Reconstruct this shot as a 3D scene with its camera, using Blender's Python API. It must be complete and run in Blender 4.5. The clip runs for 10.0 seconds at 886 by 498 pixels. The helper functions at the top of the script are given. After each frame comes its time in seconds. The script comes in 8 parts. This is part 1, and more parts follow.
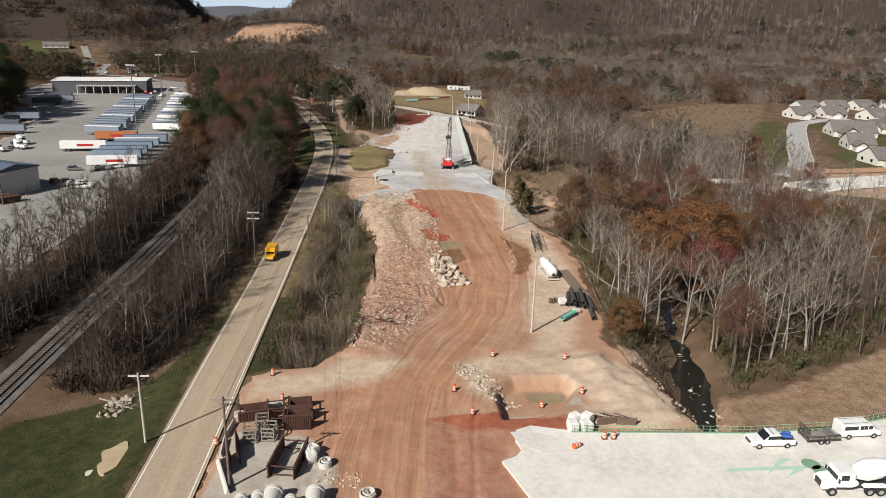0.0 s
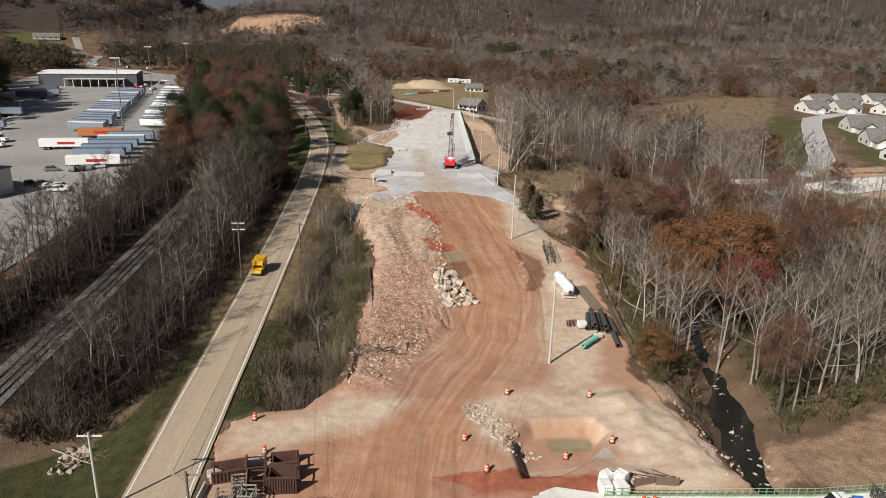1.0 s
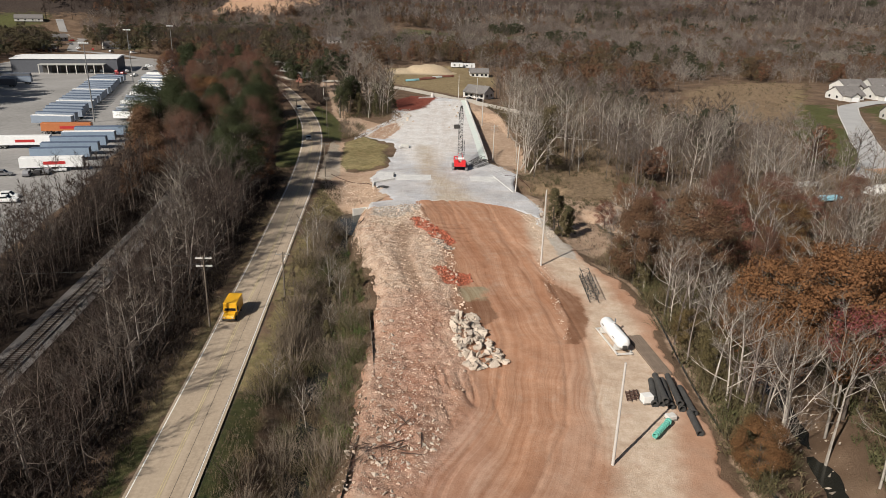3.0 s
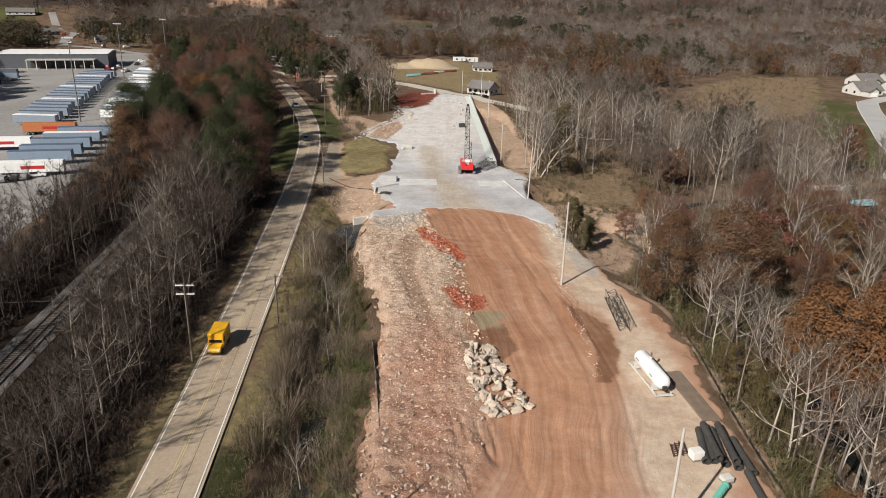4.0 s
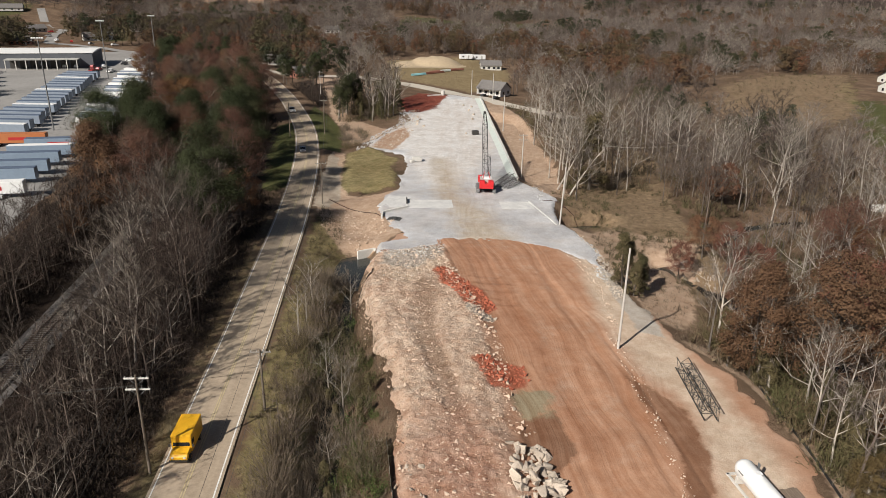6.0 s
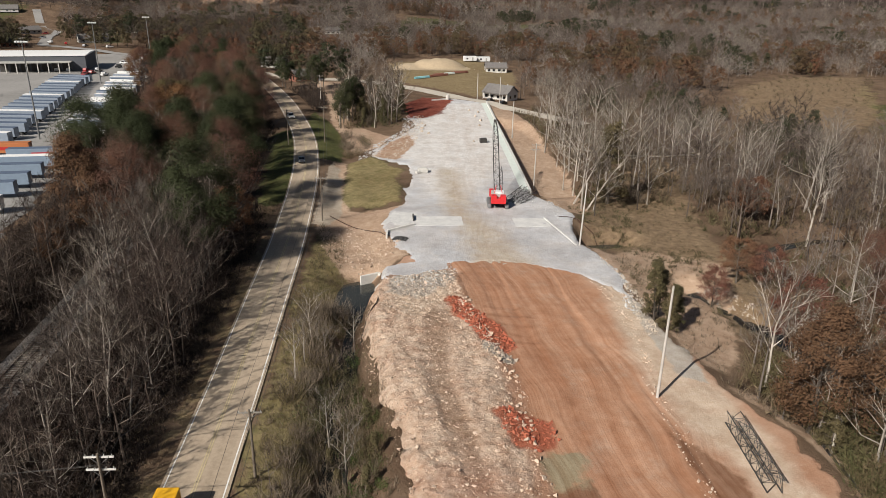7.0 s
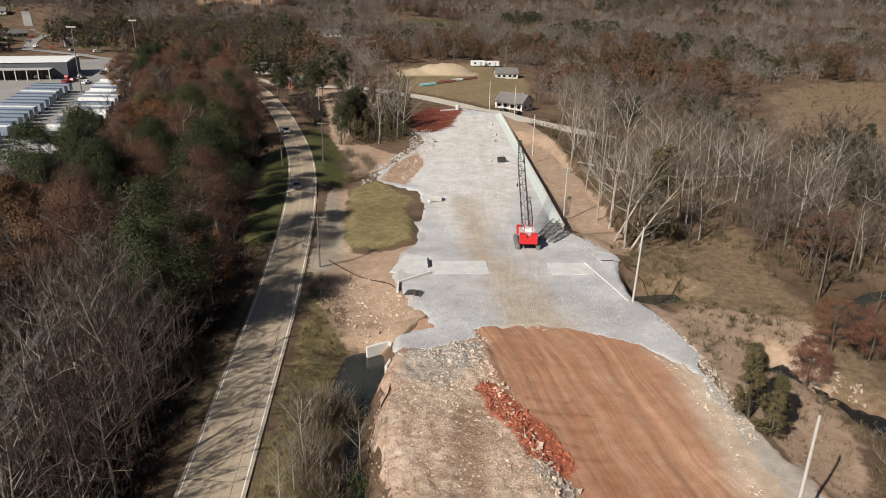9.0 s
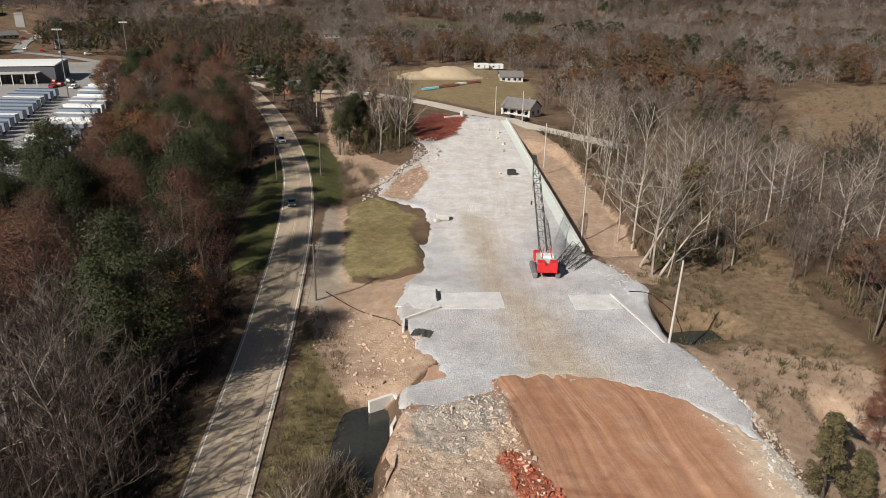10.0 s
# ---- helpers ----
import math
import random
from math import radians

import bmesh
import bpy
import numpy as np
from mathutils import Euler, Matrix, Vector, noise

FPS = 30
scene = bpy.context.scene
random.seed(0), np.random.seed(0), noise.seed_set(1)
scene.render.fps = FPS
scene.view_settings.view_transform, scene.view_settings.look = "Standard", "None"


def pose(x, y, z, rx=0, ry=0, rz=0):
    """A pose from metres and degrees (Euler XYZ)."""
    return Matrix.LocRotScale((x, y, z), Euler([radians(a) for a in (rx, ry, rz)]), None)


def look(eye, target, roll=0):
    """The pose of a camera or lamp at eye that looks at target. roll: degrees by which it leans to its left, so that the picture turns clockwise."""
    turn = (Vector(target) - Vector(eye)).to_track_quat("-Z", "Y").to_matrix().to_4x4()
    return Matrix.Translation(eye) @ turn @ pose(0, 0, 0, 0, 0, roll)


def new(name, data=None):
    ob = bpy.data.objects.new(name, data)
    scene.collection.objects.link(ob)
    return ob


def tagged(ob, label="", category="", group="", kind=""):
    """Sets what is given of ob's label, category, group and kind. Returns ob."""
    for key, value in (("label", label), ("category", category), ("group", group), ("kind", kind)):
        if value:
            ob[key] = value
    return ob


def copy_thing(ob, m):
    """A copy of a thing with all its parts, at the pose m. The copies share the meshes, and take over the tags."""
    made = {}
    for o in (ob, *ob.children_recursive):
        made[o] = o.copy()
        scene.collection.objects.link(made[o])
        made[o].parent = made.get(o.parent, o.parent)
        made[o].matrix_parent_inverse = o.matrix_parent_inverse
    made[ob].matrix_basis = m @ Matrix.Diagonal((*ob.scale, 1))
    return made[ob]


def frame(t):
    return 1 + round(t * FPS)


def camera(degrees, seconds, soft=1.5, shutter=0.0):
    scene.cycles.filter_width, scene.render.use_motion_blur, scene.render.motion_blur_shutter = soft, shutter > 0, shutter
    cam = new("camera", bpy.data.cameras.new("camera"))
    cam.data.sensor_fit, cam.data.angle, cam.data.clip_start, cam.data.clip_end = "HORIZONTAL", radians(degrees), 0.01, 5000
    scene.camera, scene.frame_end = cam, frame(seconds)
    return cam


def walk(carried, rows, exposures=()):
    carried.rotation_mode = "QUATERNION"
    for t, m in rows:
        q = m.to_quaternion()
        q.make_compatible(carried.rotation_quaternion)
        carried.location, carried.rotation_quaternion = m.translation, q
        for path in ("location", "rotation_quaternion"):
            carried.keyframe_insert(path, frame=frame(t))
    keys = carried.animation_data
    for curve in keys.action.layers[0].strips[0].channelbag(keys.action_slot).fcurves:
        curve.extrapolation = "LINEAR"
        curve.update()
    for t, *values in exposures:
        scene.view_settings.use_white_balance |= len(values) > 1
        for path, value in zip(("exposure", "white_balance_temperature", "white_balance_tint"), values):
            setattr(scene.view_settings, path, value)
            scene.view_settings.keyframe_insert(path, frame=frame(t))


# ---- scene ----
cam = camera(64.0, 10.0, soft=0.5)
METRES, EYE, TILT, LEAN, TURN = 140.4, 50.0, 0.0, 0.0, -3.7
ROWS = [
    (0.0, 0.0, 0.0, 0.0, 0.48, -17.96, -1.49),
    (0.5, -0.0045, 0.0527, -0.0011, 0.41, -18.28, -1.5),
    (1.0, -0.0095, 0.106, -0.002, 0.36, -18.62, -1.5),
    (1.5, -0.0149, 0.1598, -0.003, 0.33, -18.98, -1.5),
    (2.0, -0.0205, 0.2144, -0.0043, 0.27, -19.34, -1.44),
    (2.5, -0.0268, 0.2682, -0.0048, 0.24, -19.72, -1.43),
    (4.0, -0.0469, 0.4202, -0.0093, 0.14, -20.6, -1.3),
    (4.5, -0.0542, 0.4668, -0.0103, 0.11, -20.85, -1.23),
    (5.0, -0.0614, 0.5132, -0.0111, 0.08, -21.05, -1.19),
    (5.5, -0.0685, 0.5598, -0.0124, 0.07, -21.04, -1.15),
    (7.0, -0.089, 0.6968, -0.0142, 0.1, -21.04, -1.04),
    (7.5, -0.0958, 0.7426, -0.0144, 0.11, -21.05, -1.01),
    (8.0, -0.1025, 0.7896, -0.015, 0.11, -21.04, -1.0),
    (8.5, -0.109, 0.8383, -0.0154, 0.14, -21.06, -0.95),
    (9.0, -0.1159, 0.8892, -0.017, 0.09, -21.02, -0.9),
    (9.5, -0.1226, 0.9403, -0.0176, 0.02, -20.98, -0.9),
    (10.0, -0.1288, 0.9912, -0.0179, 0.02, -21.01, -0.87),
]
walk(cam, [(t, pose(0, 0, EYE, TILT, LEAN, TURN) @ pose(METRES * x, METRES * y, METRES * z, 90 + pitch, roll, yaw)) for t, x, y, z, yaw, pitch, roll in ROWS])

# ---- sky and sun ----
SUN_TO = Vector((-0.55, -0.58, 0.60)).normalized()
world = bpy.data.worlds.new("sky")
scene.world = world
world.use_nodes = True
wn = world.node_tree.nodes
sky = wn.new("ShaderNodeTexSky")
sky.sky_type = "NISHITA"
sky.sun_disc = False
sky.sun_elevation = math.asin(SUN_TO.z)
sky.sun_rotation = math.atan2(SUN_TO.x, SUN_TO.y)
sky.air_density, sky.dust_density, sky.ozone_density = 1.0, 1.5, 1.0
wn["Background"].inputs["Strength"].default_value = 0.035
world.node_tree.links.new(sky.outputs[0], wn["Background"].inputs["Color"])
sun = new("sun", bpy.data.lights.new("sun", "SUN"))
sun.data.energy, sun.data.angle, sun.data.color = 5.0, radians(0.55), (1.0, 0.95, 0.87)
sun.matrix_world = look(SUN_TO * 300, (0, 0, 0))
scene.view_settings.exposure = 0.2

# ---- materials ----
def nodes_of(name):
    m = bpy.data.materials.new(name)
    m.use_nodes = True
    nt = m.node_tree
    return m, nt, nt.nodes["Principled BSDF"]


def add(nt, kind, **props):
    n = nt.nodes.new(kind)
    for k, v in props.items():
        if k in n.inputs:
            n.inputs[k].default_value = v
    return n


def mixed(nt, fac, a, b, blend="MIX"):
    """Mix of two colours; each may be a tuple or a socket."""
    n = nt.nodes.new("ShaderNodeMix")
    n.data_type, n.blend_type = "RGBA", blend
    for sock, v in ((n.inputs[0], fac), (n.inputs[6], a), (n.inputs[7], b)):
        if isinstance(v, (int, float)):
            sock.default_value = v
        elif isinstance(v, tuple):
            sock.default_value = (*v, 1) if len(v) == 3 else v
        else:
            nt.links.new(v, sock)
    return n.outputs[2]


def noise_of(nt, scale, detail=4.0, rough=0.6, coord=None, lo=0.35, hi=0.65):
    """Noise in metres, sharpened between lo and hi."""
    tex = add(nt, "ShaderNodeTexNoise", Scale=scale, Detail=detail, Roughness=rough)
    if coord is None:
        coord = nt.nodes.new("ShaderNodeNewGeometry").outputs["Position"]
    nt.links.new(coord, tex.inputs["Vector"])
    r = add(nt, "ShaderNodeMapRange")
    r.inputs["From Min"].default_value, r.inputs["From Max"].default_value = lo, hi
    nt.links.new(tex.outputs["Fac"], r.inputs["Value"])
    return r.outputs[0]


def bumped(nt, bsdf, height, strength=0.4, dist=0.1):
    b = add(nt, "ShaderNodeBump", Strength=strength, Distance=dist)
    nt.links.new(height, b.inputs["Height"])
    nt.links.new(b.outputs[0], bsdf.inputs["Normal"])


def surface(name, a, b, big=0.15, fine=3.0, rough=0.85, metal=0.0, bump=0.25, dist=0.05, local=False, vary=0.0, spec=0.3, streak=False):
    """A plain worn surface: two base colours mixed by coarse and fine noise, with fine relief."""
    m, nt, bsdf = nodes_of(name)
    coord = nt.nodes.new("ShaderNodeTexCoord").outputs["Object"] if local else None
    if streak:
        mp = nt.nodes.new("ShaderNodeMapping")
        mp.inputs["Scale"].default_value = (1.6, 0.05, 1)
        nt.links.new(nt.nodes.new("ShaderNodeNewGeometry").outputs["Position"], mp.inputs[0])
    n1, n2 = noise_of(nt, big, 5, coord=mp.outputs[0] if streak else coord), noise_of(nt, fine, 6, 0.7, coord=coord)
    col = mixed(nt, n1, a, b)
    col = mixed(nt, n2, col, mixed(nt, 0.5, col, tuple(min(1, c * 1.25) for c in b)))
    if vary:
        info = nt.nodes.new("ShaderNodeObjectInfo")
        hsv = nt.nodes.new("ShaderNodeHueSaturation")
        r = add(nt, "ShaderNodeMapRange")
        r.inputs["To Min"].default_value, r.inputs["To Max"].default_value = 1 - vary, 1 + vary
        nt.links.new(info.outputs["Random"], r.inputs["Value"])
        nt.links.new(r.outputs[0], hsv.inputs["Value"])
        nt.links.new(col, hsv.inputs["Color"])
        col = hsv.outputs[0]
    nt.links.new(col, bsdf.inputs["Base Color"])
    bsdf.inputs["Roughness"].default_value, bsdf.inputs["Metallic"].default_value = rough, metal
    bsdf.inputs["Specular IOR Level"].default_value = spec
    if bump:
        bumped(nt, bsdf, n2, bump, dist)
    return m


def foliage(name, a, b, c, joined=False, rough=0.8, grain=0.3):
    """Twigs or leaves: the colour goes from a over b to c, tree by tree; grain from leaf to leaf."""
    m, nt, bsdf = nodes_of(name)
    ramp = nt.nodes.new("ShaderNodeValToRGB")
    els = ramp.color_ramp.elements
    els[0].color, els[1].color = (*a, 1), (*c, 1)
    e = els.new(0.5)
    e.color = (*b, 1)
    if joined:
        at = nt.nodes.new("ShaderNodeAttribute")
        at.attribute_name = "tint"
        nt.links.new(at.outputs["Fac"], ramp.inputs[0])
    else:
        nt.links.new(nt.nodes.new("ShaderNodeObjectInfo").outputs["Random"], ramp.inputs[0])
    isl = nt.nodes.new("ShaderNodeNewGeometry").outputs["Random Per Island"]
    r = add(nt, "ShaderNodeMapRange")
    r.inputs["To Min"].default_value, r.inputs["To Max"].default_value = 1 - grain, 1 + grain
    nt.links.new(isl, r.inputs["Value"])
    hsv = nt.nodes.new("ShaderNodeHueSaturation")
    nt.links.new(r.outputs[0], hsv.inputs["Value"])
    nt.links.new(ramp.outputs[0], hsv.inputs["Color"])
    nt.links.new(hsv.outputs[0], bsdf.inputs["Base Color"])
    bsdf.inputs["Roughness"].default_value = rough
    bsdf.inputs["Specular IOR Level"].default_value = 0.2
    return m


def zoned(name, base, zones, stretch=None, bump=0.5, dist=0.15, rough=0.95, soft=(), clods="", grain=(0.89, 0.87, 0.85)):
    """Earth in zones: base is (colour, colour); zones are (attribute, colour, colour), each laid over the last with a ragged edge.
    stretch: an amount of wheel streaks that follow the UV map (across, along), in metres."""
    m, nt, bsdf = nodes_of(name)
    n_big, n_mid, n_fine = noise_of(nt, 0.12, 5), noise_of(nt, 0.7, 6, 0.65), noise_of(nt, 4.0, 6, 0.7)
    edge = noise_of(nt, 0.22, 9, 0.72, lo=0.22, hi=0.78)
    col = mixed(nt, n_big, *base)
    for at_name, a, b in zones:
        at = nt.nodes.new("ShaderNodeAttribute")
        at.attribute_name = at_name
        s = nt.nodes.new("ShaderNodeMath")
        s.operation = "ADD"
        nt.links.new(at.outputs["Fac"], s.inputs[0])
        nt.links.new(edge, s.inputs[1])
        r = add(nt, "ShaderNodeMapRange")
        r.inputs["From Min"].default_value, r.inputs["From Max"].default_value = (0.55, 1.45) if at_name in soft else (0.88, 1.16)
        nt.links.new(s.outputs[0], r.inputs["Value"])
        col = mixed(nt, r.outputs[0], col, mixed(nt, n_mid, a, b))
    dark = mixed(nt, 1.0, col, grain, "MULTIPLY")
    col = mixed(nt, n_fine, col, dark)
    patch = noise_of(nt, 0.3, 8, 0.72, lo=0.36, hi=0.66)
    col = mixed(nt, patch, mixed(nt, 1.0, col, (0.89, 0.86, 0.84), "MULTIPLY"), mixed(nt, 1.0, col, (1.08, 1.09, 1.10), "MULTIPLY"))
    stain = noise_of(nt, 0.07, 6, 0.68, lo=0.40, hi=0.62)
    col = mixed(nt, stain, mixed(nt, 1.0, col, (0.91, 0.88, 0.86), "MULTIPLY"), col)
    height = n_fine
    if stretch:
        uv = nt.nodes.new("ShaderNodeUVMap")
        mp = nt.nodes.new("ShaderNodeMapping")
        mp.inputs["Scale"].default_value = (0.42, 0.011, 1)
        bend = add(nt, "ShaderNodeTexNoise", Scale=0.035, Detail=2.0)
        nt.links.new(nt.nodes.new("ShaderNodeNewGeometry").outputs["Position"], bend.inputs["Vector"])
        shift = nt.nodes.new("ShaderNodeVectorMath")
        shift.operation = "MULTIPLY_ADD"
        shift.inputs[1].default_value = (9.0, 0, 0)
        nt.links.new(bend.outputs["Color"], shift.inputs[0])
        nt.links.new(uv.outputs[0], shift.inputs[2])
        nt.links.new(shift.outputs[0], mp.inputs[0])
        mq = nt.nodes.new("ShaderNodeMapping")
        mq.inputs["Scale"].default_value = (1.5, 0.022, 1)
        mq.inputs["Location"].default_value = (31.0, 7.0, 0)
        nt.links.new(shift.outputs[0], mq.inputs[0])
        broad, thin = noise_of(nt, 1.0, 3, 0.5, mp.outputs[0], 0.36, 0.64), noise_of(nt, 1.0, 5, 0.6, mq.outputs[0], 0.62, 0.40)
        st = mixed(nt, mixed(nt, noise_of(nt, 0.09, 4), (0.3, 0.3, 0.3), (0.75, 0.75, 0.75)), broad, thin)
        sa = nt.nodes.new("ShaderNodeAttribute")
        sa.attribute_name = "ruts"
        g = nt.nodes.new("ShaderNodeMath")
        g.operation = "MULTIPLY"
        fade = noise_of(nt, 0.055, 5, 0.6, lo=0.36, hi=0.60)
        keep = nt.nodes.new("ShaderNodeMapRange")
        keep.inputs["To Min"].default_value, keep.inputs["To Max"].default_value = 0.6 * stretch, stretch
        nt.links.new(fade, keep.inputs["Value"])
        nt.links.new(keep.outputs[0], g.inputs[1])
        nt.links.new(sa.outputs["Fac"], g.inputs[0])
        worn = mixed(nt, st, mixed(nt, 1.0, col, (0.73, 0.62, 0.55), "MULTIPLY"), mixed(nt, 1.0, col, (1.13, 1.19, 1.24), "MULTIPLY"))
        col = mixed(nt, g.outputs[0], col, worn)
        height = mixed(nt, mixed(nt, g.outputs[0], (0, 0, 0), (0.5, 0.5, 0.5)), mixed(nt, 1.0, n_fine, (0.45, 0.45, 0.45), "MULTIPLY"), thin)
    if clods:
        ca = nt.nodes.new("ShaderNodeAttribute")
        ca.attribute_name = clods
        lump = noise_of(nt, 0.9, 8, 0.72, lo=0.34, hi=0.66)
        col = mixed(nt, ca.outputs["Fac"], col, mixed(nt, lump, mixed(nt, 1.0, col, (0.85, 0.80, 0.77), "MULTIPLY"), mixed(nt, 1.0, col, (1.11, 1.14, 1.16), "MULTIPLY")))
        height = mixed(nt, ca.outputs["Fac"], height, mixed(nt, 1.0, lump, (5.0, 5.0, 5.0), "MULTIPLY"))
    nt.links.new(col, bsdf.inputs["Base Color"])
    bsdf.inputs["Roughness"].default_value = rough
    bsdf.inputs["Specular IOR Level"].default_value = 0.15
    bumped(nt, bsdf, height, bump, dist)
    return m


M = {}
M["ground"] = zoned("leaf_litter", ((0.13, 0.087, 0.058), (0.21, 0.147, 0.10)), [
    # grass stays dark for tree shade on the verges; lawn is its sunlit tone
    ("grass", (0.036, 0.048, 0.017), (0.08, 0.076, 0.032)), ("lawn", (0.075, 0.09, 0.03), (0.125, 0.12, 0.05)), ("meadow", (0.19, 0.165, 0.075), (0.33, 0.265, 0.14)), ("field", (0.185, 0.132, 0.085), (0.32, 0.235, 0.15)), ("straw", (0.24, 0.18, 0.10), (0.30, 0.24, 0.14)), 
    # the floor of the roadside wood has the trees' shade in its colour
    ("earth", (0.43, 0.30, 0.21), (0.55, 0.415, 0.31)), ("hard_shoulder", (0.40, 0.335, 0.265), (0.50, 0.43, 0.345)),  ("bar", (0.27, 0.175, 0.115), (0.43, 0.315, 0.225)), ("shaded_litter", (0.028, 0.020, 0.015), (0.052, 0.038, 0.028)), ("hill_shade", (0.05, 0.038, 0.032), (0.08, 0.062, 0.053)), ("cut", (0.42, 0.235, 0.15), (0.50, 0.37, 0.26))], dist=0.3)
M["dirt"] = zoned("construction_earth", ((0.42, 0.245, 0.16), (0.50, 0.325, 0.23)), [
    ("rubble", (0.51, 0.37, 0.275), (0.65, 0.525, 0.42)), ("muddy", (0.33, 0.23, 0.165), (0.41, 0.30, 0.22)), ("rosy", (0.36, 0.185, 0.125), (0.46, 0.28, 0.205)), ("haul", (0.45, 0.245, 0.15), (0.485, 0.285, 0.185)), ("bed", (0.37, 0.175, 0.115), (0.45, 0.26, 0.185)), ("scrape", (0.33, 0.165, 0.10), (0.37, 0.20, 0.125)),
    ("pale", (0.52, 0.405, 0.305), (0.63, 0.52, 0.415)), ("red", (0.33, 0.105, 0.062), (0.40, 0.155, 0.095)),
    ("wet", (0.235, 0.125, 0.075), (0.27, 0.155, 0.10)), ("grey", (0.42, 0.38, 0.33), (0.50, 0.46, 0.41)), ("puddle", (0.30, 0.25, 0.165), (0.33, 0.27, 0.18))], stretch=1.0, bump=0.6, dist=0.07, soft=("pale", "rosy", "haul", "muddy", "scrape"), clods="rubble")
M["gravel"] = zoned("crushed_stone", ((0.50, 0.50, 0.515), (0.67, 0.665, 0.665)), [
    ("pale", (0.68, 0.655, 0.625), (0.80, 0.775, 0.745)), ("tan", (0.50, 0.43, 0.345), (0.56, 0.485, 0.40)), ("red", (0.20, 0.045, 0.03), (0.31, 0.105, 0.07)), ("earth", (0.42, 0.27, 0.18), (0.52, 0.37, 0.27))], stretch=0.35, bump=0.8, dist=0.12, soft=("pale", "tan"), grain=(0.74, 0.74, 0.75))
M["asphalt"] = surface("weathered_asphalt", (0.29, 0.226, 0.162), (0.41, 0.325, 0.24), 0.35, 2.0, 0.9, bump=0.12, streak=True)
M["yard"] = surface("yard_pavement", (0.205, 0.195, 0.182), (0.295, 0.28, 0.265), 0.03, 0.6, 0.9, bump=0.1)
M["white_line"] = surface("white_road_paint", (0.62, 0.60, 0.56), (0.75, 0.73, 0.69), 0.5, 4, 0.8)
M["yellow_line"] = surface("yellow_road_paint", (0.43, 0.345, 0.19), (0.50, 0.41, 0.25), 0.5, 4, 0.8)
M["ballast"] = surface("ballast_stone", (0.115, 0.103, 0.096), (0.215, 0.195, 0.182), 0.3, 5, 0.95, bump=0.9, dist=0.15)
M["rail"] = surface("rail_steel", (0.10, 0.075, 0.06), (0.16, 0.12, 0.10), 0.5, 3, 0.55, 0.6)
M["tie"] = surface("creosote_timber", (0.045, 0.035, 0.03), (0.09, 0.07, 0.055), 1, 6, 0.9)
M["concrete"] = surface("concrete", (0.52, 0.50, 0.46), (0.66, 0.64, 0.60), 0.12, 2.5, 0.85, bump=0.12)
M["deck"] = surface("bright_concrete", (0.54, 0.515, 0.475), (0.68, 0.655, 0.61), 0.16, 1.2, 0.85, bump=0.1)
M["rock"] = surface("pale_limestone", (0.35, 0.285, 0.225), (0.50, 0.42, 0.345), 0.6, 5, 0.9, bump=0.6, local=True, vary=0.2)
M["water"] = surface("creek_water", (0.012, 0.013, 0.012), (0.02, 0.02, 0.016), 0.2, 2.0, 0.12, bump=0.08, spec=0.5)
M["mud_water"] = surface("still_muddy_water", (0.022, 0.024, 0.021), (0.038, 0.038, 0.032), 0.2, 2, 0.16, bump=0.03, spec=0.5)
M["bark_pale"] = surface("pale_bark", (0.205, 0.175, 0.145), (0.42, 0.375, 0.325), 0.6, 3, 0.9, local=True, vary=0.25)
M["bark_mid"] = surface("grey_brown_bark", (0.045, 0.034, 0.028), (0.125, 0.10, 0.082), 0.6, 4, 0.95, local=True, vary=0.3)
M["bark_brown"] = surface("brown_bark", (0.045, 0.036, 0.03), (0.13, 0.108, 0.088), 0.8, 4, 0.95, local=True, vary=0.25)
TW = ((0.095, 0.073, 0.055), (0.135, 0.107, 0.084), (0.20, 0.17, 0.14))
# browns taken dark enough to carry the shade inside the thickets
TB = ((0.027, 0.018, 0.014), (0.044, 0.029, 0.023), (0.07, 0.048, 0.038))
M["twig_pale"] = foliage("pale_twigs", *TW)
M["twig_brown"] = foliage("brown_twigs", *TB)
M["twig_grey"] = foliage("grey_brown_twigs", (0.06, 0.048, 0.04), (0.085, 0.068, 0.057), (0.13, 0.107, 0.09))
M["twig_tan"] = foliage("tan_stems", (0.13, 0.10, 0.072), (0.175, 0.135, 0.098), (0.215, 0.17, 0.13))
M["leaf_oak"] = foliage("brown_oak_leaves", (0.115, 0.067, 0.028), (0.155, 0.072, 0.031), (0.084, 0.071, 0.031))
M["leaf_rust"] = foliage("rust_oak_leaves", (0.10, 0.056, 0.032), (0.118, 0.064, 0.034), (0.092, 0.055, 0.033))
M["leaf_red"] = foliage("dry_red_leaves", (0.15, 0.058, 0.042), (0.13, 0.06, 0.038), (0.16, 0.085, 0.045))
M["leaf_pink"] = foliage("thin_brown_leaves", (0.105, 0.052, 0.038), (0.128, 0.063, 0.041), (0.105, 0.067, 0.046))
M["leaf_crimson"] = foliage("crimson_leaves", (0.155, 0.044, 0.042), (0.145, 0.048, 0.042), (0.135, 0.052, 0.04))
M["leaf_green"] = foliage("evergreen_needles", (0.024, 0.031, 0.012), (0.034, 0.041, 0.016), (0.05, 0.05, 0.022))
M["leaf_cedar"] = foliage("olive_brown_cedar", (0.085, 0.072, 0.034), (0.10, 0.079, 0.04), (0.076, 0.07, 0.032))
M["leaf_shrub"] = foliage("green_shrub_leaves", (0.055, 0.082, 0.022), (0.085, 0.10, 0.032), (0.10, 0.09, 0.04))
M["leaf_brush"] = foliage("olive_brush", (0.075, 0.078, 0.032), (0.115, 0.092, 0.046), (0.14, 0.10, 0.06))
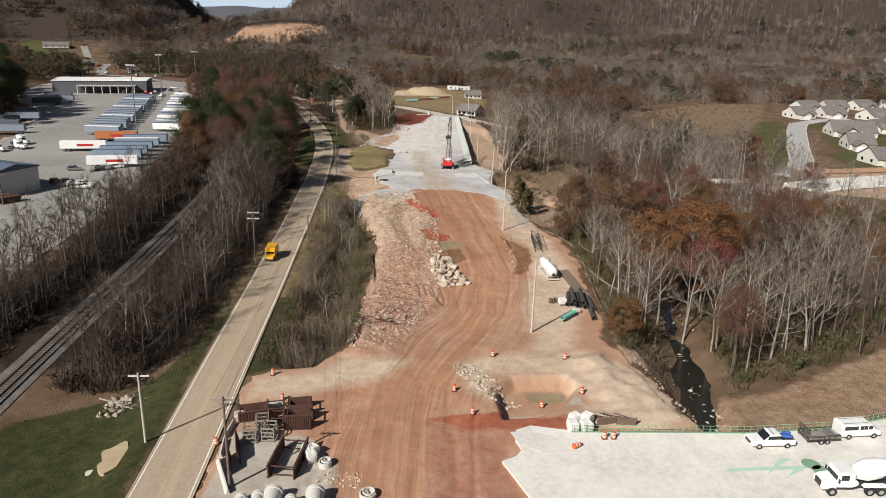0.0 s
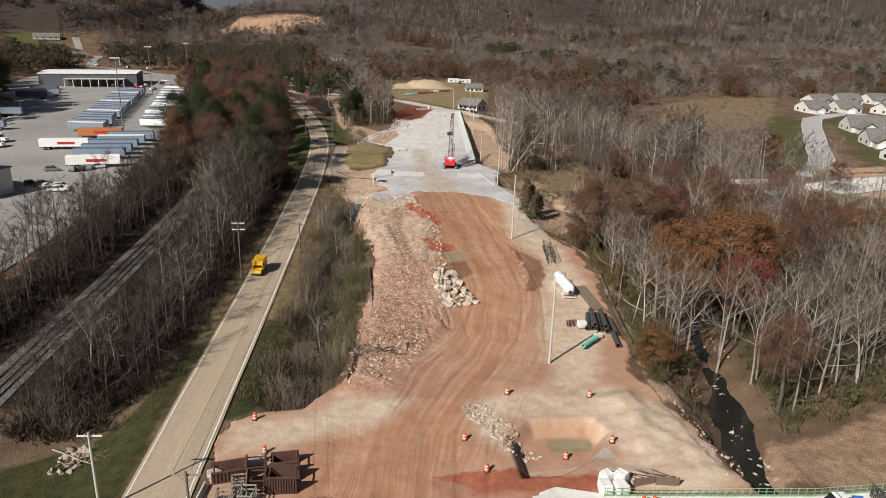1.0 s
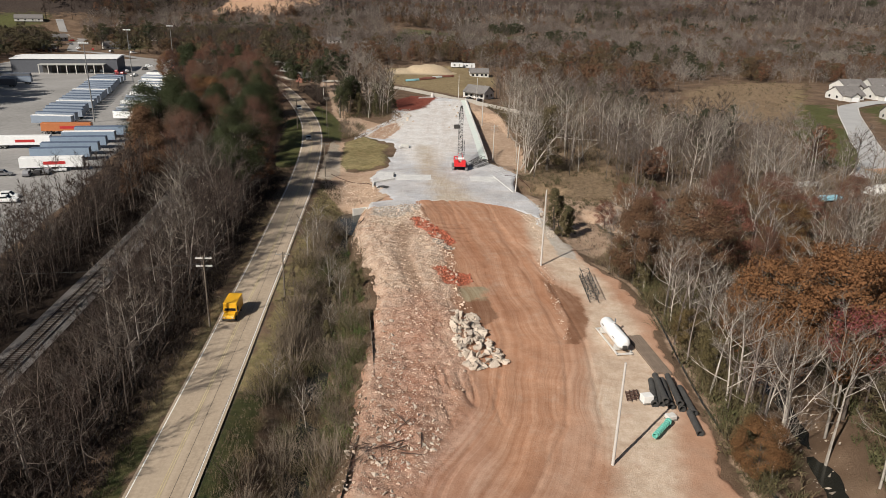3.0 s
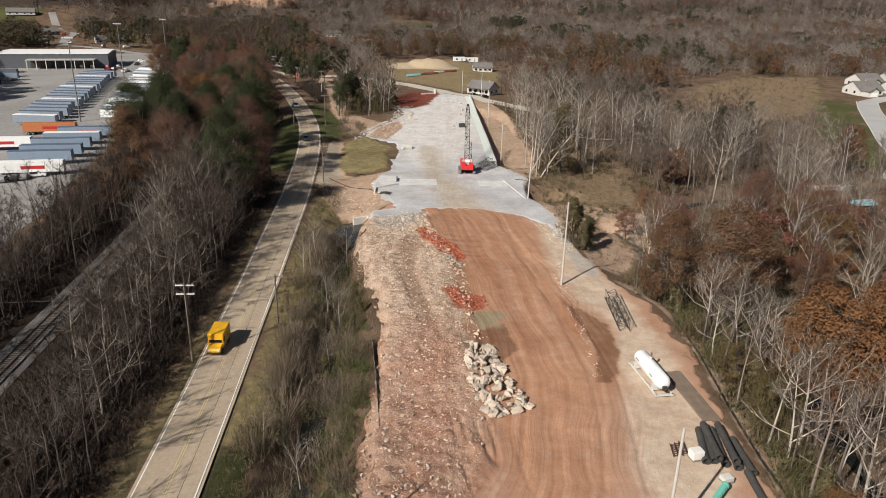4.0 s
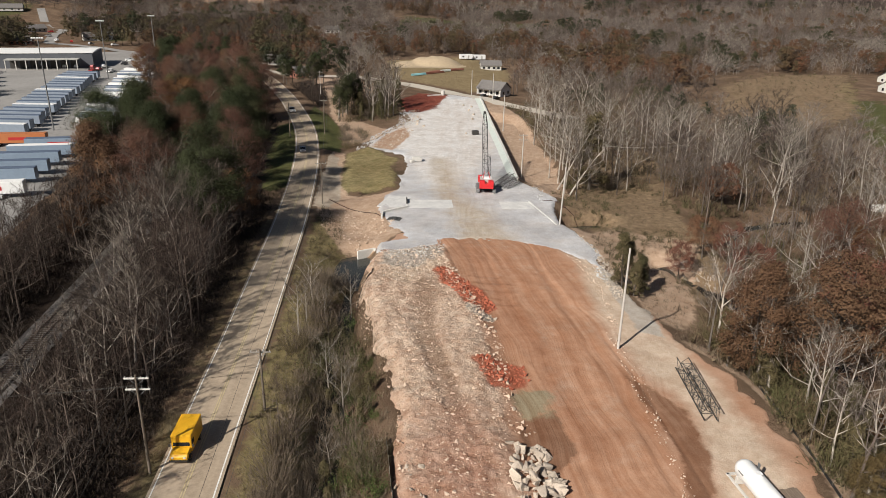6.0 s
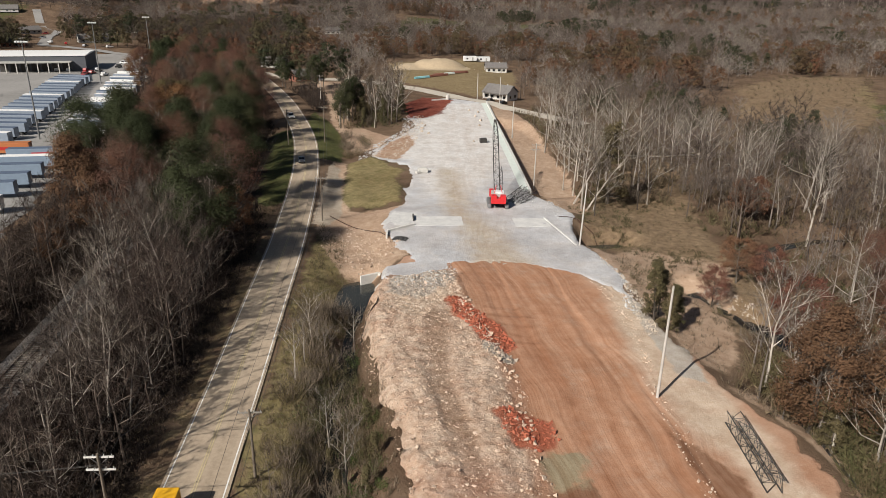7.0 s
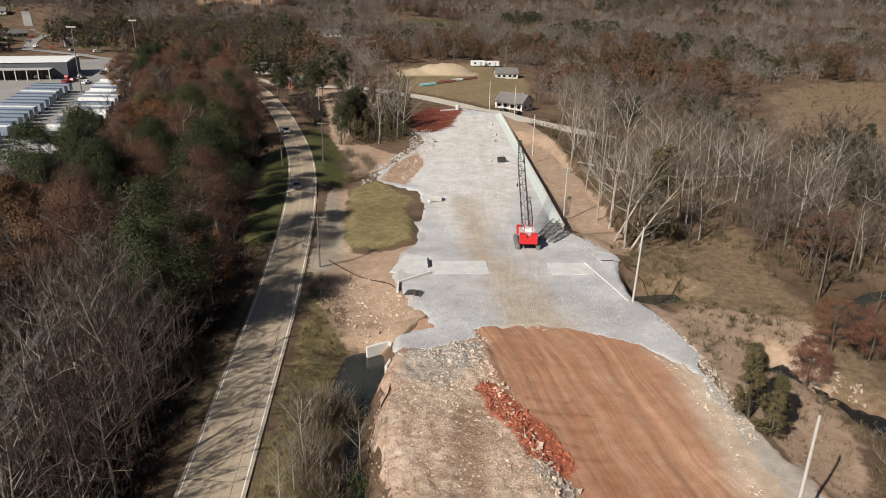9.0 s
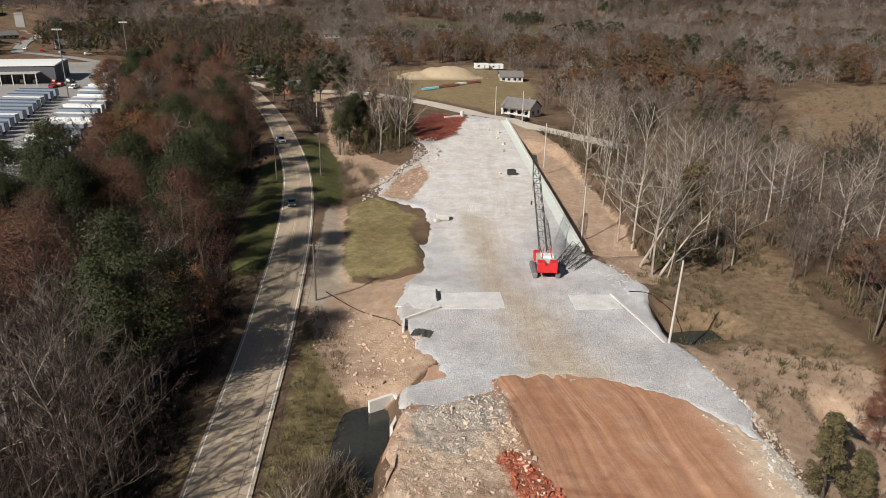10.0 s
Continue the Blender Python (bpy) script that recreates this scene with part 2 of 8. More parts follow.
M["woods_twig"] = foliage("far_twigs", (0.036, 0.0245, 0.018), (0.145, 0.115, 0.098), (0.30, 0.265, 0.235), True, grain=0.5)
M["woods_leaf"] = foliage("far_leaves", (0.032, 0.040, 0.020), (0.085, 0.068, 0.036), (0.15, 0.07, 0.042), True, grain=0.25)
M["woods_brush"] = foliage("low_brush", (0.062, 0.066, 0.026), (0.125, 0.092, 0.055), (0.185, 0.145, 0.105), True, grain=0.4)

# ---- shape of the land ----
LAT = np.random.RandomState(3).rand(8, 128, 128)


def vnoise(x, y, size, k=0):
    """Smooth value noise in -1..1 with cells of that size."""
    u, v = np.asarray(x) / size + 17.3 * k, np.asarray(y) / size + 5.1 * k
    i, j = np.floor(u).astype(int), np.floor(v).astype(int)
    f, g = u - i, v - j
    f, g = f * f * (3 - 2 * f), g * g * (3 - 2 * g)
    t = LAT[k % 8]
    a, b, c, d = t[i % 128, j % 128], t[(i + 1) % 128, j % 128], t[i % 128, (j + 1) % 128], t[(i + 1) % 128, (j + 1) % 128]
    return 2 * ((a * (1 - f) + b * f) * (1 - g) + (c * (1 - f) + d * f) * g) - 1


def fbm(x, y, size, octaves=4, gain=0.5):
    return sum(vnoise(x, y, size / 2 ** k, k) * gain ** k for k in range(octaves))


def smooth(v, a=0.0, b=1.0):
    t = np.clip((np.asarray(v, float) - a) / (b - a), 0, 1)
    return t * t * (3 - 2 * t)


def to_line(x, y, line):
    """Distance, signed side (+ on the right of the way) and length run, to the nearest point of a line of places."""
    x, y = np.asarray(x, float), np.asarray(y, float)
    best, side, run, s0 = np.full(x.shape, 1e9), np.zeros(x.shape), np.zeros(x.shape), 0.0
    for (ax, ay), (bx, by) in zip(line[:-1], line[1:]):
        dx, dy = bx - ax, by - ay
        ll = math.hypot(dx, dy)
        t = np.clip(((x - ax) * dx + (y - ay) * dy) / ll ** 2, 0, 1)
        px, py = x - ax - t * dx, y - ay - t * dy
        d = np.hypot(px, py)
        near = d < best
        best = np.where(near, d, best)
        side = np.where(near, np.sign(px * dy - py * dx), side)
        run = np.where(near, s0 + t * ll, run)
        s0 += ll
    return best, side, run


def inside(x, y, poly):
    """Signed distance to the edge of a polygon, positive inside."""
    d, _, _ = to_line(x, y, poly + poly[:1])
    odd = np.zeros(np.shape(x), bool)
    for (ax, ay), (bx, by) in zip(poly, poly[1:] + poly[:1]):
        cross = (ay > y) != (by > y)
        odd ^= cross & (x < (bx - ax) * (y - ay) / ((by - ay) or 1e-9) + ax)
    return np.where(odd, d, -d)


def zone(x, y, poly, soft=2.6):
    return smooth(inside(x, y, poly), -soft, soft)


ROAD = [(-26.2, -40), (-26.2, 70), (-26.5, 100), (-27.0, 130), (-27.5, 162), (-27.8, 200), (-27.9, 213), (-27.9, 230), (-29.4, 269), (-31.2, 294), (-34.4, 320), (-38.0, 340), (-43.0, 362), (-50.5, 393), (-60, 425), (-72, 460), (-90, 500), (-120, 560)]
RAIL = [(-57.5, -40), (-57.3, 95), (-57.2, 150), (-58.0, 200), (-61, 260), (-68, 330), (-80, 400), (-105, 480)]
CREEK = [(45, 20), (45.0, 86), (48, 101), (51.5, 117), (58.5, 149), (61, 172), (55.5, 197), (52, 206), (48, 215)]
POOL = [(29.5, 238.5), (36.5, 238.0), (43, 239)]
SIDE_CREEK = [(66, 226), (75, 238), (90, 242), (130, 232)]
DITCH = [(-13.5, 104), (-13.5, 130), (-13.5, 160), (-13.5, 190), (-13.0, 214)]
SITE = [(-21.6, 40), (-21.4, 96), (-17, 97.6), (-12.6, 98.6), (-6.6, 110), (-5.9, 135), (-5.1, 158), (-8.0, 180), (-10.0, 196), (-9.8, 206), (-8.0, 213), (-4.0, 224),
        (29, 227), (33, 206), (33.5, 190), (35.5, 176), (40, 165), (40.0, 150), (38.0, 132), (37.0, 118), (36.0, 108), (38.5, 96), (40, 82), (42, 40)]
PAD = [(-8.0, 215.4), (-7.8, 218.4), (-2.4, 220.8), (-3.6, 226), (-7.6, 234.8), (-8.5, 246), (-7.2, 251), (-3.5, 257), (-4.5, 269), (-1.5, 282), (-3, 294), (-14, 304), (-10, 322), (-3, 338), (1.5, 352), (-1, 366), (-3, 398), (6, 417), (20, 414), (32.3, 404),
       (31.2, 375), (29.9, 345), (28.3, 300), (26.9, 266), (31, 258), (33, 250), (31, 240), (30.2, 230), (33, 222), (34, 214), (33, 203), (30, 207), (27, 214), (20, 219.5), (10, 221.5), (3.2, 220.5), (1.5, 215.5), (-5, 212.8)]
YARD = [(-92, 60), (-78, 150), (-82, 215), (-93, 290), (-114, 396), (-125, 450), (-132, 520), (-150, 580), (-260, 570), (-250, 470), (-200, 405), (-165, 320), (-170, 150)]
DECK = [(17.5, 40), (16.2, 60), (15.2, 65), (13.6, 70), (12.6, 73.0), (14.5, 74.0), (15.4, 75.4), (14.9, 77.5), (15.4, 79.8), (17.4, 80.8), (21.6, 79.7), (25.9, 79.0), (46, 78.6), (58, 79.5), (68, 82.2), (90, 88), (120, 99), (120, 40)]


def road_z(y):
    return np.interp(y, [-40, 60, 100, 140, 180, 220, 300, 420, 560], [-0.8, -0.9, -1.2, -2.4, -2.9, -2.3, -1.8, -1.6, 0.0])


def site_z(y):
    return np.interp(y, [40, 80, 100, 130, 150, 165, 190, 220, 250, 300, 400, 450], [-0.8, -1.0, -1.3, -1.5, -1.1, -1.0, -1.3, -1.7, -1.8, -2.0, -2.6, -2.5])


def hills(x, y):
    """The far hills on both sides of the valley."""
    az = np.degrees(np.arctan2(x, np.maximum(y, 1.0)))
    far = np.hypot(x, y)
    n = fbm(x, y, 420, 4)
    right = 300 * smooth(far + 90 * n, 980, 2350) * smooth(az, -10.8, -2.5)
    left = 230 * smooth(-az + 1.5 * n, 14.0, 21.0) * smooth(far, 850, 1500)
    knoll = 40 * np.exp(-(((x + 175) / 130) ** 2 + ((y - 1090) / 120) ** 2))
    roll = smooth(far, 420, 900) * (6 + 7 * n)
    return right + left + knoll + roll


RUBBLE = [(-8, 104), (-6, 135), (-5, 158), (-10, 180), (-12, 197), (-9, 212), (0, 216), (4.5, 214), (5, 200), (7.5, 188), (8.0, 172), (8.6, 160), (8.0, 152), (9.5, 140), (7, 126), (3, 114), (-2, 104)]
PIT = [(14, 83), (13.5, 92), (17, 95.5), (25.5, 96), (27, 92.5), (24, 87), (19, 83.5)]
MOUND = [(22, 84), (27, 86), (28.5, 93), (27, 101), (33, 104), (38, 96), (40, 82), (33, 80), (27, 80.5)]


def land(x, y):
    """Height of the natural and worked ground."""
    x, y = np.asarray(x, float), np.asarray(y, float)
    z = -3.2 + 0.5 * fbm(x, y, 40, 3) - 1.2 * smooth(x, 38, 55) * (1 - smooth(x, 110, 170)) + 1.4 * smooth(x, 105, 150)
    z = z + hills(x, y)
    yd = inside(x, y, YARD)
    z = z + (-2.0 - z) * smooth(yd, -14, 0)
    d, _, _ = to_line(x, y, RAIL)
    z = z + (-3.0 - z) * (1 - smooth(d, 4, 10))
    d, side, _ = to_line(x, y, ROAD)
    z = z + (road_z(y) - 0.1 - z) * (1 - smooth(d, 5.0, 13))
    s = np.maximum(inside(x, y, SITE), inside(x, y, PAD))
    w = smooth(s, -7.0, 0.5) * smooth(d, 3.5, 6.5)
    z = z + (site_z(y) - z) * w
    d, _, _ = to_line(x, y, DITCH)
    s = np.maximum(inside(x, y, SITE), inside(x, y, PAD))
    keep = z
    z = np.minimum(z, np.where(d < 12, -5.9 + 0.75 * np.maximum(d - 1.3, 0) ** 1.05, 1e9))
    for line, half in ((CREEK, np.interp(y, [85, 105, 130], [1.8, 1.1, 0.7])), (SIDE_CREEK, 1.0), (POOL, 1.2), ([(-13.9, 209), (-12.6, 216)], 0.9)):
        d, _, _ = to_line(x, y, line)
        z = np.minimum(z, np.where(d < 20, -6.6 + 0.62 * np.maximum(d - half + 1.5 * fbm(x, y, 8, 3), 0), 1e9))
    z = keep + (z - keep) * smooth(-s, 0.2, 2.6)
    p = inside(x, y, [(-20, 254), (-3.6, 258), (-4.5, 280), (-3, 290), (-13, 304), (-21, 300)])
    z = z + 1.3 * smooth(p, -1, 3.5)
    p = inside(x, y, [(27.6, 267), (28.9, 300), (30.6, 345), (31.6, 370), (43, 362), (46, 320), (42, 270)])
    z = z - 2.8 * smooth(p, -1, 1)
    return z


def rough_heap(x, y, size, octaves, gain=0.5):
    """Fractal relief whose layers are turned against one another."""
    out = 0.0
    for k in range(octaves):
        c, s = math.cos(0.5 + 0.83 * k), math.sin(0.5 + 0.83 * k)
        out = out + vnoise(c * x - s * y, s * x + c * y, size / 2 ** k, k + 1) * gain ** k
    return out


def worked(x, y):
    """Relief of the building site, on top of land()."""
    rub = zone(x, y, RUBBLE, 2.4)
    lump = rough_heap(x + 90, y, 2.0, 3, 0.8)
    tread = 1 - smooth(np.abs(x - np.interp(y, [150, 165, 178, 196, 206], [3.4, 1.2, -0.6, 0.2, 2.0])), 1.0, 2.2)
    tread = tread * smooth(y, 150, 160) * (1 - smooth(y, 196, 206))
    coarse = 0.36 * rough_heap(x, y * 0.6, 9.0, 4, 0.55) - 0.20 * np.abs(rough_heap(x + 40, y * 0.6, 4.2, 3, 0.6))
    h = rub * (0.75 + coarse * (1 - 0.6 * tread) + (0.09 * smooth(lump, 0.22, 0.52) + 0.11 * smooth(rough_heap(x + 30, y + 11, 1.2, 2, 0.8), 0.3, 0.5) - 0.10 * smooth(lump, -0.2, -0.7)) * (1 - 0.8 * tread) - 0.25 * tread)
    furrow = smooth(inside(x, y, [(2.5, 133), (9, 134), (12, 128), (11.5, 120), (4, 120), (3, 126)]), -1, 2)
    h = h - furrow * 0.35 * smooth(np.abs(vnoise(x + 0.12 * (y - 128), y / 9, 1.5, 2)), 0.35, 0.0)
    h = h + 0.07 * rough_heap(x, y, 4.0, 3) * (1 - rub)
    pit = inside(x, y, PIT)
    h = h - 1.9 * smooth(pit, -0.3, 1.7)
    h = h + 1.1 * smooth(inside(x, y, MOUND), -1, 3.5) * (0.7 + 0.4 * fbm(x, y, 5, 3))
    d, side, run = to_line(x, y, HAUL)
    way = (1 - smooth(d, 8, 12)) * (1 - rub)
    h = h + 0.05 * vnoise(side * d, run / 14, 1.9, 5) * way - 0.13 * smooth(np.abs(vnoise(side * d + 0.8 * vnoise(x, y, 17, 3), run / 22, 2.3, 6)), 0.28, 0.0) * way
    return h * smooth(-y, -226, -221) - 0.35 * smooth(inside(x, y, PAD), -0.6, 2.0)


HAUL = [(0.6, 40), (0.8, 66), (1, 80), (3, 93), (8.5, 107), (15, 121), (19, 142), (18.5, 165), (15.5, 190), (13, 215), (11, 230), (12, 260), (14, 300), (18, 360), (22, 405)]


def mesh_object(name, verts, faces, material, floats=None, uv=None, smooth_shade=True):
    """One mesh object from arrays of places and of faces of equal size."""
    me = bpy.data.meshes.new(name)
    nv, nf, k = len(verts), len(faces), faces.shape[1]
    me.vertices.add(nv)
    me.vertices.foreach_set("co", np.ascontiguousarray(verts, np.float32).ravel())
    me.loops.add(nf * k)
    me.loops.foreach_set("vertex_index", np.ascontiguousarray(faces, np.int32).ravel())
    me.polygons.add(nf)
    me.polygons.foreach_set("loop_start", np.arange(0, nf * k, k, dtype=np.int32))
    me.polygons.foreach_set("use_smooth", np.full(nf, smooth_shade, bool))
    me.update(calc_edges=True)
    for key, values in (floats or {}).items():
        at = me.attributes.new(key, "FLOAT", "POINT")
        at.data.foreach_set("value", np.ascontiguousarray(values, np.float32))
    if uv is not None:
        lay = me.uv_layers.new(name="map")
        lay.data.foreach_set("uv", np.ascontiguousarray(uv[faces.ravel()], np.float32).ravel())
    me.materials.append(material)
    return new(name, me)


def grid_faces(nx, ny):
    i = np.arange((nx - 1) * (ny - 1))
    a = i // (nx - 1) * nx + i % (nx - 1)
    return np.stack([a, a + 1, a + nx + 1, a + nx], 1)


def steps(points):
    """Grid lines: from pairs of (place, spacing up to the next place)."""
    out = []
    for (a, h), (b, _) in zip(points[:-1], points[1:]):
        out += list(np.linspace(a, b, max(1, round((b - a) / h)), endpoint=False))
    return np.array(out + [points[-1][0]])


def drape(name, poly, res, material, zones, label, margin=2.0, lift=0.05, extra=None, slope=1.0):
    """A worked surface inside a polygon; its rim dips into the ground, so that the edge is ragged."""
    px, py = [p[0] for p in poly], [p[1] for p in poly]
    gx, gy = np.arange(min(px) - margin, max(px) + margin, res), np.arange(min(py) - margin, max(py) + margin, res)
    x, y = [a.ravel() for a in np.meshgrid(gx, gy)]
    d = inside(x, y, poly) + 1.1 * rough_heap(x, y, 6.0, 5, 0.6)
    z = land(x, y) + lift + np.minimum(d, 0) * slope
    if extra is not None:
        z = z + extra(x, y) * smooth(d, 0, 1.5)
    f = grid_faces(len(gx), len(gy))
    f = f[(d[f] > -margin).any(1)]
    used = np.unique(f)
    remap = np.zeros(len(x), int)
    remap[used] = np.arange(len(used))
    x, y, z, f = x[used], y[used], z[used], remap[f]
    hd, hs, hr = to_line(x, y, HAUL)
    fl = {k: (fn(x, y) if callable(fn) else zone(x, y, fn)) for k, fn in zones.items()}
    ob = mesh_object(name, np.stack([x, y, z], 1), f, material, fl, np.stack([hd * hs, hr], 1))
    return tagged(ob, label, "ground", kind="structure")


def several(*polys):
    return lambda x, y: np.max([zone(x, y, p, s) for p, s in polys], 0)


# the ground: one sheet out to the horizon
gx = steps([(-5000, 500), (-2500, 150), (-900, 50), (-300, 14), (-130, 4), (-66, 1.5), (66, 4), (150, 14), (350, 40), (1000, 120), (2600, 400), (5000, 0)])
gy = steps([(-1500, 300), (-300, 60), (0, 10), (55, 1.5), (260, 2.5), (440, 10), (700, 25), (1500, 50), (2700, 300), (5000, 0)])
X, Y = [a.ravel() for a in np.meshgrid(gx, gy)]
dip = np.maximum(np.maximum(inside(X, Y, SITE), inside(X, Y, PAD)), np.maximum(inside(X, Y, YARD), inside(X, Y, DECK)))
Z = land(X, Y) - 0.9 * smooth(dip, 0.3, 2.2)
road_d, _, _ = to_line(X, Y, ROAD)
Z -= 0.25 * (1 - smooth(road_d, 2.4, 3.4))
Z -= 0.8 * smooth(inside(X, Y, PIT), -1, 2) * 3
GRASS = [(-55, 40), (-53, 86), (-46, 90), (-40, 93), (-35.6, 99), (-34, 112), (-33.4, 140), (-33, 160), (-31, 160), (-30, 40)]
GRASS0 = [(-35, 256), (-43, 264), (-45, 300), (-49, 336), (-41, 342), (-34, 300), (-31.5, 262)]
GRASS2 = [(-23.5, 165), (-15, 165), (-15.5, 205), (-17, 232), (-22, 240), (-23, 230)]
GRASS3 = [(-19.5, 256), (-5, 259), (-6, 280), (-4, 288), (-12, 301), (-20, 300)]
GRASS4 = [(-30, 300), (-22, 300), (-23, 330), (-30, 360), (-38, 380), (-38, 350)]
GRASS5 = [(147, 262), (160, 272), (188, 335), (222, 405), (205, 405), (165, 330), (138, 275)]
GRASS6 = [(-225, 640), (-205, 640), (-208, 680), (-235, 690)]
GRASS7 = [(-10, 800), (140, 770), (185, 890), (10, 950)]
GRASS8 = [(-445, 900), (-425, 948), (-370, 830), (-312, 712), (-335, 676), (-380, 760)]
YARD_LANE = [(-150, 560), (-205, 590), (-250, 620), (-274, 690), (-290, 745), (-330, 800), (-362, 865)]
TRACK = [(-54, 472), (-40, 440), (-34, 400), (-30, 362), (-23, 335), (-19, 312), (-11, 318), (-7, 338), (-17, 350), (-24, 364), (-23, 405), (-14, 424), (-6, 446), (-30, 466)]
SHOULDER = [(-24, 300), (-24, 246), (-20, 228), (-16.5, 220), (-8, 219), (-2, 228), (-7, 236), (-8, 250), (-2, 257), (-17, 255), (-19.5, 262), (-20, 300)]
BANK = [(32, 232), (36, 228), (44, 232), (60, 225), (52, 205), (40, 180), (36, 182), (34, 205)]
SLOPE = [(30, 260), (33, 250), (39, 255), (44, 300), (45, 360), (38, 410), (33, 404), (30, 345)]
SANDBAR = [(46, 88), (56, 84), (90, 96), (110, 110), (100, 118), (75, 104), (58, 96), (50, 95)]
LOTS = [(140, 225), (160, 264), (192, 270), (260, 300), (260, 235), (180, 205)]
CULDE = [(-8, 474), (16, 448), (30, 428), (46, 444), (58, 480), (62, 520), (44, 562), (-10, 545)]
FIELD2 = [(132, 380), (150, 416), (168, 454), (205, 486), (262, 500), (218, 430), (186, 368), (158, 346), (138, 352)]
MEADOW = [(38, 186), (60, 205), (64, 262), (46, 268), (36, 250)]
CUTFRONT = [(-226, 985), (-236, 1020), (-222, 1044), (-185, 1040), (-130, 1052), (-104, 1036), (-116, 1000), (-150, 970), (-190, 975)]
REDCUT = [(-236, 985), (-230, 1055), (-120, 1068), (-98, 1030), (-150, 965)]
LAWN = [(178, 270), (215, 345), (240, 405), (320, 400), (320, 270)]
VERGE = [(-33.5, 120), (-33, 250), (-32, 250), (-31, 120)]
floats = {
    "grass": several((GRASS, 2.0), ([(-23, 96), (-19, 98), (-19, 130), (-23, 130)], 2.0), (GRASS0, 2.0), (LAWN, 6),  (GRASS2, 6.0), (GRASS3, 6.0), (GRASS4, 2), (GRASS5, 4), (GRASS6, 20), (GRASS7, 20), (GRASS8, 20)),
    "lawn": several((GRASS0, 2.0), (GRASS4, 2), (LAWN, 6), (GRASS5, 4), (GRASS7, 20), (GRASS8, 15)),
    "meadow": several(([(140, 372), (160, 420), (190, 440), (250, 480), (190, 375), (165, 352)], 14), (GRASS2, 4), (GRASS3, 3), ([(-23, 130), (-16, 130), (-16, 206), (-23, 206)], 3)),
    "straw": several((VERGE, 2.5), (CULDE, 6)),
    "field": several((MEADOW, 4), (FIELD2, 9), ([(36, 246), (64, 250), (78, 306), (70, 312), (48, 280)], 3)),
    "earth": several((TRACK, 1.5), (SHOULDER, 1.5), (BANK, 3), (SLOPE, 2), (LOTS, 4), ([(36, 100), (38, 118), (40, 140), (42, 160), (37, 176), (40, 178), (46, 165), (44, 140), (41, 112), (40, 100)], 1.5)),
    "hard_shoulder": several(([(-24.6, 300), (-24.6, 244), (-21.4, 243), (-18.6, 250), (-19.2, 262), (-21.6, 290)], 1.0)),
    "bar": several((SANDBAR, 3)),
    "cut": lambda x, y: np.clip(zone(x, y, REDCUT, 22) - 0.35 * np.maximum(0, fbm(x + 50, y, 45, 3)) * 2, 0, 1),
    # hill ground darkened so gaps between the far trees read as shade
    "hill_shade": lambda x, y: smooth(hills(x, y), 10, 26),
    # leaf litter darkened here to stand for shade under the trees
    "shaded_litter": lambda x, y: np.maximum(0, zone(x, y, [(-56, 100), (-39, 104), (-35, 120), (-34, 150), (-33.6, 215), (-38, 250), (-46, 330), (-62, 420), (-110, 400), (-92, 300), (-80, 215), (-76, 120), (-60, 100)], 5)),
}
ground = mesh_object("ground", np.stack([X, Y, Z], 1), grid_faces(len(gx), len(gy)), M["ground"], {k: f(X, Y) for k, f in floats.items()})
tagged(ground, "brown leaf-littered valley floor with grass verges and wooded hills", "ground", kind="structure")

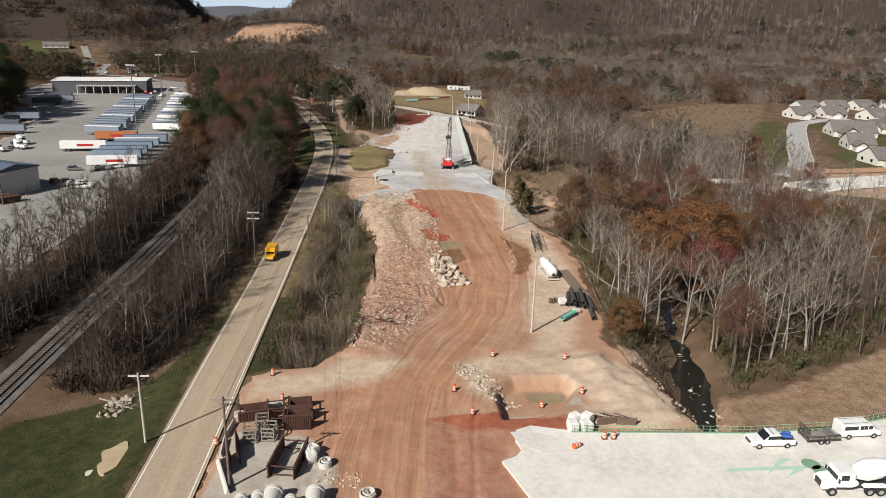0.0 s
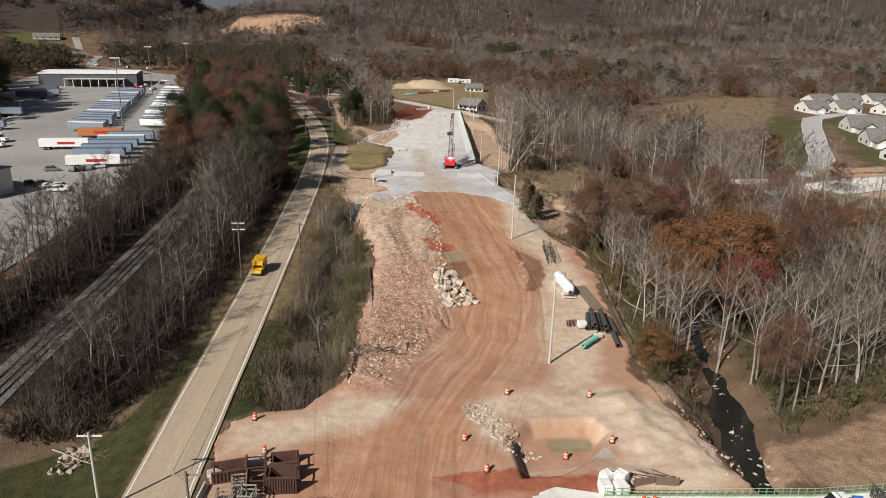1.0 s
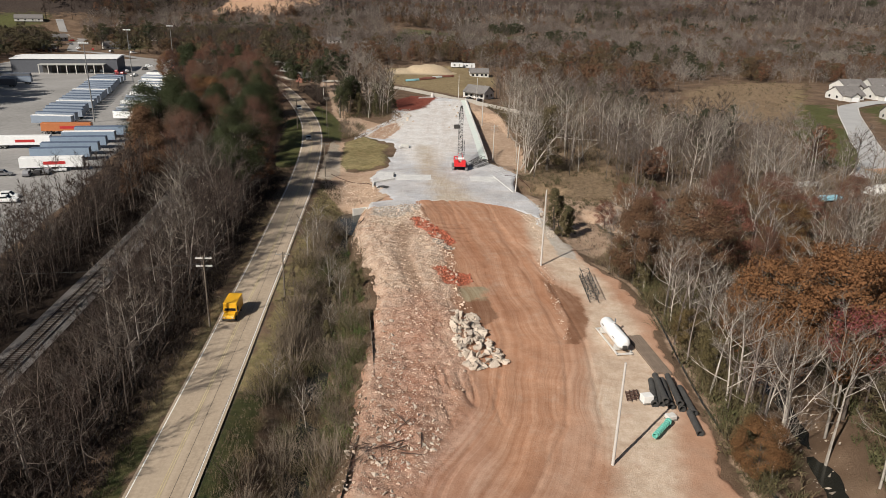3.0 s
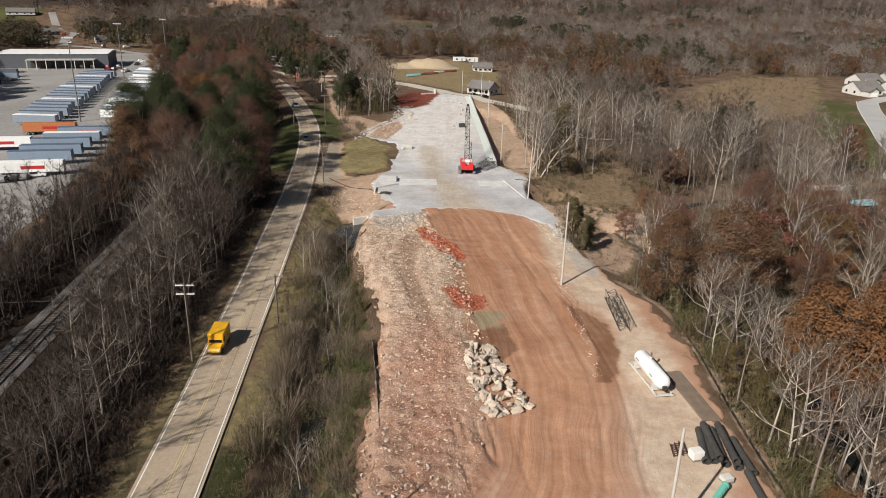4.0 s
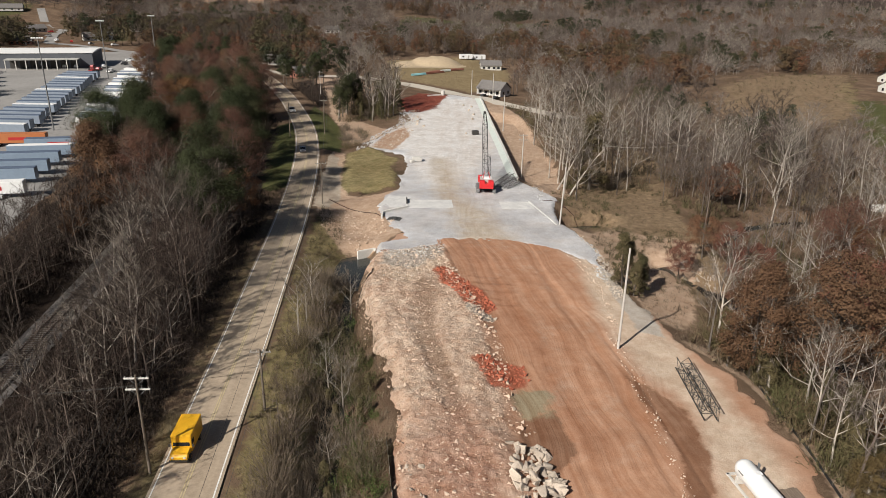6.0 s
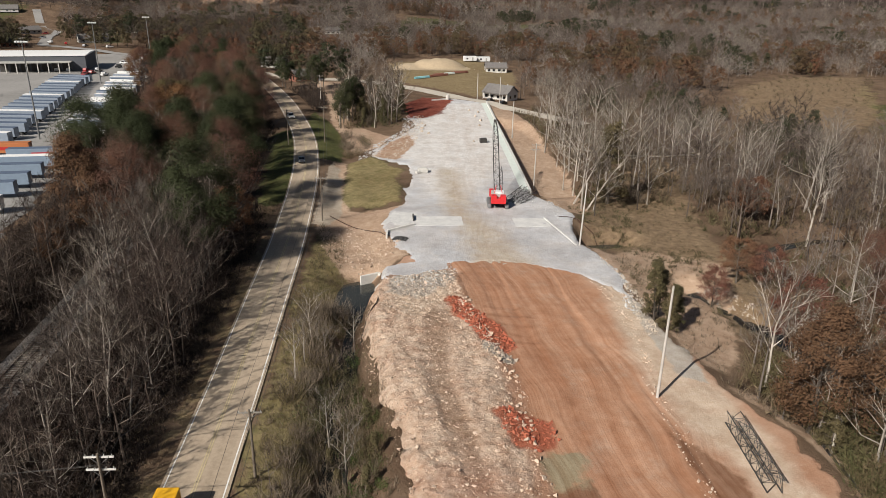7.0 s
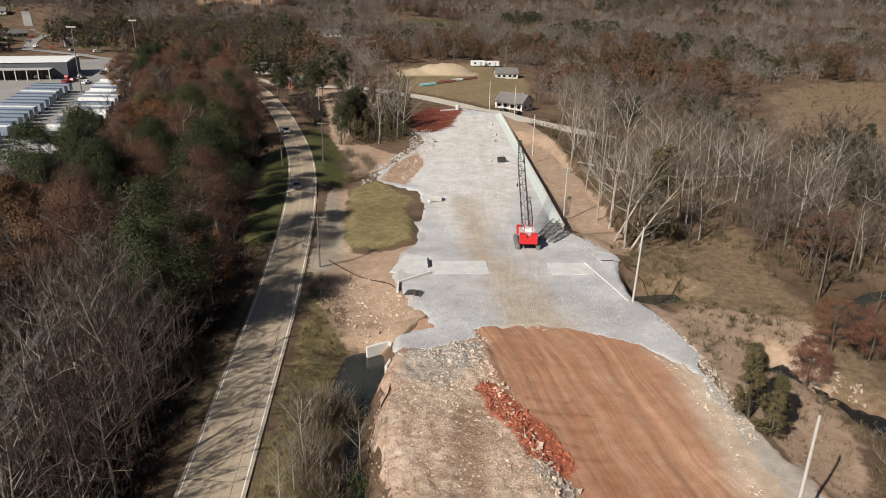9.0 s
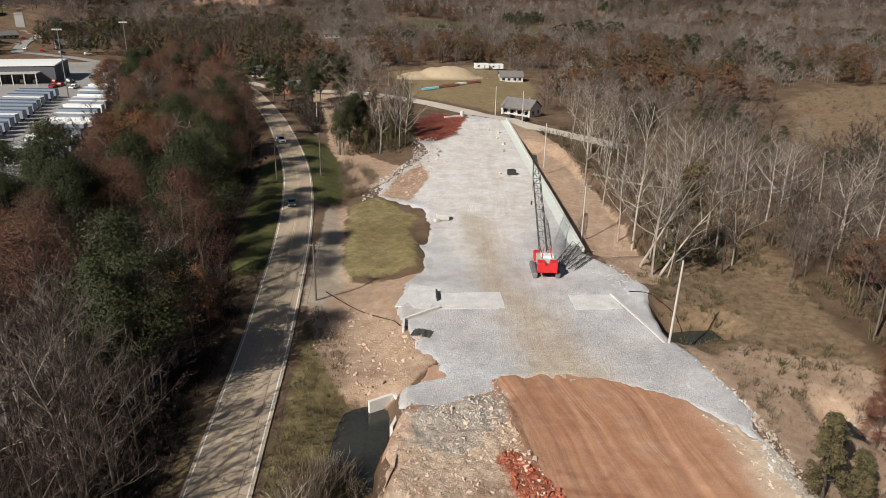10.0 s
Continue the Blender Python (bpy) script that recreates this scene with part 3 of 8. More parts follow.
REDBED = [(3.6, 83), (7.3, 83.6), (12.8, 84.2), (16, 80), (13, 73.6), (15, 60), (15, 45), (3.2, 45), (3.3, 67)]
drape("dirt_ground", SITE, 0.27, M["dirt"], {
    "rubble": lambda x, y: zone(x, y, RUBBLE, 3.5),
    "bed": several((REDBED, 2.0)),
    "rosy": several(([(-14, 88), (-6, 90), (-2, 82), (-4, 70), (-10, 78)], 3.0), ([(-8, 100), (-6, 128), (-4, 150), (2, 158), (8, 150), (8, 130), (4, 110), (0, 98)], 10)),
    "haul": [(2, 222), (25, 220), (29, 205), (26, 178), (25, 160), (24, 140), (20, 120), (10, 104), (-6, 96), (-14, 86), (-10, 78), (-3, 66), (-3, 40), (3, 40), (3, 70), (4, 84), (12, 88), (12, 95), (10, 120), (9, 150), (9, 185), (5, 205)],
    "pale": several(([(26, 222), (33, 210), (33, 192), (36, 172), (37, 150), (35, 125), (29, 106), (22, 100), (24, 125), (28, 142), (31, 158), (27, 170), (27, 190), (29, 206)], 2.0), ([(-21, 95), (-12, 97), (-8, 102), (2, 101), (-4, 94), (-14, 90), (-21, 89)], 2.5), ([(22, 82), (27, 87), (25, 96), (14, 96), (13, 88), (10, 92), (9, 100), (20, 104), (31, 104), (38, 96), (40, 82), (33, 79.5)], 2.0), ([(-8, 200), (-4, 216), (4, 216), (3, 206), (-3, 195)], 2)),
    "red": several(([(1.8, 202.6), (3.4, 204), (6.4, 200.6), (8.6, 196), (10.0, 191.6), (11.0, 187), (8.6, 184.6), (5.6, 189.2), (4.2, 194.4), (2.4, 198.4)], 1.8), ([(5.4, 170.2), (7.6, 171.4), (9.2, 169.6), (12.2, 168.2), (12.2, 163.8), (9.6, 162.6), (7.4, 163.0), (5.6, 166.2)], 1.8), ([(8, 84.5), (16, 84), (25, 83.0), (24, 79.8), (14, 80.6), (8, 80)], 2.2), ([(3.6, 83.4), (7.3, 84.6), (12.8, 85.2), (17, 86), (19, 83), (14, 82), (8, 81.5)], 1.5)),
    "wet": several(([(25, 166), (28, 162), (30.5, 157), (29.5, 148), (26.5, 140), (24.5, 141), (26.5, 152)], 1.6), ([(9, 156), (14, 158), (15, 150), (10, 144)], 1.2)),
    "muddy": several(([(-2, 199), (1.6, 199), (1.2, 188), (0.8, 178), (2.6, 166), (4.4, 152), (2.4, 152), (0, 164), (-2, 177)], 1.6)),
    "scrape": lambda x, y: np.maximum(0.5 * zone(x, y, [(6, 223), (12, 223), (14.5, 206), (15.5, 190), (18, 168), (19, 150), (14, 150), (13, 170), (9.5, 190), (7, 206)], 3.5), several(*[([(x0, y0), (x1, y1), (x1, y1 - 0.9), (x0, y0 - 1.1)], 0.5) for x0, y0, x1, y1 in ((7.4, 201.4, 13.6, 200.0), (8.0, 198.4, 15.2, 197.0), (8.6, 195.6, 14.4, 193.6), (9.6, 192.4, 13.0, 190.6), (10.6, 189.4, 14.6, 188.4))])(x, y)),
    "grey": several(([(30.0, 222), (32.6, 214), (31.8, 203), (31.0, 190), (31.6, 178), (34.6, 176), (36, 190), (34, 206), (35, 216)], 1.2), ([(-8, 206), (-6, 215), (3, 216), (4.4, 211), (1, 207), (-3, 203)], 2.0), ([(6.0, 188), (8.2, 186.8), (10.2, 183.2), (8.8, 181.8), (6.2, 185)], 0.8), ([(12, 85.5), (26, 89), (26.5, 86.5), (17, 86.3)], 1.0), ([(-21, 80), (-11, 79), (-7, 73), (-8, 60), (-22, 60)], 1.5)),
    "puddle": several(([(9.2, 162.5), (13.8, 162.5), (13.6, 157), (9.6, 156.3)], 2.6), ([(19, 90.5), (24.5, 91), (25, 93.6), (19, 93.6)], 1.2)),
    "ruts": lambda x, y: (1 - smooth(to_line(x, y, HAUL)[0], 8, 14)) * (1 - 0.75 * zone(x, y, RUBBLE)) * (1 - 0.5 * zone(x, y, REDBED)),
}, "red and tan bare earth of a road-building site, rutted by wheels", extra=worked)
drape("gravel_ground", PAD, 0.5, M["gravel"], {
    "pale": several(([(1, 262), (-2, 300), (-12, 306), (0, 345), (6, 400), (31, 402), (29, 330), (26, 300), (18, 280), (12, 262)], 4)),
    "tan": several(([(8, 218), (20, 218), (15, 238), (11, 252), (11, 290), (6, 290), (5, 252), (8, 236)], 4.5)),
    "red": several(([(-6, 370), (4, 366), (11, 376), (15, 396), (19, 412), (6, 420), (-8, 400)], 3.5)),
    "earth": several(([(-13, 304), (-6, 300), (0, 322), (-2, 336), (-8, 325)], 2)),
    "ruts": lambda x, y: 1 - smooth(to_line(x, y, HAUL)[0], 4, 9),
}, "grey crushed stone bed laid over the new roadway", lift=0.07, extra=lambda x, y: 0.02 * rough_heap(x, y, 2.5, 3, 0.7), slope=0.35)
drape("yard_pavement", YARD, 3.0, M["yard"], {}, "pale grey paved truck yard", lift=0.1)


# ---- roads ----
def ribbon(name, line, left, right, height, material, label="", step=4.0, category="road", cut=None):
    """A flat band along a line, between two offsets to its right; cut: (on, off) lengths of dashes."""
    pts = []
    for (ax, ay), (bx, by) in zip(line[:-1], line[1:]):
        n = max(1, round(math.hypot(bx - ax, by - ay) / step))
        pts += [(ax + (bx - ax) * k / n, ay + (by - ay) * k / n) for k in range(n)]
    p = np.array(pts + [line[-1]])
    for _ in range(6):
        p[1:-1] = 0.5 * p[1:-1] + 0.25 * (p[:-2] + p[2:])
    t = np.gradient(p, axis=0)
    t /= np.linalg.norm(t, axis=1)[:, None]
    nrm = np.stack([t[:, 1], -t[:, 0]], 1)
    a, b = p + nrm * left, p + nrm * right
    z = height(p[:, 0], p[:, 1])
    v = np.concatenate([np.column_stack([a, z]), np.column_stack([b, z])])
    n = len(p)
    i = np.arange(n - 1)
    f = np.stack([i, i + n, i + n + 1, i + 1], 1)
    ob = mesh_object(name, v, f, material)
    return tagged(ob, label, category, kind="structure") if label else ob


rz = lambda x, y: road_z(y) + 0.06
road = ribbon("road", ROAD, -3.65, 3.7, rz, M["asphalt"], "weathered two-lane asphalt road with white edge lines")
for nm, a, b, mt in (("edge_line", -3.32, -3.18, "white_line"), ("edge_line", 3.19, 3.35, "white_line"), ("centre_line", -0.20, -0.08, "yellow_line"), ("centre_line", 0.08, 0.20, "yellow_line")):
    ln = ribbon(nm, ROAD, a, b, lambda x, y: road_z(y) + 0.08, M[mt])
    ln.parent = road

# ---- trees ----
def tube(path, radii, sides):
    """Places and triangles of a tapered tube along a path."""
    path = np.asarray(path, float)
    n = len(path)
    t = np.gradient(path, axis=0)
    t /= np.linalg.norm(t, axis=1)[:, None] + 1e-9
    ref = np.array([1.0, 0, 0]) if abs(t[0, 2]) > 0.8 else np.array([0, 0, 1.0])
    u = np.cross(t, ref)
    u /= np.linalg.norm(u, axis=1)[:, None] + 1e-9
    w = np.cross(t, u)
    ang = np.arange(sides) * 2 * math.pi / sides
    v = path[:, None] + np.asarray(radii)[:, None, None] * (np.cos(ang)[None, :, None] * u[:, None] + np.sin(ang)[None, :, None] * w[:, None])
    f = []
    for i in range(n - 1):
        for j in range(sides):
            a, b = i * sides + j, i * sides + (j + 1) % sides
            f += [(a, b, b + sides), (a, b + sides, a + sides)]
    return v.reshape(-1, 3), np.array(f)


def slivers(p, d, length, width, rng, face=None):
    """Thin pointed triangles at places p along directions d; face: the way their flat side looks."""
    side = rng.normal(size=p.shape) if face is None else np.cross(face, d)
    side -= d * (side * d).sum(1)[:, None]
    side /= np.linalg.norm(side, axis=1)[:, None] + 1e-9
    v = np.stack([p - side * width[:, None] / 2, p + side * width[:, None] / 2, p + d * length[:, None]], 1)
    n = len(p)
    return v.reshape(-1, 3), np.arange(3 * n).reshape(n, 3)


def join(chunks):
    vs, fs, k = [], [], 0
    for v, f in chunks:
        vs.append(v)
        fs.append(f + k)
        k += len(v)
    return (np.concatenate(vs), np.concatenate(fs)) if vs else (np.zeros((0, 3)), np.zeros((0, 3), int))


def unit(v):
    return v / (np.linalg.norm(v, axis=-1, keepdims=True) + 1e-9)


def bare_tree(seed, h, limbs=8, twigs=9, width=0.05, forks=5, spread=0.55, lean=0.0, first=0.35, low=False):
    """A leafless tree: the arrays of its trunk with limbs, and of its crown of branches and twigs."""
    rng = np.random.RandomState(seed)
    trunk, crown = [], []
    sway = rng.normal(0, 0.035 * h, (6, 2)).cumsum(0) * 0.45
    k = np.linspace(0, 1, 6)
    path = np.column_stack([sway[:, 0] * k + lean * h * k, sway[:, 1] * k, h * 0.92 * k])
    path[0, 2] = -0.3
    r0 = 0.0105 * h + 0.03
    trunk.append(tube(path, r0 * (1 - 0.86 * k), 3 if low else 5))
    for i in range(limbs):
        f = first + (0.97 - first) * (i + rng.rand()) / limbs
        p = np.array([np.interp(f, k, path[:, c]) for c in range(3)])
        az = i * 2.4 + rng.rand()
        up = 0.32 + 0.8 * f + rng.normal(0, 0.2)
        d = unit(np.array([math.cos(az), math.sin(az), up]))
        ln = h * spread * (1.15 - 0.75 * f) * (0.75 + 0.5 * rng.rand())
        q = [p]
        for s in range(3):
            d = unit(d + np.array([0, 0, 0.14]) + rng.normal(0, 0.16, 3))
            q.append(q[-1] + d * ln / 3)
        rl = r0 * (1 - 0.86 * f) * 0.62
        trunk.append(tube(q, rl * np.array([1, 0.75, 0.5, 0.2]), 3))
        q = np.array(q)
        starts, dirs = [], []
        for b in range(forks):
            g = 0.25 + 0.75 * (b + rng.rand()) / forks
            s = min(2, int(g * 3))
            o = q[s] + (q[s + 1] - q[s]) * (g * 3 - s)
            bd = unit(unit(q[s + 1] - q[s]) + rng.normal(0, 0.55, 3) + np.array([0, 0, 0.25]))
            bl = ln * 0.42 * (0.7 + 0.6 * rng.rand()) * (1.2 - 0.5 * g)
            mid = o + bd * bl * 0.5 + rng.normal(0, 0.06 * bl, 3)
            end = o + bd * bl + np.array([0, 0, 0.1 * bl])
            if low:
                crown.append(slivers(o[None], unit(end - o)[None], np.array([bl]), np.array([width * 2.2]), rng))
            else:
                trunk.append(tube([o, mid, end], np.array([0.40, 0.28, 0.11]) * max(rl, 0.05), 3))
            tt = np.linspace(0.2, 1, twigs)[:, None]
            starts.append(o + (end - o) * tt)
            dirs.append(unit(bd + rng.normal(0, 0.62, (twigs, 3)) + np.array([0, 0, 0.2])))
        sp, sd = np.concatenate(starts), np.concatenate(dirs)
        n = len(sp)
        crown.append(slivers(sp, sd, (0.10 + 0.10 * rng.rand(n)) * h * spread * 0.85 + 0.25, width * (0.6 + 0.8 * rng.rand(n)), rng))
    return join(trunk), join(crown)


def far_tree(seed, h, limbs, twigs, width, spread=0.3, first=0.35):
    """A leafless tree seen from afar: slivers for its stem, limbs and twigs."""
    rng = np.random.RandomState(seed)
    az = np.arange(limbs) * 2.4 + rng.rand(limbs)
    f = first + (0.95 - first) * (np.arange(limbs) + rng.rand(limbs)) / limbs
    p = np.column_stack([rng.normal(0, 0.01 * h, limbs), rng.normal(0, 0.01 * h, limbs), f * h * 0.85])
    d = unit(np.column_stack([np.cos(az), np.sin(az), 0.35 + 0.9 * f]))
    ln = h * spread * (1.4 - f) * (0.8 + 0.4 * rng.rand(limbs))
    up = np.array([[0, 0, 1.0]])
    chunks = [slivers(np.array([[0, 0, -0.3]]), up, np.array([h]), np.array([0.022 * h]), rng), slivers(np.array([[0, 0, -0.3]]), up, np.array([h]), np.array([0.022 * h]), rng)]
    chunks.append(slivers(p, d, ln, np.full(limbs, width * 1.6), rng))
    k = limbs * twigs
    pick = np.repeat(np.arange(limbs), twigs)
    t = 0.3 + 0.7 * rng.rand(k) ** 0.7
    q = p[pick] + d[pick] * (ln[pick] * t)[:, None]
    e = unit(d[pick] * 0.8 + rng.normal(0, 0.6, (k, 3)) + np.array([0, 0, 0.25]))
    chunks.append(slivers(q, e, h * (0.06 + 0.09 * rng.rand(k)), width * (0.6 + 0.7 * rng.rand(k)), rng))
    return join(chunks)


def leafy_tree(seed, h, leaves=2600, size=0.42, shape="round", clumps=46, base=0.22):
    """A tree in leaf: trunk with limbs, and a crown of leaf tufts gathered in uneven clumps with gaps."""
    rng = np.random.RandomState(seed)
    k = np.linspace(0, 1, 5)
    path = np.column_stack([rng.normal(0, 0.02 * h, 5) * k, rng.normal(0, 0.02 * h, 5) * k, h * 0.9 * k - 0.2])
    trunk = [tube(path, (0.015 * h + 0.04) * (1 - 0.88 * k), 5)]
    cen, rad = [], []
    for i in range(clumps):
        f = base + (0.98 - base) * rng.rand() ** 0.8
        if shape == "cone":
            reach = 0.20 * h * (1.05 - f) ** 0.8 + 0.02 * h
        elif shape == "pine":
            reach = 0.24 * h * math.sin(math.pi * min(0.98, 0.25 + 0.75 * (f - base) / (1 - base))) + 0.02 * h
        else:
            reach = 0.36 * h * math.sqrt(max(0.03, 1 - ((f - 0.58) / 0.45) ** 2))
        az, q = rng.rand() * 6.283, reach * (0.35 + 0.65 * math.sqrt(rng.rand()))
        c = np.array([math.cos(az) * q, math.sin(az) * q, f * h])
        cen.append(c)
        rad.append(h * (0.055 + 0.05 * rng.rand()) * (0.75 if shape == "cone" else 1))
        if i % 3 == 0:
            o = np.array([0, 0, max(0.1 * h, f * h - 0.5 * q)])
            trunk.append(tube([o, (o + c) / 2 + np.array([0, 0, -0.03 * h]), c], 0.004 * h * np.array([1, 0.7, 0.3]) + 0.015, 3))
    cen, rad = np.array(cen), np.array(rad)
    pick = rng.randint(0, clumps, leaves)
    off = unit(rng.normal(size=(leaves, 3))) * (rng.rand(leaves, 1) ** 0.45) * rad[pick][:, None] * np.array([1.25, 1.25, 0.8])
    p = cen[pick] + off
    mid = cen.mean(0) - np.array([0, 0, 0.12 * h])
    face = unit(0.75 * unit(off) + 0.55 * unit(p - mid) + np.array([0, 0, 0.2]) + rng.normal(0, 0.33, (leaves, 3)))
    d = np.cross(face, rng.normal(size=(leaves, 3)))
    d = unit(d + np.array([0, 0, -0.25]) * (1 - np.abs(face[:, 2:3])))
    crown = slivers(p, d, size * (0.7 + 0.7 * rng.rand(leaves)), size * (0.6 + 0.7 * rng.rand(leaves)), rng, face)
    return join(trunk), crown


def bush(seed, h, n=160, width=0.05, leaves=0, size=0.25):
    """A many-stemmed bush of stems and twigs, with some leaves."""
    rng = np.random.RandomState(seed)
    chunks = []
    m = n // 4
    az, r = rng.rand(m) * 6.283, rng.rand(m) ** 0.6 * 0.35 * h
    p = np.column_stack([np.cos(az) * r, np.sin(az) * r, np.full(m, -0.1)])
    d = unit(np.column_stack([np.cos(az) * r / h * 1.6 + rng.normal(0, 0.25, m), np.sin(az) * r / h * 1.6 + rng.normal(0, 0.25, m), np.ones(m)]))
    ln = h * (0.6 + 0.5 * rng.rand(m))
    chunks.append(slivers(p, d, ln, np.full(m, width * 1.4), rng))
    pick = rng.randint(0, m, n)
    t = 0.3 + 0.6 * rng.rand(n)
    q = p[pick] + d[pick] * (ln[pick] * t)[:, None]
    e = unit(d[pick] + rng.normal(0, 0.5, (n, 3)))
    chunks.append(slivers(q, e, h * (0.15 + 0.2 * rng.rand(n)), width * (0.6 + 0.6 * rng.rand(n)), rng))
    if leaves:
        pick = rng.randint(0, m, leaves)
        q = p[pick] + d[pick] * (ln[pick] * (0.15 + 0.8 * rng.rand(leaves)))[:, None] + rng.normal(0, 0.10 * h, (leaves, 3))
        q[:, 2] = np.maximum(q[:, 2], 0.05)
        chunks.append(slivers(q, unit(rng.normal(size=(leaves, 3))), size * (0.7 + 0.7 * rng.rand(leaves)), size * (0.6 + 0.6 * rng.rand(leaves)), rng))
    return join(chunks)


def raw_mesh(name, arrays, material):
    ob = mesh_object(name, arrays[0], arrays[1], material, smooth_shade=False)
    return ob


def grow(name, arrays, trunk_mat, crown_mat, label, category, group=""):
    """A tree as a thing with two parts, at the origin."""
    top = new(name)
    top.empty_display_size = 0.5
    for nm, arr, mt in (("trunk", arrays[0], trunk_mat), ("crown", arrays[1], crown_mat)):
        if arr is not None:
            raw_mesh(nm, arr, mt).parent = top
    return tagged(top, label, category, group)


SEEDS = []
for s in range(6):
    SEEDS.append(grow("bare_tree", bare_tree(10 + s, 15, limbs=8 + s % 3, twigs=10, width=0.04, lean=(0.0, 0.06, -0.05, 0.1, 0, 0.03)[s], first=(0.25, 0.4, 0.3, 0.45, 0.2, 0.35)[s], spread=(0.5, 0.42, 0.55, 0.4, 0.6, 0.48)[s]), M["bark_pale"], M["twig_pale"], "tall leafless tree with pale grey bark and fine twigs", "tree", "bare creekside trees"))
BROWN = [grow("thicket_tree", bare_tree(40 + s, 13, limbs=10, twigs=11, forks=5, width=0.045, spread=0.42 + 0.05 * s, first=0.2 + 0.08 * s), M["bark_mid"], M["twig_grey" if s == 3 else "twig_brown"], "leafless brown-twigged tree in a dense thicket", "tree", "bare thicket trees") for s in range(4)]
OAKS = [grow("oak_tree", leafy_tree(60 + s, 15, 20000, 0.19, clumps=78), M["bark_brown"], M["leaf_oak"], "broad oak holding dry olive-brown leaves", "tree", "brown oaks") for s in range(3)]
REDS = [grow("red_tree", leafy_tree(70 + s, 11, 10000, 0.16, clumps=64, base=0.3), M["bark_brown"], M["leaf_red"], "tree with dull red-brown autumn leaves", "tree", "red autumn trees") for s in range(2)]
RUST = [grow("oak_tree", leafy_tree(66 + s, 15, 18000, 0.18, ("pine", "round")[s], clumps=72), M["bark_brown"], M["leaf_rust"], "broad oak full of rust-orange autumn leaves", "tree", "brown oaks") for s in range(2)]
PINES = [grow("pine_tree", leafy_tree(80 + s, 17, 24000, 0.15, "pine", 56, 0.36), M["bark_brown"], M["leaf_green"], "dark green pine with an open uneven crown", "tree", "pines") for s in range(3)]
THIN = [grow("autumn_tree", leafy_tree(120 + s, 20, 15000, 0.125, "pine", 80, (0.34, 0.25, 0.42)[s]), M["bark_mid"], M["leaf_pink"], "tall tree with thin pinkish-brown autumn leaves", "tree", "thin autumn trees") for s in range(3)]
CRIMSON = [grow("red_tree", leafy_tree(126, 18, 3000, 0.24, clumps=30, base=0.62), M["bark_mid"], M["leaf_crimson"], "pale-limbed tree with a crimson top", "tree", "red autumn trees")]
CEDARS = [grow("cedar_tree", leafy_tree(90 + s, 8, 4200, 0.18, "cone", 60, 0.05), M["bark_brown"], M["leaf_cedar"], "olive-green cedar of conical shape", "tree", "cedars") for s in range(2)]


def bush_thing(name, arr, mt, label, group):
    ob = raw_mesh(name, arr, mt)
    return tagged(ob, label, "bush", group)


BUSHES = [bush_thing("bush", bush(100 + s, 3.6, 260, 0.045, 160, 0.22), M["leaf_brush"], "olive and brown roadside bush with thin stems", "roadside bushes") for s in range(4)]
GREENB = [bush_thing("green_bush", bush(130 + s, 3.0, 110, 0.04, 300, 0.22), M["leaf_shrub"], "leafy green bush beside the spoil bank", "green bushes") for s in range(3)]
THORN = [bush_thing("bare_bush", bush(110 + s, 3.2, 300, 0.045), M["twig_tan"], "leafless brown bush of many stems", "brown bushes") for s in range(3)]

rng = np.random.RandomState(5)


def scatter(kinds, poly, n, lo, hi, gap=2.0, keep=None, tries=30):
    """Trees of those kinds inside a polygon, on the ground, no two nearer than gap."""
    xs, ys = [p[0] for p in poly], [p[1] for p in poly]
    placed = []
    for _ in range(n * tries):
        if len(placed) >= n:
            break
        x, y = rng.uniform(min(xs), max(xs)), rng.uniform(min(ys), max(ys))
        if inside(np.array([x]), np.array([y]), poly)[0] < 0 or (keep and not keep(x, y)):
            continue
        if any((x - a) ** 2 + (y - b) ** 2 < gap * gap for a, b in placed):
            continue
        placed.append((x, y))
        plant(kinds[rng.randint(len(kinds))], x, y, rng.uniform(lo, hi))


def plant(kind, x, y, size, turn=None):
    z = float(land(np.array([x]), np.array([y]))[0])
    ob = copy_thing(kind, pose(x, y, z - 0.1, rng.uniform(-3, 3), rng.uniform(-3, 3), rng.uniform(0, 360) if turn is None else turn))
    ob.scale = (size * rng.uniform(0.9, 1.1), size * rng.uniform(0.9, 1.1), size)
    return ob


def dry(x, y):
    """Off the roads, the railway, the creek and the worked ground."""
    p = (np.array([x]), np.array([y]))
    return (to_line(*p, ROAD)[0][0] > 7.5 and to_line(*p, RAIL)[0][0] > 4.5 and to_line(*p, CREEK)[0][0] > 4.5 and to_line(*p, SIDE_CREEK)[0][0] > 3.5
            and inside(*p, SITE)[0] < -1.5 and inside(*p, PAD)[0] < -2.5 and inside(*p, YARD)[0] < -1.5 and inside(*p, DECK)[0] < -2)


CREEK_TREES = [(43.6, 113.5, 1.15), (52.5, 117, 1.2), (55, 110.5, 1.1), (57.5, 102.5, 1.0), (64, 107, 1.05), (67, 108, 0.95), (54.5, 121, 1.2), (45, 127, 1.1), (73.5, 111, 1.0), (41, 127, 0.9), (61, 111, 1.1), (49.5, 122.5, 1.0)]
WOOD_A = [(-49, 98), (-43, 104), (-38, 118), (-36, 140), (-35.5, 200), (-48, 200), (-48, 150)]
WOOD_C = [(-52, 186), (-37, 186), (-37, 215), (-43, 240), (-58, 246), (-52, 200)]
FRINGE = [(-57, 240), (-44, 238), (-47, 262), (-49, 300), (-57, 345), (-66, 345), (-58, 300)]
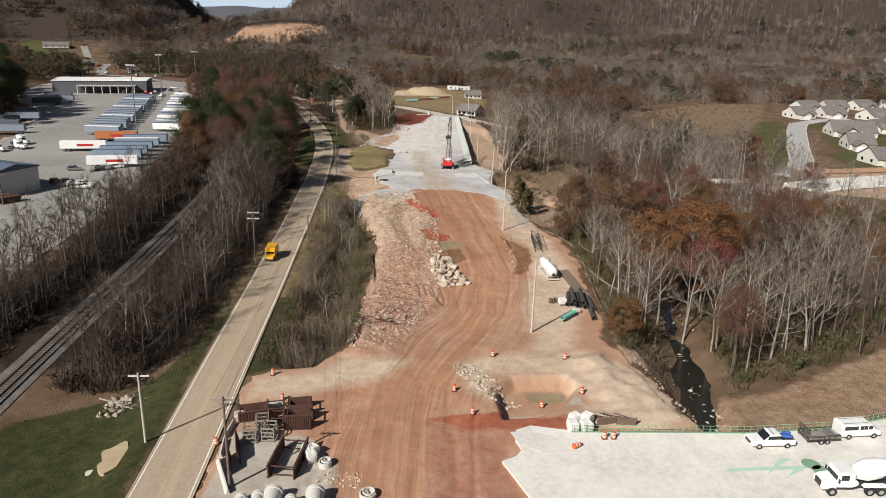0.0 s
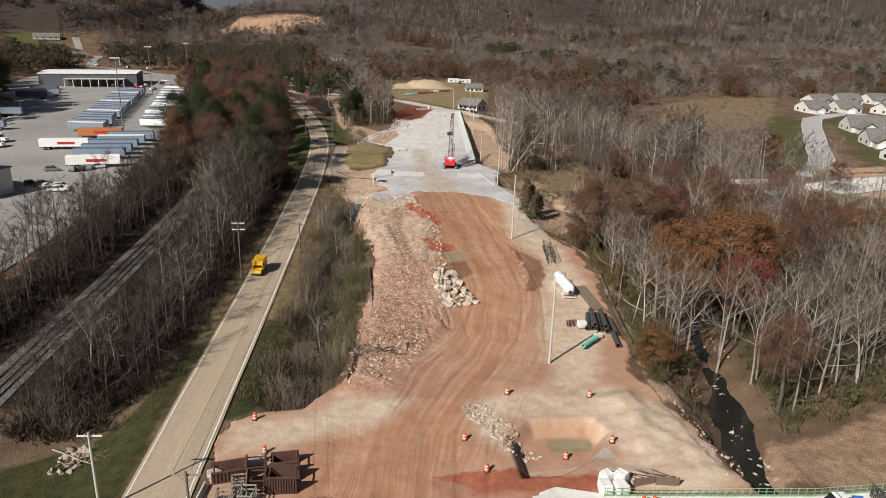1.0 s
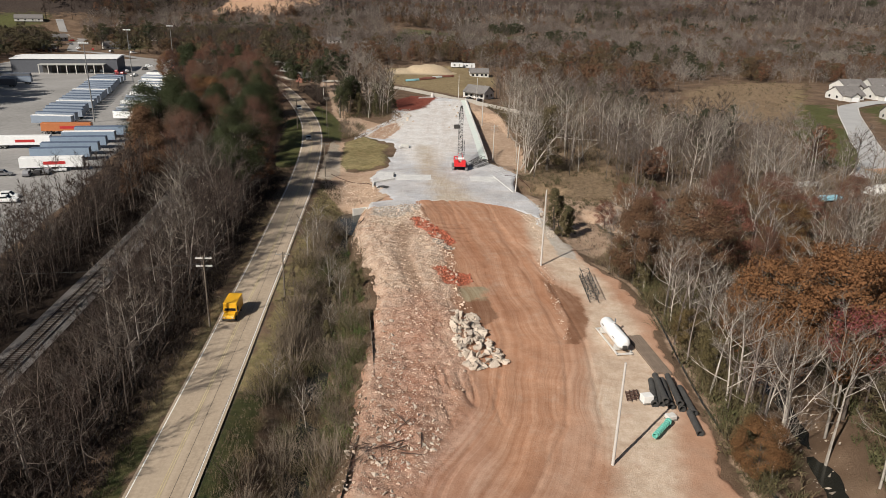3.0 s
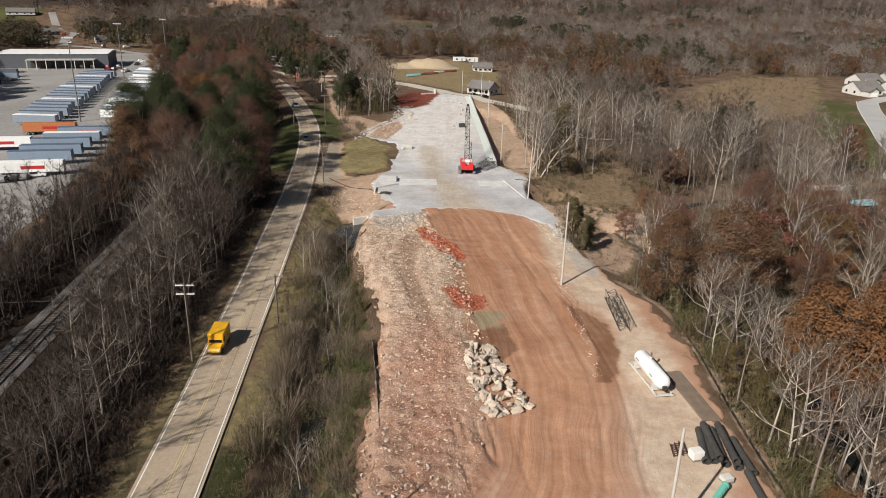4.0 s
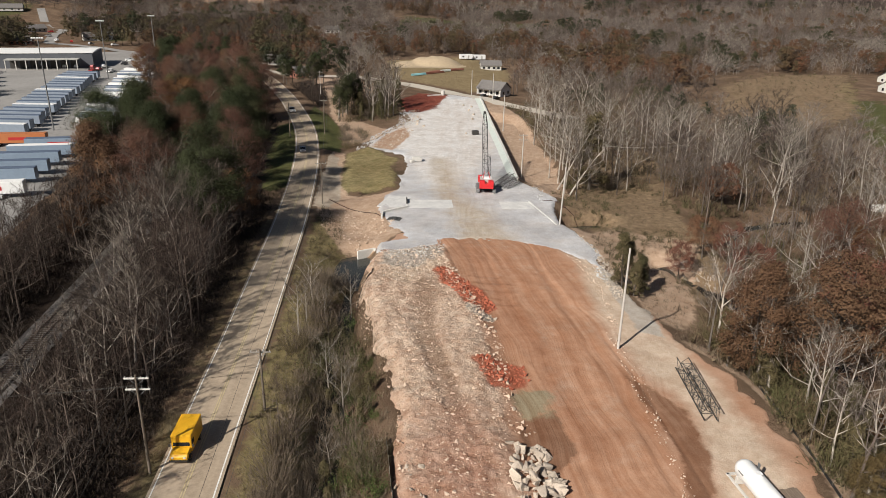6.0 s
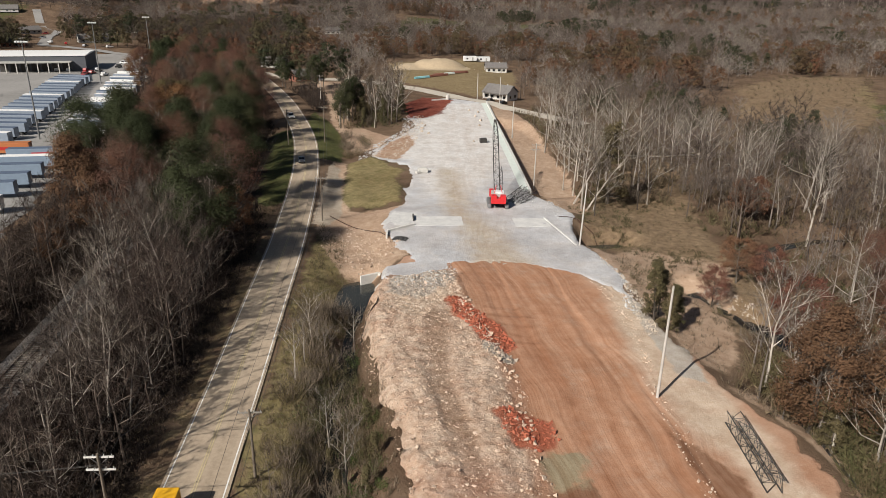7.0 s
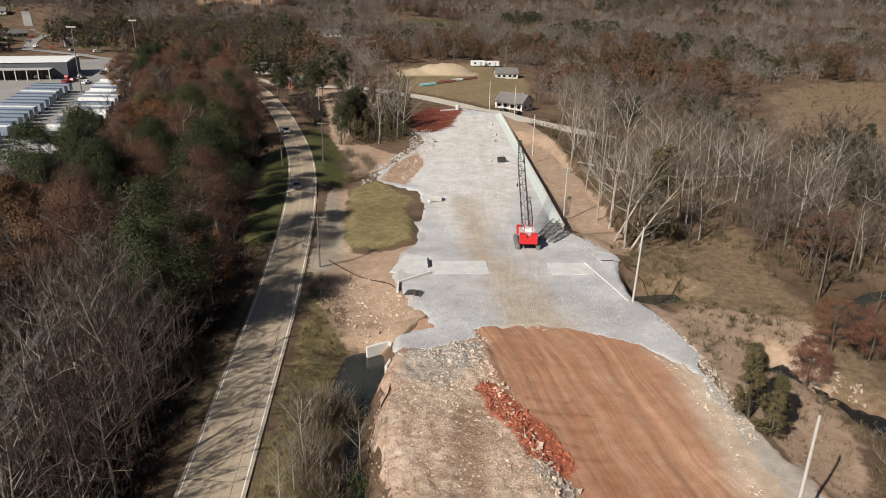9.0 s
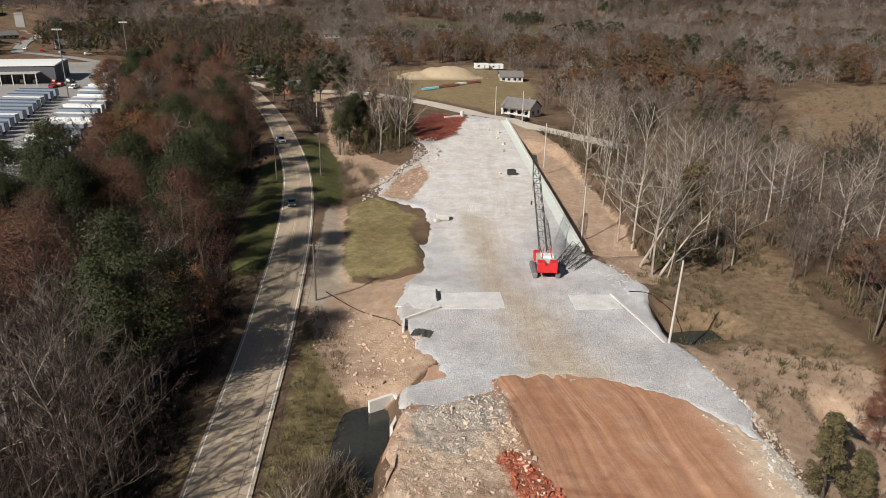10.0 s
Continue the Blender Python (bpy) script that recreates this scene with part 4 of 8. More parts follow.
WOOD_B = [(-79, 115), (-62, 112), (-62, 200), (-65, 260), (-68, 300), (-76, 300), (-74, 260), (-76, 225), (-78, 160)]
STRIP = [(-21, 102), (-14, 101.5), (-8.5, 112), (-8, 135), (-7.5, 160), (-11, 185), (-14, 205), (-20, 204), (-20.5, 150)]
EAST = [(36, 100), (44, 112), (48, 130), (54, 150), (55, 172), (48, 186), (41, 176), (43, 160), (42, 140), (39, 118)]
CREEKWOOD = [(52, 97), (70, 104), (100, 120), (120, 150), (118, 200), (95, 225), (66, 205), (66, 175), (64, 150), (58, 120)]
NORTH = [(36, 250), (46, 250), (60, 268), (66, 300), (62, 360), (46, 385), (42, 330), (40, 290)]
FARWOOD = [(66, 215), (110, 235), (130, 270), (80, 285), (66, 300), (62, 250)]
BIGWOOD = [(-70, 240), (-64, 224), (-50, 218), (-56, 240), (-58, 262), (-60, 330), (-68, 400), (-99, 402), (-85, 345), (-77, 310), (-72, 270)]
FARROAD = [(-112, 402), (-66, 404), (-58, 395), (-66, 425), (-82, 470), (-100, 510), (-128, 500), (-122, 450)]
CLUSTER = [(-27, 350), (-8, 354), (0, 366), (2, 384), (-2, 400), (-22, 404), (-28, 380)]
scatter(BROWN, [(-50, 94), (-42, 96), (-37, 104), (-35.6, 116), (-35.4, 132), (-50, 132)], 40, 0.45, 0.9, 2.4, dry)
scatter(BROWN, [(-46.5, 132), (-36.5, 132), (-35.2, 200), (-46.5, 200)], 44, 0.65, 1.1, 2.8, dry)
scatter(SEEDS, WOOD_A, 12, 0.55, 0.9, 5, dry)
scatter(BROWN, WOOD_C, 32, 0.9, 1.4, 3.4, dry)
scatter(SEEDS, WOOD_C, 10, 0.9, 1.3, 5, dry)
scatter(BROWN, FRINGE, 8, 0.6, 1.0, 7, dry)
scatter(BUSHES + THORN, FRINGE, 26, 0.8, 1.5, 3, dry)
scatter(SEEDS, [(-53, 165), (-39, 165), (-39, 225), (-46, 245), (-53, 230)], 14, 0.7, 1.1, 4, dry)
scatter(BUSHES, [(-12, 112), (-7.4, 112), (-6.8, 150), (-9.5, 185), (-13, 185)], 34, 0.3, 0.8, 1.4, dry)
scatter(BROWN, WOOD_B, 95, 0.7, 1.2, 2.4, dry)
for kind, x, y, size in ((PINES[0], -65, 257.5, 1.5), (PINES[2], -70, 249, 1.3), (PINES[1], -43, 219, 1.15), (PINES[2], -42.5, 256, 1.55), (PINES[0], -57, 268, 1.4), (PINES[1], -46.5, 280, 1.5), (PINES[2], -48, 290, 1.3), (PINES[0], -61, 314, 1.4),
                          (PINES[1], -58, 345, 1.4), (PINES[0], -52, 322, 1.35), (RUST[0], -67, 233.5, 1.5), (RUST[0], -69, 224, 0.7), (OAKS[1], -68, 300, 1.45), (OAKS[0], -76, 330, 1.3),
                          (THIN[0], -41, 243, 1.2), (REDS[0], -38.2, 233, 1.15), (THIN[1], -50.5, 309, 1.28), (THIN[2], -58, 290, 1.2), (THIN[0], -66, 340, 1.25), (THIN[1], -62, 244, 1.05), (THIN[2], -55, 256, 1.15), (THIN[0], -56, 360, 1.2), (THIN[1], -51, 345, 1.1)):
    plant(kind, x, y, size)
scatter(PINES, BIGWOOD, 5, 0.95, 1.3, 18, dry)
scatter(OAKS, BIGWOOD, 4, 0.9, 1.2, 16, dry)
scatter(THIN, BIGWOOD, 20, 0.8, 1.2, 9, dry)
scatter(REDS, BIGWOOD, 4, 1.2, 1.7, 14, dry)
scatter(SEEDS, BIGWOOD, 10, 1.0, 1.4, 8, dry)
scatter(BROWN, BIGWOOD, 30, 1.0, 1.5, 5, dry)
scatter(PINES + OAKS[:1], [(-182, 322), (-205, 345), (-270, 430), (-290, 490), (-250, 486), (-226, 440), (-205, 400), (-190, 355)], 44, 1.4, 2.0, 5)
scatter(PINES + OAKS[:1], FARROAD, 20, 0.8, 1.3, 6, dry)
scatter(THIN, FARROAD, 18, 0.7, 1.1, 6, dry)
scatter(REDS, FARROAD, 6, 1.1, 1.6, 6, dry)
scatter(SEEDS, CLUSTER, 15, 0.9, 1.4, 4, dry)
scatter(BROWN, CLUSTER, 18, 0.9, 1.5, 3, dry)
scatter(CEDARS, CLUSTER, 12, 0.8, 1.8, 4, dry)
scatter(BUSHES + THORN, CLUSTER, 20, 0.8, 1.5, 1.8, dry)
scatter(PINES[:1], [(-27, 352), (-19, 354), (-20, 398), (-27, 385)], 5, 0.7, 1.0, 3.5, dry)
scatter(PINES, [(-46, 418), (-34, 412), (-30, 440), (-60, 470), (-62, 440)], 9, 0.6, 0.95, 4.5)
scatter(BUSHES, STRIP, 60, 0.4, 1.1, 1.2, dry)
scatter(GREENB, [(-11.8, 112), (-7.2, 112), (-6.6, 150), (-9.4, 190), (-12.4, 190)], 62, 0.35, 0.95, 1.5, dry)
scatter(THORN + BUSHES[:1], [(-22, 305), (-17, 304), (-15, 322), (-21, 345), (-25, 345)], 16, 0.7, 1.2, 1.6)
scatter(THORN, STRIP, 100, 0.7, 1.5, 1.2, dry)
scatter(CEDARS, [(-14, 120), (-8.5, 125), (-8, 160), (-10, 180), (-14, 180)], 9, 0.3, 0.6, 3, dry)
scatter(BROWN[:2] + SEEDS[:3], STRIP, 16, 0.35, 0.65, 3.5, dry)
scatter(SEEDS, EAST, 24, 0.7, 1.1, 3, dry)
scatter(CEDARS, EAST, 22, 0.6, 1.1, 2.6, dry)
scatter(BUSHES, EAST, 64, 0.7, 1.4, 1.5, dry)
scatter(OAKS, EAST, 7, 0.35, 0.6, 6, dry)
scatter(SEEDS, CREEKWOOD, 56, 0.75, 1.25, 4, dry)
scatter(BROWN, CREEKWOOD, 20, 0.7, 1.2, 5, dry)
scatter(SEEDS, [(60, 103), (100, 121), (118, 148), (84, 142), (66, 118)], 16, 0.7, 1.1, 4, dry)
scatter(BROWN, [(60, 103), (100, 121), (118, 148), (84, 142), (66, 118)], 16, 0.7, 1.1, 4, dry)
scatter(CEDARS, [(60, 108), (80, 116), (86, 140), (70, 138), (62, 122)], 14, 0.9, 1.5, 3.4, dry)
scatter(OAKS, [(70, 130), (120, 150), (118, 200), (95, 225), (72, 205)], 9, 0.55, 0.95, 8, dry)
scatter(THORN + BUSHES[:2], CREEKWOOD, 28, 0.5, 1.2, 2.5, dry)
scatter(CEDARS + THIN, CREEKWOOD, 24, 0.6, 1.0, 4.5, dry)
scatter(OAKS, [(95, 120), (125, 140), (128, 190), (100, 200)], 7, 0.7, 1.0, 7, dry)
scatter(SEEDS, NORTH, 36, 0.95, 1.5, 4, dry)
scatter(BROWN, NORTH, 10, 0.9, 1.3, 5, dry)
scatter(THORN, NORTH, 10, 0.8, 1.4, 2, dry)
scatter(BROWN, FARWOOD, 30, 0.7, 1.2, 3.5, dry)
scatter(SEEDS, [(70, 232), (108, 238), (128, 300), (96, 330), (66, 320), (76, 280)], 34, 0.85, 1.3, 5, dry)
for x, y, s in ((51.5, 132.5, 1.4), (59.5, 130, 1.5), (67, 140, 1.2), (76, 148, 1.0)):
    plant(OAKS[int(x) % 3], x, y, s)
for x, y, s in ((54, 190, 1.2), (64, 178, 1.5), (49.5, 209, 0.7), (57, 216, 0.85), (61, 213, 0.8), (88, 190, 1.2)):
    plant(REDS[int(x) % 2], x, y, s)
plant(RUST[0], 43, 167, 1.15)
plant(RUST[1], 52, 165, 1.35)
plant(CRIMSON[0], 58.6, 124.0, 0.95)
for k, (x, y, size) in enumerate(CREEK_TREES):
    plant(SEEDS[k % 6], x, y, size)
for kind, x, y, size, tilt in ((SEEDS[1], 37.2, 262.5, 1.35, 20), (SEEDS[3], 39.4, 258.0, 1.3, 24), (SEEDS[4], 40.6, 257.0, 0.8, 8)):
    ob = copy_thing(kind, pose(x, y, float(land(np.array([x]), np.array([y]))[0]) - 0.1, 0, tilt, 0))
    ob.scale = (size, size, size)
plant(REDS[1], 141, 230, 0.9)
for x, y, s in ((33.8, 195.5, 1.25), (35.2, 197.5, 1.0), (36.2, 193.5, 0.95), (34.8, 192.0, 0.8), (37.6, 196, 0.8), (46, 264, 2.6)):
    plant(CEDARS[int(x) % 2], x, y, s)
for x, y, s in ((-68, 263, 1.6), (-40.5, 219, 1.5), (-74, 258, 1.5), (-60, 250, 1.4)):
    plant(PINES[int(-x) % 3], x, y, s)
plant(BROWN[1], -46, 98, 0.7)
for x, y, s in ((-43, 96, 1.2), (-45, 99, 1.4), (-49, 97, 1.3), (-41, 101, 1.2), (-47, 101, 1.5)):
    plant(THORN[int(-x) % 3], x, y, s)
for kind in GREENB + THIN + CRIMSON + RUST + SEEDS + BROWN + OAKS + REDS + PINES + CEDARS + BUSHES + THORN:
    for o in (kind, *kind.children_recursive):
        bpy.data.objects.remove(o)


# ---- woods too far or too many to tell apart ----
def woodland(name, templates, places, sizes, material, label, tints):
    """One joined mass of many trees."""
    vs, fs, ts, k = [], [], [], 0
    z = land(places[:, 0], places[:, 1])
    for (x, y), h, s, t in zip(places, z, sizes, tints):
        v, f = templates[rng.randint(len(templates))]
        a = rng.uniform(0, 6.283)
        c, q = math.cos(a) * s, math.sin(a) * s
        vs.append(np.column_stack([v[:, 0] * c - v[:, 1] * q + x, v[:, 0] * q + v[:, 1] * c + y, v[:, 2] * s + h - 0.1]))
        fs.append(f + k)
        ts.append(np.full(len(v), t))
        k += len(v)
    ob = mesh_object(name, np.concatenate(vs), np.concatenate(fs), material, {"tint": np.concatenate(ts)}, smooth_shade=False)
    return tagged(ob, label, "woods", kind="stuff")


def spots(n, keep, x0, x1, y0, y1, seed):
    r = np.random.RandomState(seed)
    out = np.zeros((0, 2))
    while len(out) < n:
        p = np.column_stack([r.uniform(x0, x1, 4 * n), r.uniform(y0, y1, 4 * n)])
        out = np.concatenate([out, p[keep(p[:, 0], p[:, 1])]])
    return out[:n]


def clear(x, y):
    """Where woods may stand: off all that is built, driven or open."""
    ok = (to_line(x, y, ROAD)[0] > 9) & (to_line(x, y, RAIL)[0] > 7) & (to_line(x, y, CREEK)[0] > 5) & (to_line(x, y, SIDE_CREEK)[0] > 4) & (to_line(x, y, YARD_LANE)[0] > 12)
    for poly, m in ((SITE, 2), (PAD, 3), (YARD, 6), (DECK, 3), (GRASS, 1), (GRASS0, 1),  (GRASS2, 1), (GRASS3, 2), (GRASS4, 1), (GRASS5, 3), (GRASS6, 3), (GRASS7, 3), (GRASS8, 6), (TRACK, 2), (SHOULDER, 1), (BANK, 1), (SLOPE, 0), (SANDBAR, 0), (LOTS, 4), (CULDE, 4), (FIELD2, 2), (MEADOW, 2), (CUTFRONT, 2), (HOMES, 4), (CROSS, 3), (YARD_WEST, 2)):
        ok &= inside(x, y, poly) < -m
    return ok


HOMES = [(150, 262), (200, 345), (225, 415), (250, 480), (420, 480), (420, 260), (220, 255)]
CROSS = [(-60, 478), (-20, 470), (2, 448), (30, 412), (60, 378), (120, 340), (120, 334), (60, 370), (30, 400), (0, 438), (-40, 462)]
YARD_WEST = [(-190, 575), (-160, 580), (-160, 600), (-190, 600)]
view = lambda x, y: np.abs(np.degrees(np.arctan2(x, y + 20)) - 3.2) < 37
NEAR_TREE = [join(bare_tree(190 + s, 15, limbs=7, forks=4, twigs=7, width=0.045, spread=0.40, first=(0.2, 0.35, 0.45)[s % 3])) for s in range(6)]
BARE_LOW = [far_tree(200 + s, 15, 11, 19, 0.085, 0.3, 0.25) for s in range(6)]
BARE_FAR = [far_tree(220 + s, 18, 5, 3, 0.5, 0.22, 0.45) for s in range(5)]
LEAF_FAR = [leafy_tree(240 + s, 15, 70, 2.0, "round", 14)[1] for s in range(3)]
BRUSH = [bush(250 + s, 2.2, 40, 0.10, 10, 0.35) for s in range(4)]


def thicket(name, templates, n, keep, box, lo, hi, material, label, seed, t0=0.0, t1=1.0):
    p = spots(n, keep, *box, seed)
    r = np.random.RandomState(seed + 1)
    patch = 0.5 + 0.5 * fbm(p[:, 0], p[:, 1], 60, 3)
    tint = np.clip(t0 + (t1 - t0) * (0.5 * r.rand(n) + 0.5 * patch + 0.35 * fbm(p[:, 0] + 300, p[:, 1], 150, 2)), 0, 1)
    return woodland(name, templates, p, r.uniform(lo, hi, n), material, label, tint)


near = lambda x, y: clear(x, y) & view(x, y) & (y < 430)
left = lambda x, y: near(x, y) & (x < -30) & (inside(x, y, YARD) < np.where((y > 232) & (y < 300), -9, -3))
east = lambda x, y: near(x, y) & (x > 34)
mid = lambda x, y: clear(x, y) & view(x, y)
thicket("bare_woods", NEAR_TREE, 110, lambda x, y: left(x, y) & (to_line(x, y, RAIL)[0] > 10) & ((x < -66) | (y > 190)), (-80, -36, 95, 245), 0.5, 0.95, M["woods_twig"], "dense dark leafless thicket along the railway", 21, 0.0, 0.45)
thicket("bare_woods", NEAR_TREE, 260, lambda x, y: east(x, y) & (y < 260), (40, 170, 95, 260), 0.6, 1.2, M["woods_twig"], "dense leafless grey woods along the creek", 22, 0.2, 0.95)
# low tints from here to the road edge hold the wood's shade
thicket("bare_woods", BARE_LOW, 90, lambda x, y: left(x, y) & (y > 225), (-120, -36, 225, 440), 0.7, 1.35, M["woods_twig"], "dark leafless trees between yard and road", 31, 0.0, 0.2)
thicket("brush", BRUSH, 3300, lambda x, y: left(x, y) & (to_line(x, y, RAIL)[0] > 7.2), (-110, -36, 95, 430), 0.7, 1.8, M["woods_twig"], "brown undergrowth along road and railway, its shade in the tint", 23, 0.0, 0.1)
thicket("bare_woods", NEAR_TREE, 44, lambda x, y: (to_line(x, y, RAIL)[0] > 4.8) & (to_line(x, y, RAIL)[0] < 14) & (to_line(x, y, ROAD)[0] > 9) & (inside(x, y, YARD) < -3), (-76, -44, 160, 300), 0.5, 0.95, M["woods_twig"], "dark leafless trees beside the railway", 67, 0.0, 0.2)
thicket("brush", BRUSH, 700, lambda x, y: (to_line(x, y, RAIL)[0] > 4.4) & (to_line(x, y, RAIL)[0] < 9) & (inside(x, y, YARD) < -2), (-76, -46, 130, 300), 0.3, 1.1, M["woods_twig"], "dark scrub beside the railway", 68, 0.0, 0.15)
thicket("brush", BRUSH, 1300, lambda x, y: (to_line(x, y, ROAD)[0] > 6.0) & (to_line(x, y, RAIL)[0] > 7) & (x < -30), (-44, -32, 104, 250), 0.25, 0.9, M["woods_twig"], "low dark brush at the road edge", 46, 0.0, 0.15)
thicket("brush", BRUSH, 3000, east, (36, 190, 95, 400), 0.6, 1.5, M["woods_brush"], "brown and olive undergrowth by the creek", 24, 0.0, 0.9)


# groves: patches of woodland, each built once and set down many times over the valley floor
def grove_mesh(seed, r, count, bares, leafs, share, bare_tint, leaf_tint, lo, hi):
    """A round patch of trees, a share of them in leaf; twigs and leaves carry a tint tree by tree."""
    q = np.random.RandomState(seed)
    vs, fs, ts, ms, k, spots_in = [], [], [], [], 0, []
    while len(spots_in) < count:
        a, d = q.rand() * 6.283, r * math.sqrt(q.rand())
        x, y = d * math.cos(a), d * math.sin(a)
        if all((x - u) ** 2 + (y - w) ** 2 > (0.55 * r / math.sqrt(count)) ** 2 for u, w in spots_in):
            spots_in.append((x, y))
    for x, y in spots_in:
        leaf = q.rand() < share
        v, f = (leafs if leaf else bares)[q.randint(len(leafs if leaf else bares))]
        size, a = q.uniform(lo, hi), q.rand() * 6.283
        c, w = math.cos(a) * size, math.sin(a) * size
        vs.append(np.column_stack([v[:, 0] * c - v[:, 1] * w + x, v[:, 0] * w + v[:, 1] * c + y, v[:, 2] * size]))
        fs.append(f + k)
        ts.append(np.full(len(v), q.uniform(*(leaf_tint if leaf else bare_tint))))
        ms.append(np.full(len(f), int(leaf), np.int32))
        k += len(v)
    ob = mesh_object("grove", np.concatenate(vs), np.concatenate(fs), M["woods_twig"], {"tint": np.concatenate(ts)}, smooth_shade=False)
    me = ob.data
    me.materials.append(M["woods_leaf"])
    me.polygons.foreach_set("material_index", np.concatenate(ms))
    bpy.data.objects.remove(ob)
    return me


def set_groves(kinds, step, keep, x0, x1, y0, y1, seed, label):
    """Groves on a shaken grid; kinds are chosen by broad patches."""
    q = np.random.RandomState(seed)
    gx, gy = [a.ravel() for a in np.meshgrid(np.arange(x0, x1, step), np.arange(y0, y1, step))]
    gx, gy = gx + q.uniform(-0.3, 0.3, len(gx)) * step, gy + q.uniform(-0.3, 0.3, len(gy)) * step
    ok = keep(gx, gy)
    for dx, dy in ((1, 0), (-1, 0), (0, 1), (0, -1)):
        ok &= keep(gx + 0.42 * step * dx, gy + 0.42 * step * dy)
    gx, gy = gx[ok], gy[ok]
    z = land(gx, gy)
    mood = np.clip(0.5 + 0.36 * fbm(gx + 70, gy + 500, 90, 3) + q.uniform(-0.38, 0.38, len(gx)), 0, 0.999)
    for x, y, h, m in zip(gx, gy, z, mood):
        ob = new("bare_woods", kinds[int(m * len(kinds))])
        ob.matrix_basis = pose(x, y, h - 0.25, 0, 0, q.uniform(0, 360)) @ Matrix.Diagonal((1, 1, q.uniform(0.8, 1.15), 1))
        tagged(ob, label, "woods", kind="stuff")


BARE_FINE = [far_tree(300 + s, 15, 13, 24, 0.075, 0.36, 0.22) for s in range(8)]
BARE_SOFT = [far_tree(310 + s, 15, 11, 16, 0.12, 0.36, 0.22) for s in range(8)]
YOUNG = [far_tree(320 + s, 7, 9, 12, 0.07, 0.5, 0.08) for s in range(4)]
LEAF_FINE = [leafy_tree(330 + s, 14, 2200, 0.42, ("round", "pine", "round")[s], 34)[1] for s in range(3)]
LEAF_SOFT = [leafy_tree(340 + s, 14, 900, 0.62, ("round", "pine", "round")[s], 30)[1] for s in range(3)]
ROUGH = [(10, 0.28, (0.05, 0.35), (0.0, 0.2)), (11, 0.10, (0.15, 0.55), (0.1, 0.5)), (12, 0.03, (0.3, 0.85), (0.4, 0.8)), (13, 0.0, (0.25, 0.7), (0, 1)), (12, 0.06, (0.4, 0.95), (0.6, 0.9)), (11, 0.0, (0.2, 0.6), (0, 1)), (10, 0.24, (0.1, 0.5), (0.7, 1.0)), (10, 0.38, (0.05, 0.4), (0.55, 1.0))]
EAST_GROVES = [grove_mesh(400 + k, 11, n, BARE_FINE + YOUNG[:2], LEAF_FINE, 0.7 * sh, bt, lt, 0.5, 1.15) for k, (n, sh, bt, lt) in enumerate(ROUGH)]
VALLEY_GROVES = [grove_mesh(420 + k, 11, n + 3, BARE_SOFT + YOUNG, LEAF_SOFT, sh, bt, lt, 0.5, 1.1) for k, (n, sh, bt, lt) in enumerate(ROUGH)]
FAR_GROVES = [grove_mesh(440 + k, 20, 3 * n, BARE_SOFT, LEAF_SOFT, sh, bt, lt, 0.5, 1.1) for k, (n, sh, bt, lt) in enumerate(ROUGH)]
EVERGREEN = [grove_mesh(460 + k, 11, 11, BARE_SOFT, LEAF_SOFT, (0.5, 0.3, 0.6, 0.35)[k], (0.0, 0.35), ((0.0, 0.25), (0.5, 1.0), (0.1, 0.6), (0.7, 1.0))[k], 0.6, 1.2) for k in range(4)]
set_groves(EAST_GROVES, 17, lambda x, y: east(x, y) & (y > 235) & (x > 64) & (fbm(x + 900, y + 900, 45, 3) > -0.8), 62, 330, 238, 436, 81, "leafless grey woods with some brown oaks beyond the creek")
road_side = lambda x, y: mid(x, y) & (x < -40 - 0.05 * y) & (y < 760)
set_groves(VALLEY_GROVES, 18, lambda x, y: mid(x, y) & ~road_side(x, y), -420, 520, 436, 660, 82, "grey-brown leafless woods of the valley floor")
set_groves(EVERGREEN, 18, road_side, -420, -50, 436, 760, 83, "mixed pines, brown oaks and bare trees around the valley road")
set_groves(FAR_GROVES, 32, lambda x, y: mid(x, y) & ~road_side(x, y) & (hills(x, y) < 70), -480, 760, 664, 1170, 84, "grey-brown woods at the foot of the hills")
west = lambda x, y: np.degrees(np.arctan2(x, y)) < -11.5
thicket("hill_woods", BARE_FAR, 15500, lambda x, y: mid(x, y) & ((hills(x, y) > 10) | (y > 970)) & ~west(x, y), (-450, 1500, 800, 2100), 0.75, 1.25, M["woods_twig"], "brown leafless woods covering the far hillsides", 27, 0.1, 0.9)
# only the darkest tints: the hill's shaded face is put into the colour
thicket("hill_woods", BARE_FAR, 6500, lambda x, y: clear(x, y) & view(x, y) & (hills(x, y) > 10) & west(x, y), (-1100, -160, 800, 2000), 0.75, 1.25, M["woods_twig"], "brown woods on the western hill, its shade in the tint", 57, 0.0, 0.08)
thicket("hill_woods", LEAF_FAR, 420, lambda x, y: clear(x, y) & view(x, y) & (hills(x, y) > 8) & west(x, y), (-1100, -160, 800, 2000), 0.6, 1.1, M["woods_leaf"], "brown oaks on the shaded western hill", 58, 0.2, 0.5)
thicket("hill_woods", LEAF_FAR, 1500, lambda x, y: mid(x, y) & (hills(x, y) > 10), (-1100, 1500, 800, 2100), 0.6, 1.1, M["woods_leaf"], "evergreens and brown oaks among the far hillside woods", 28, 0.22, 0.8)
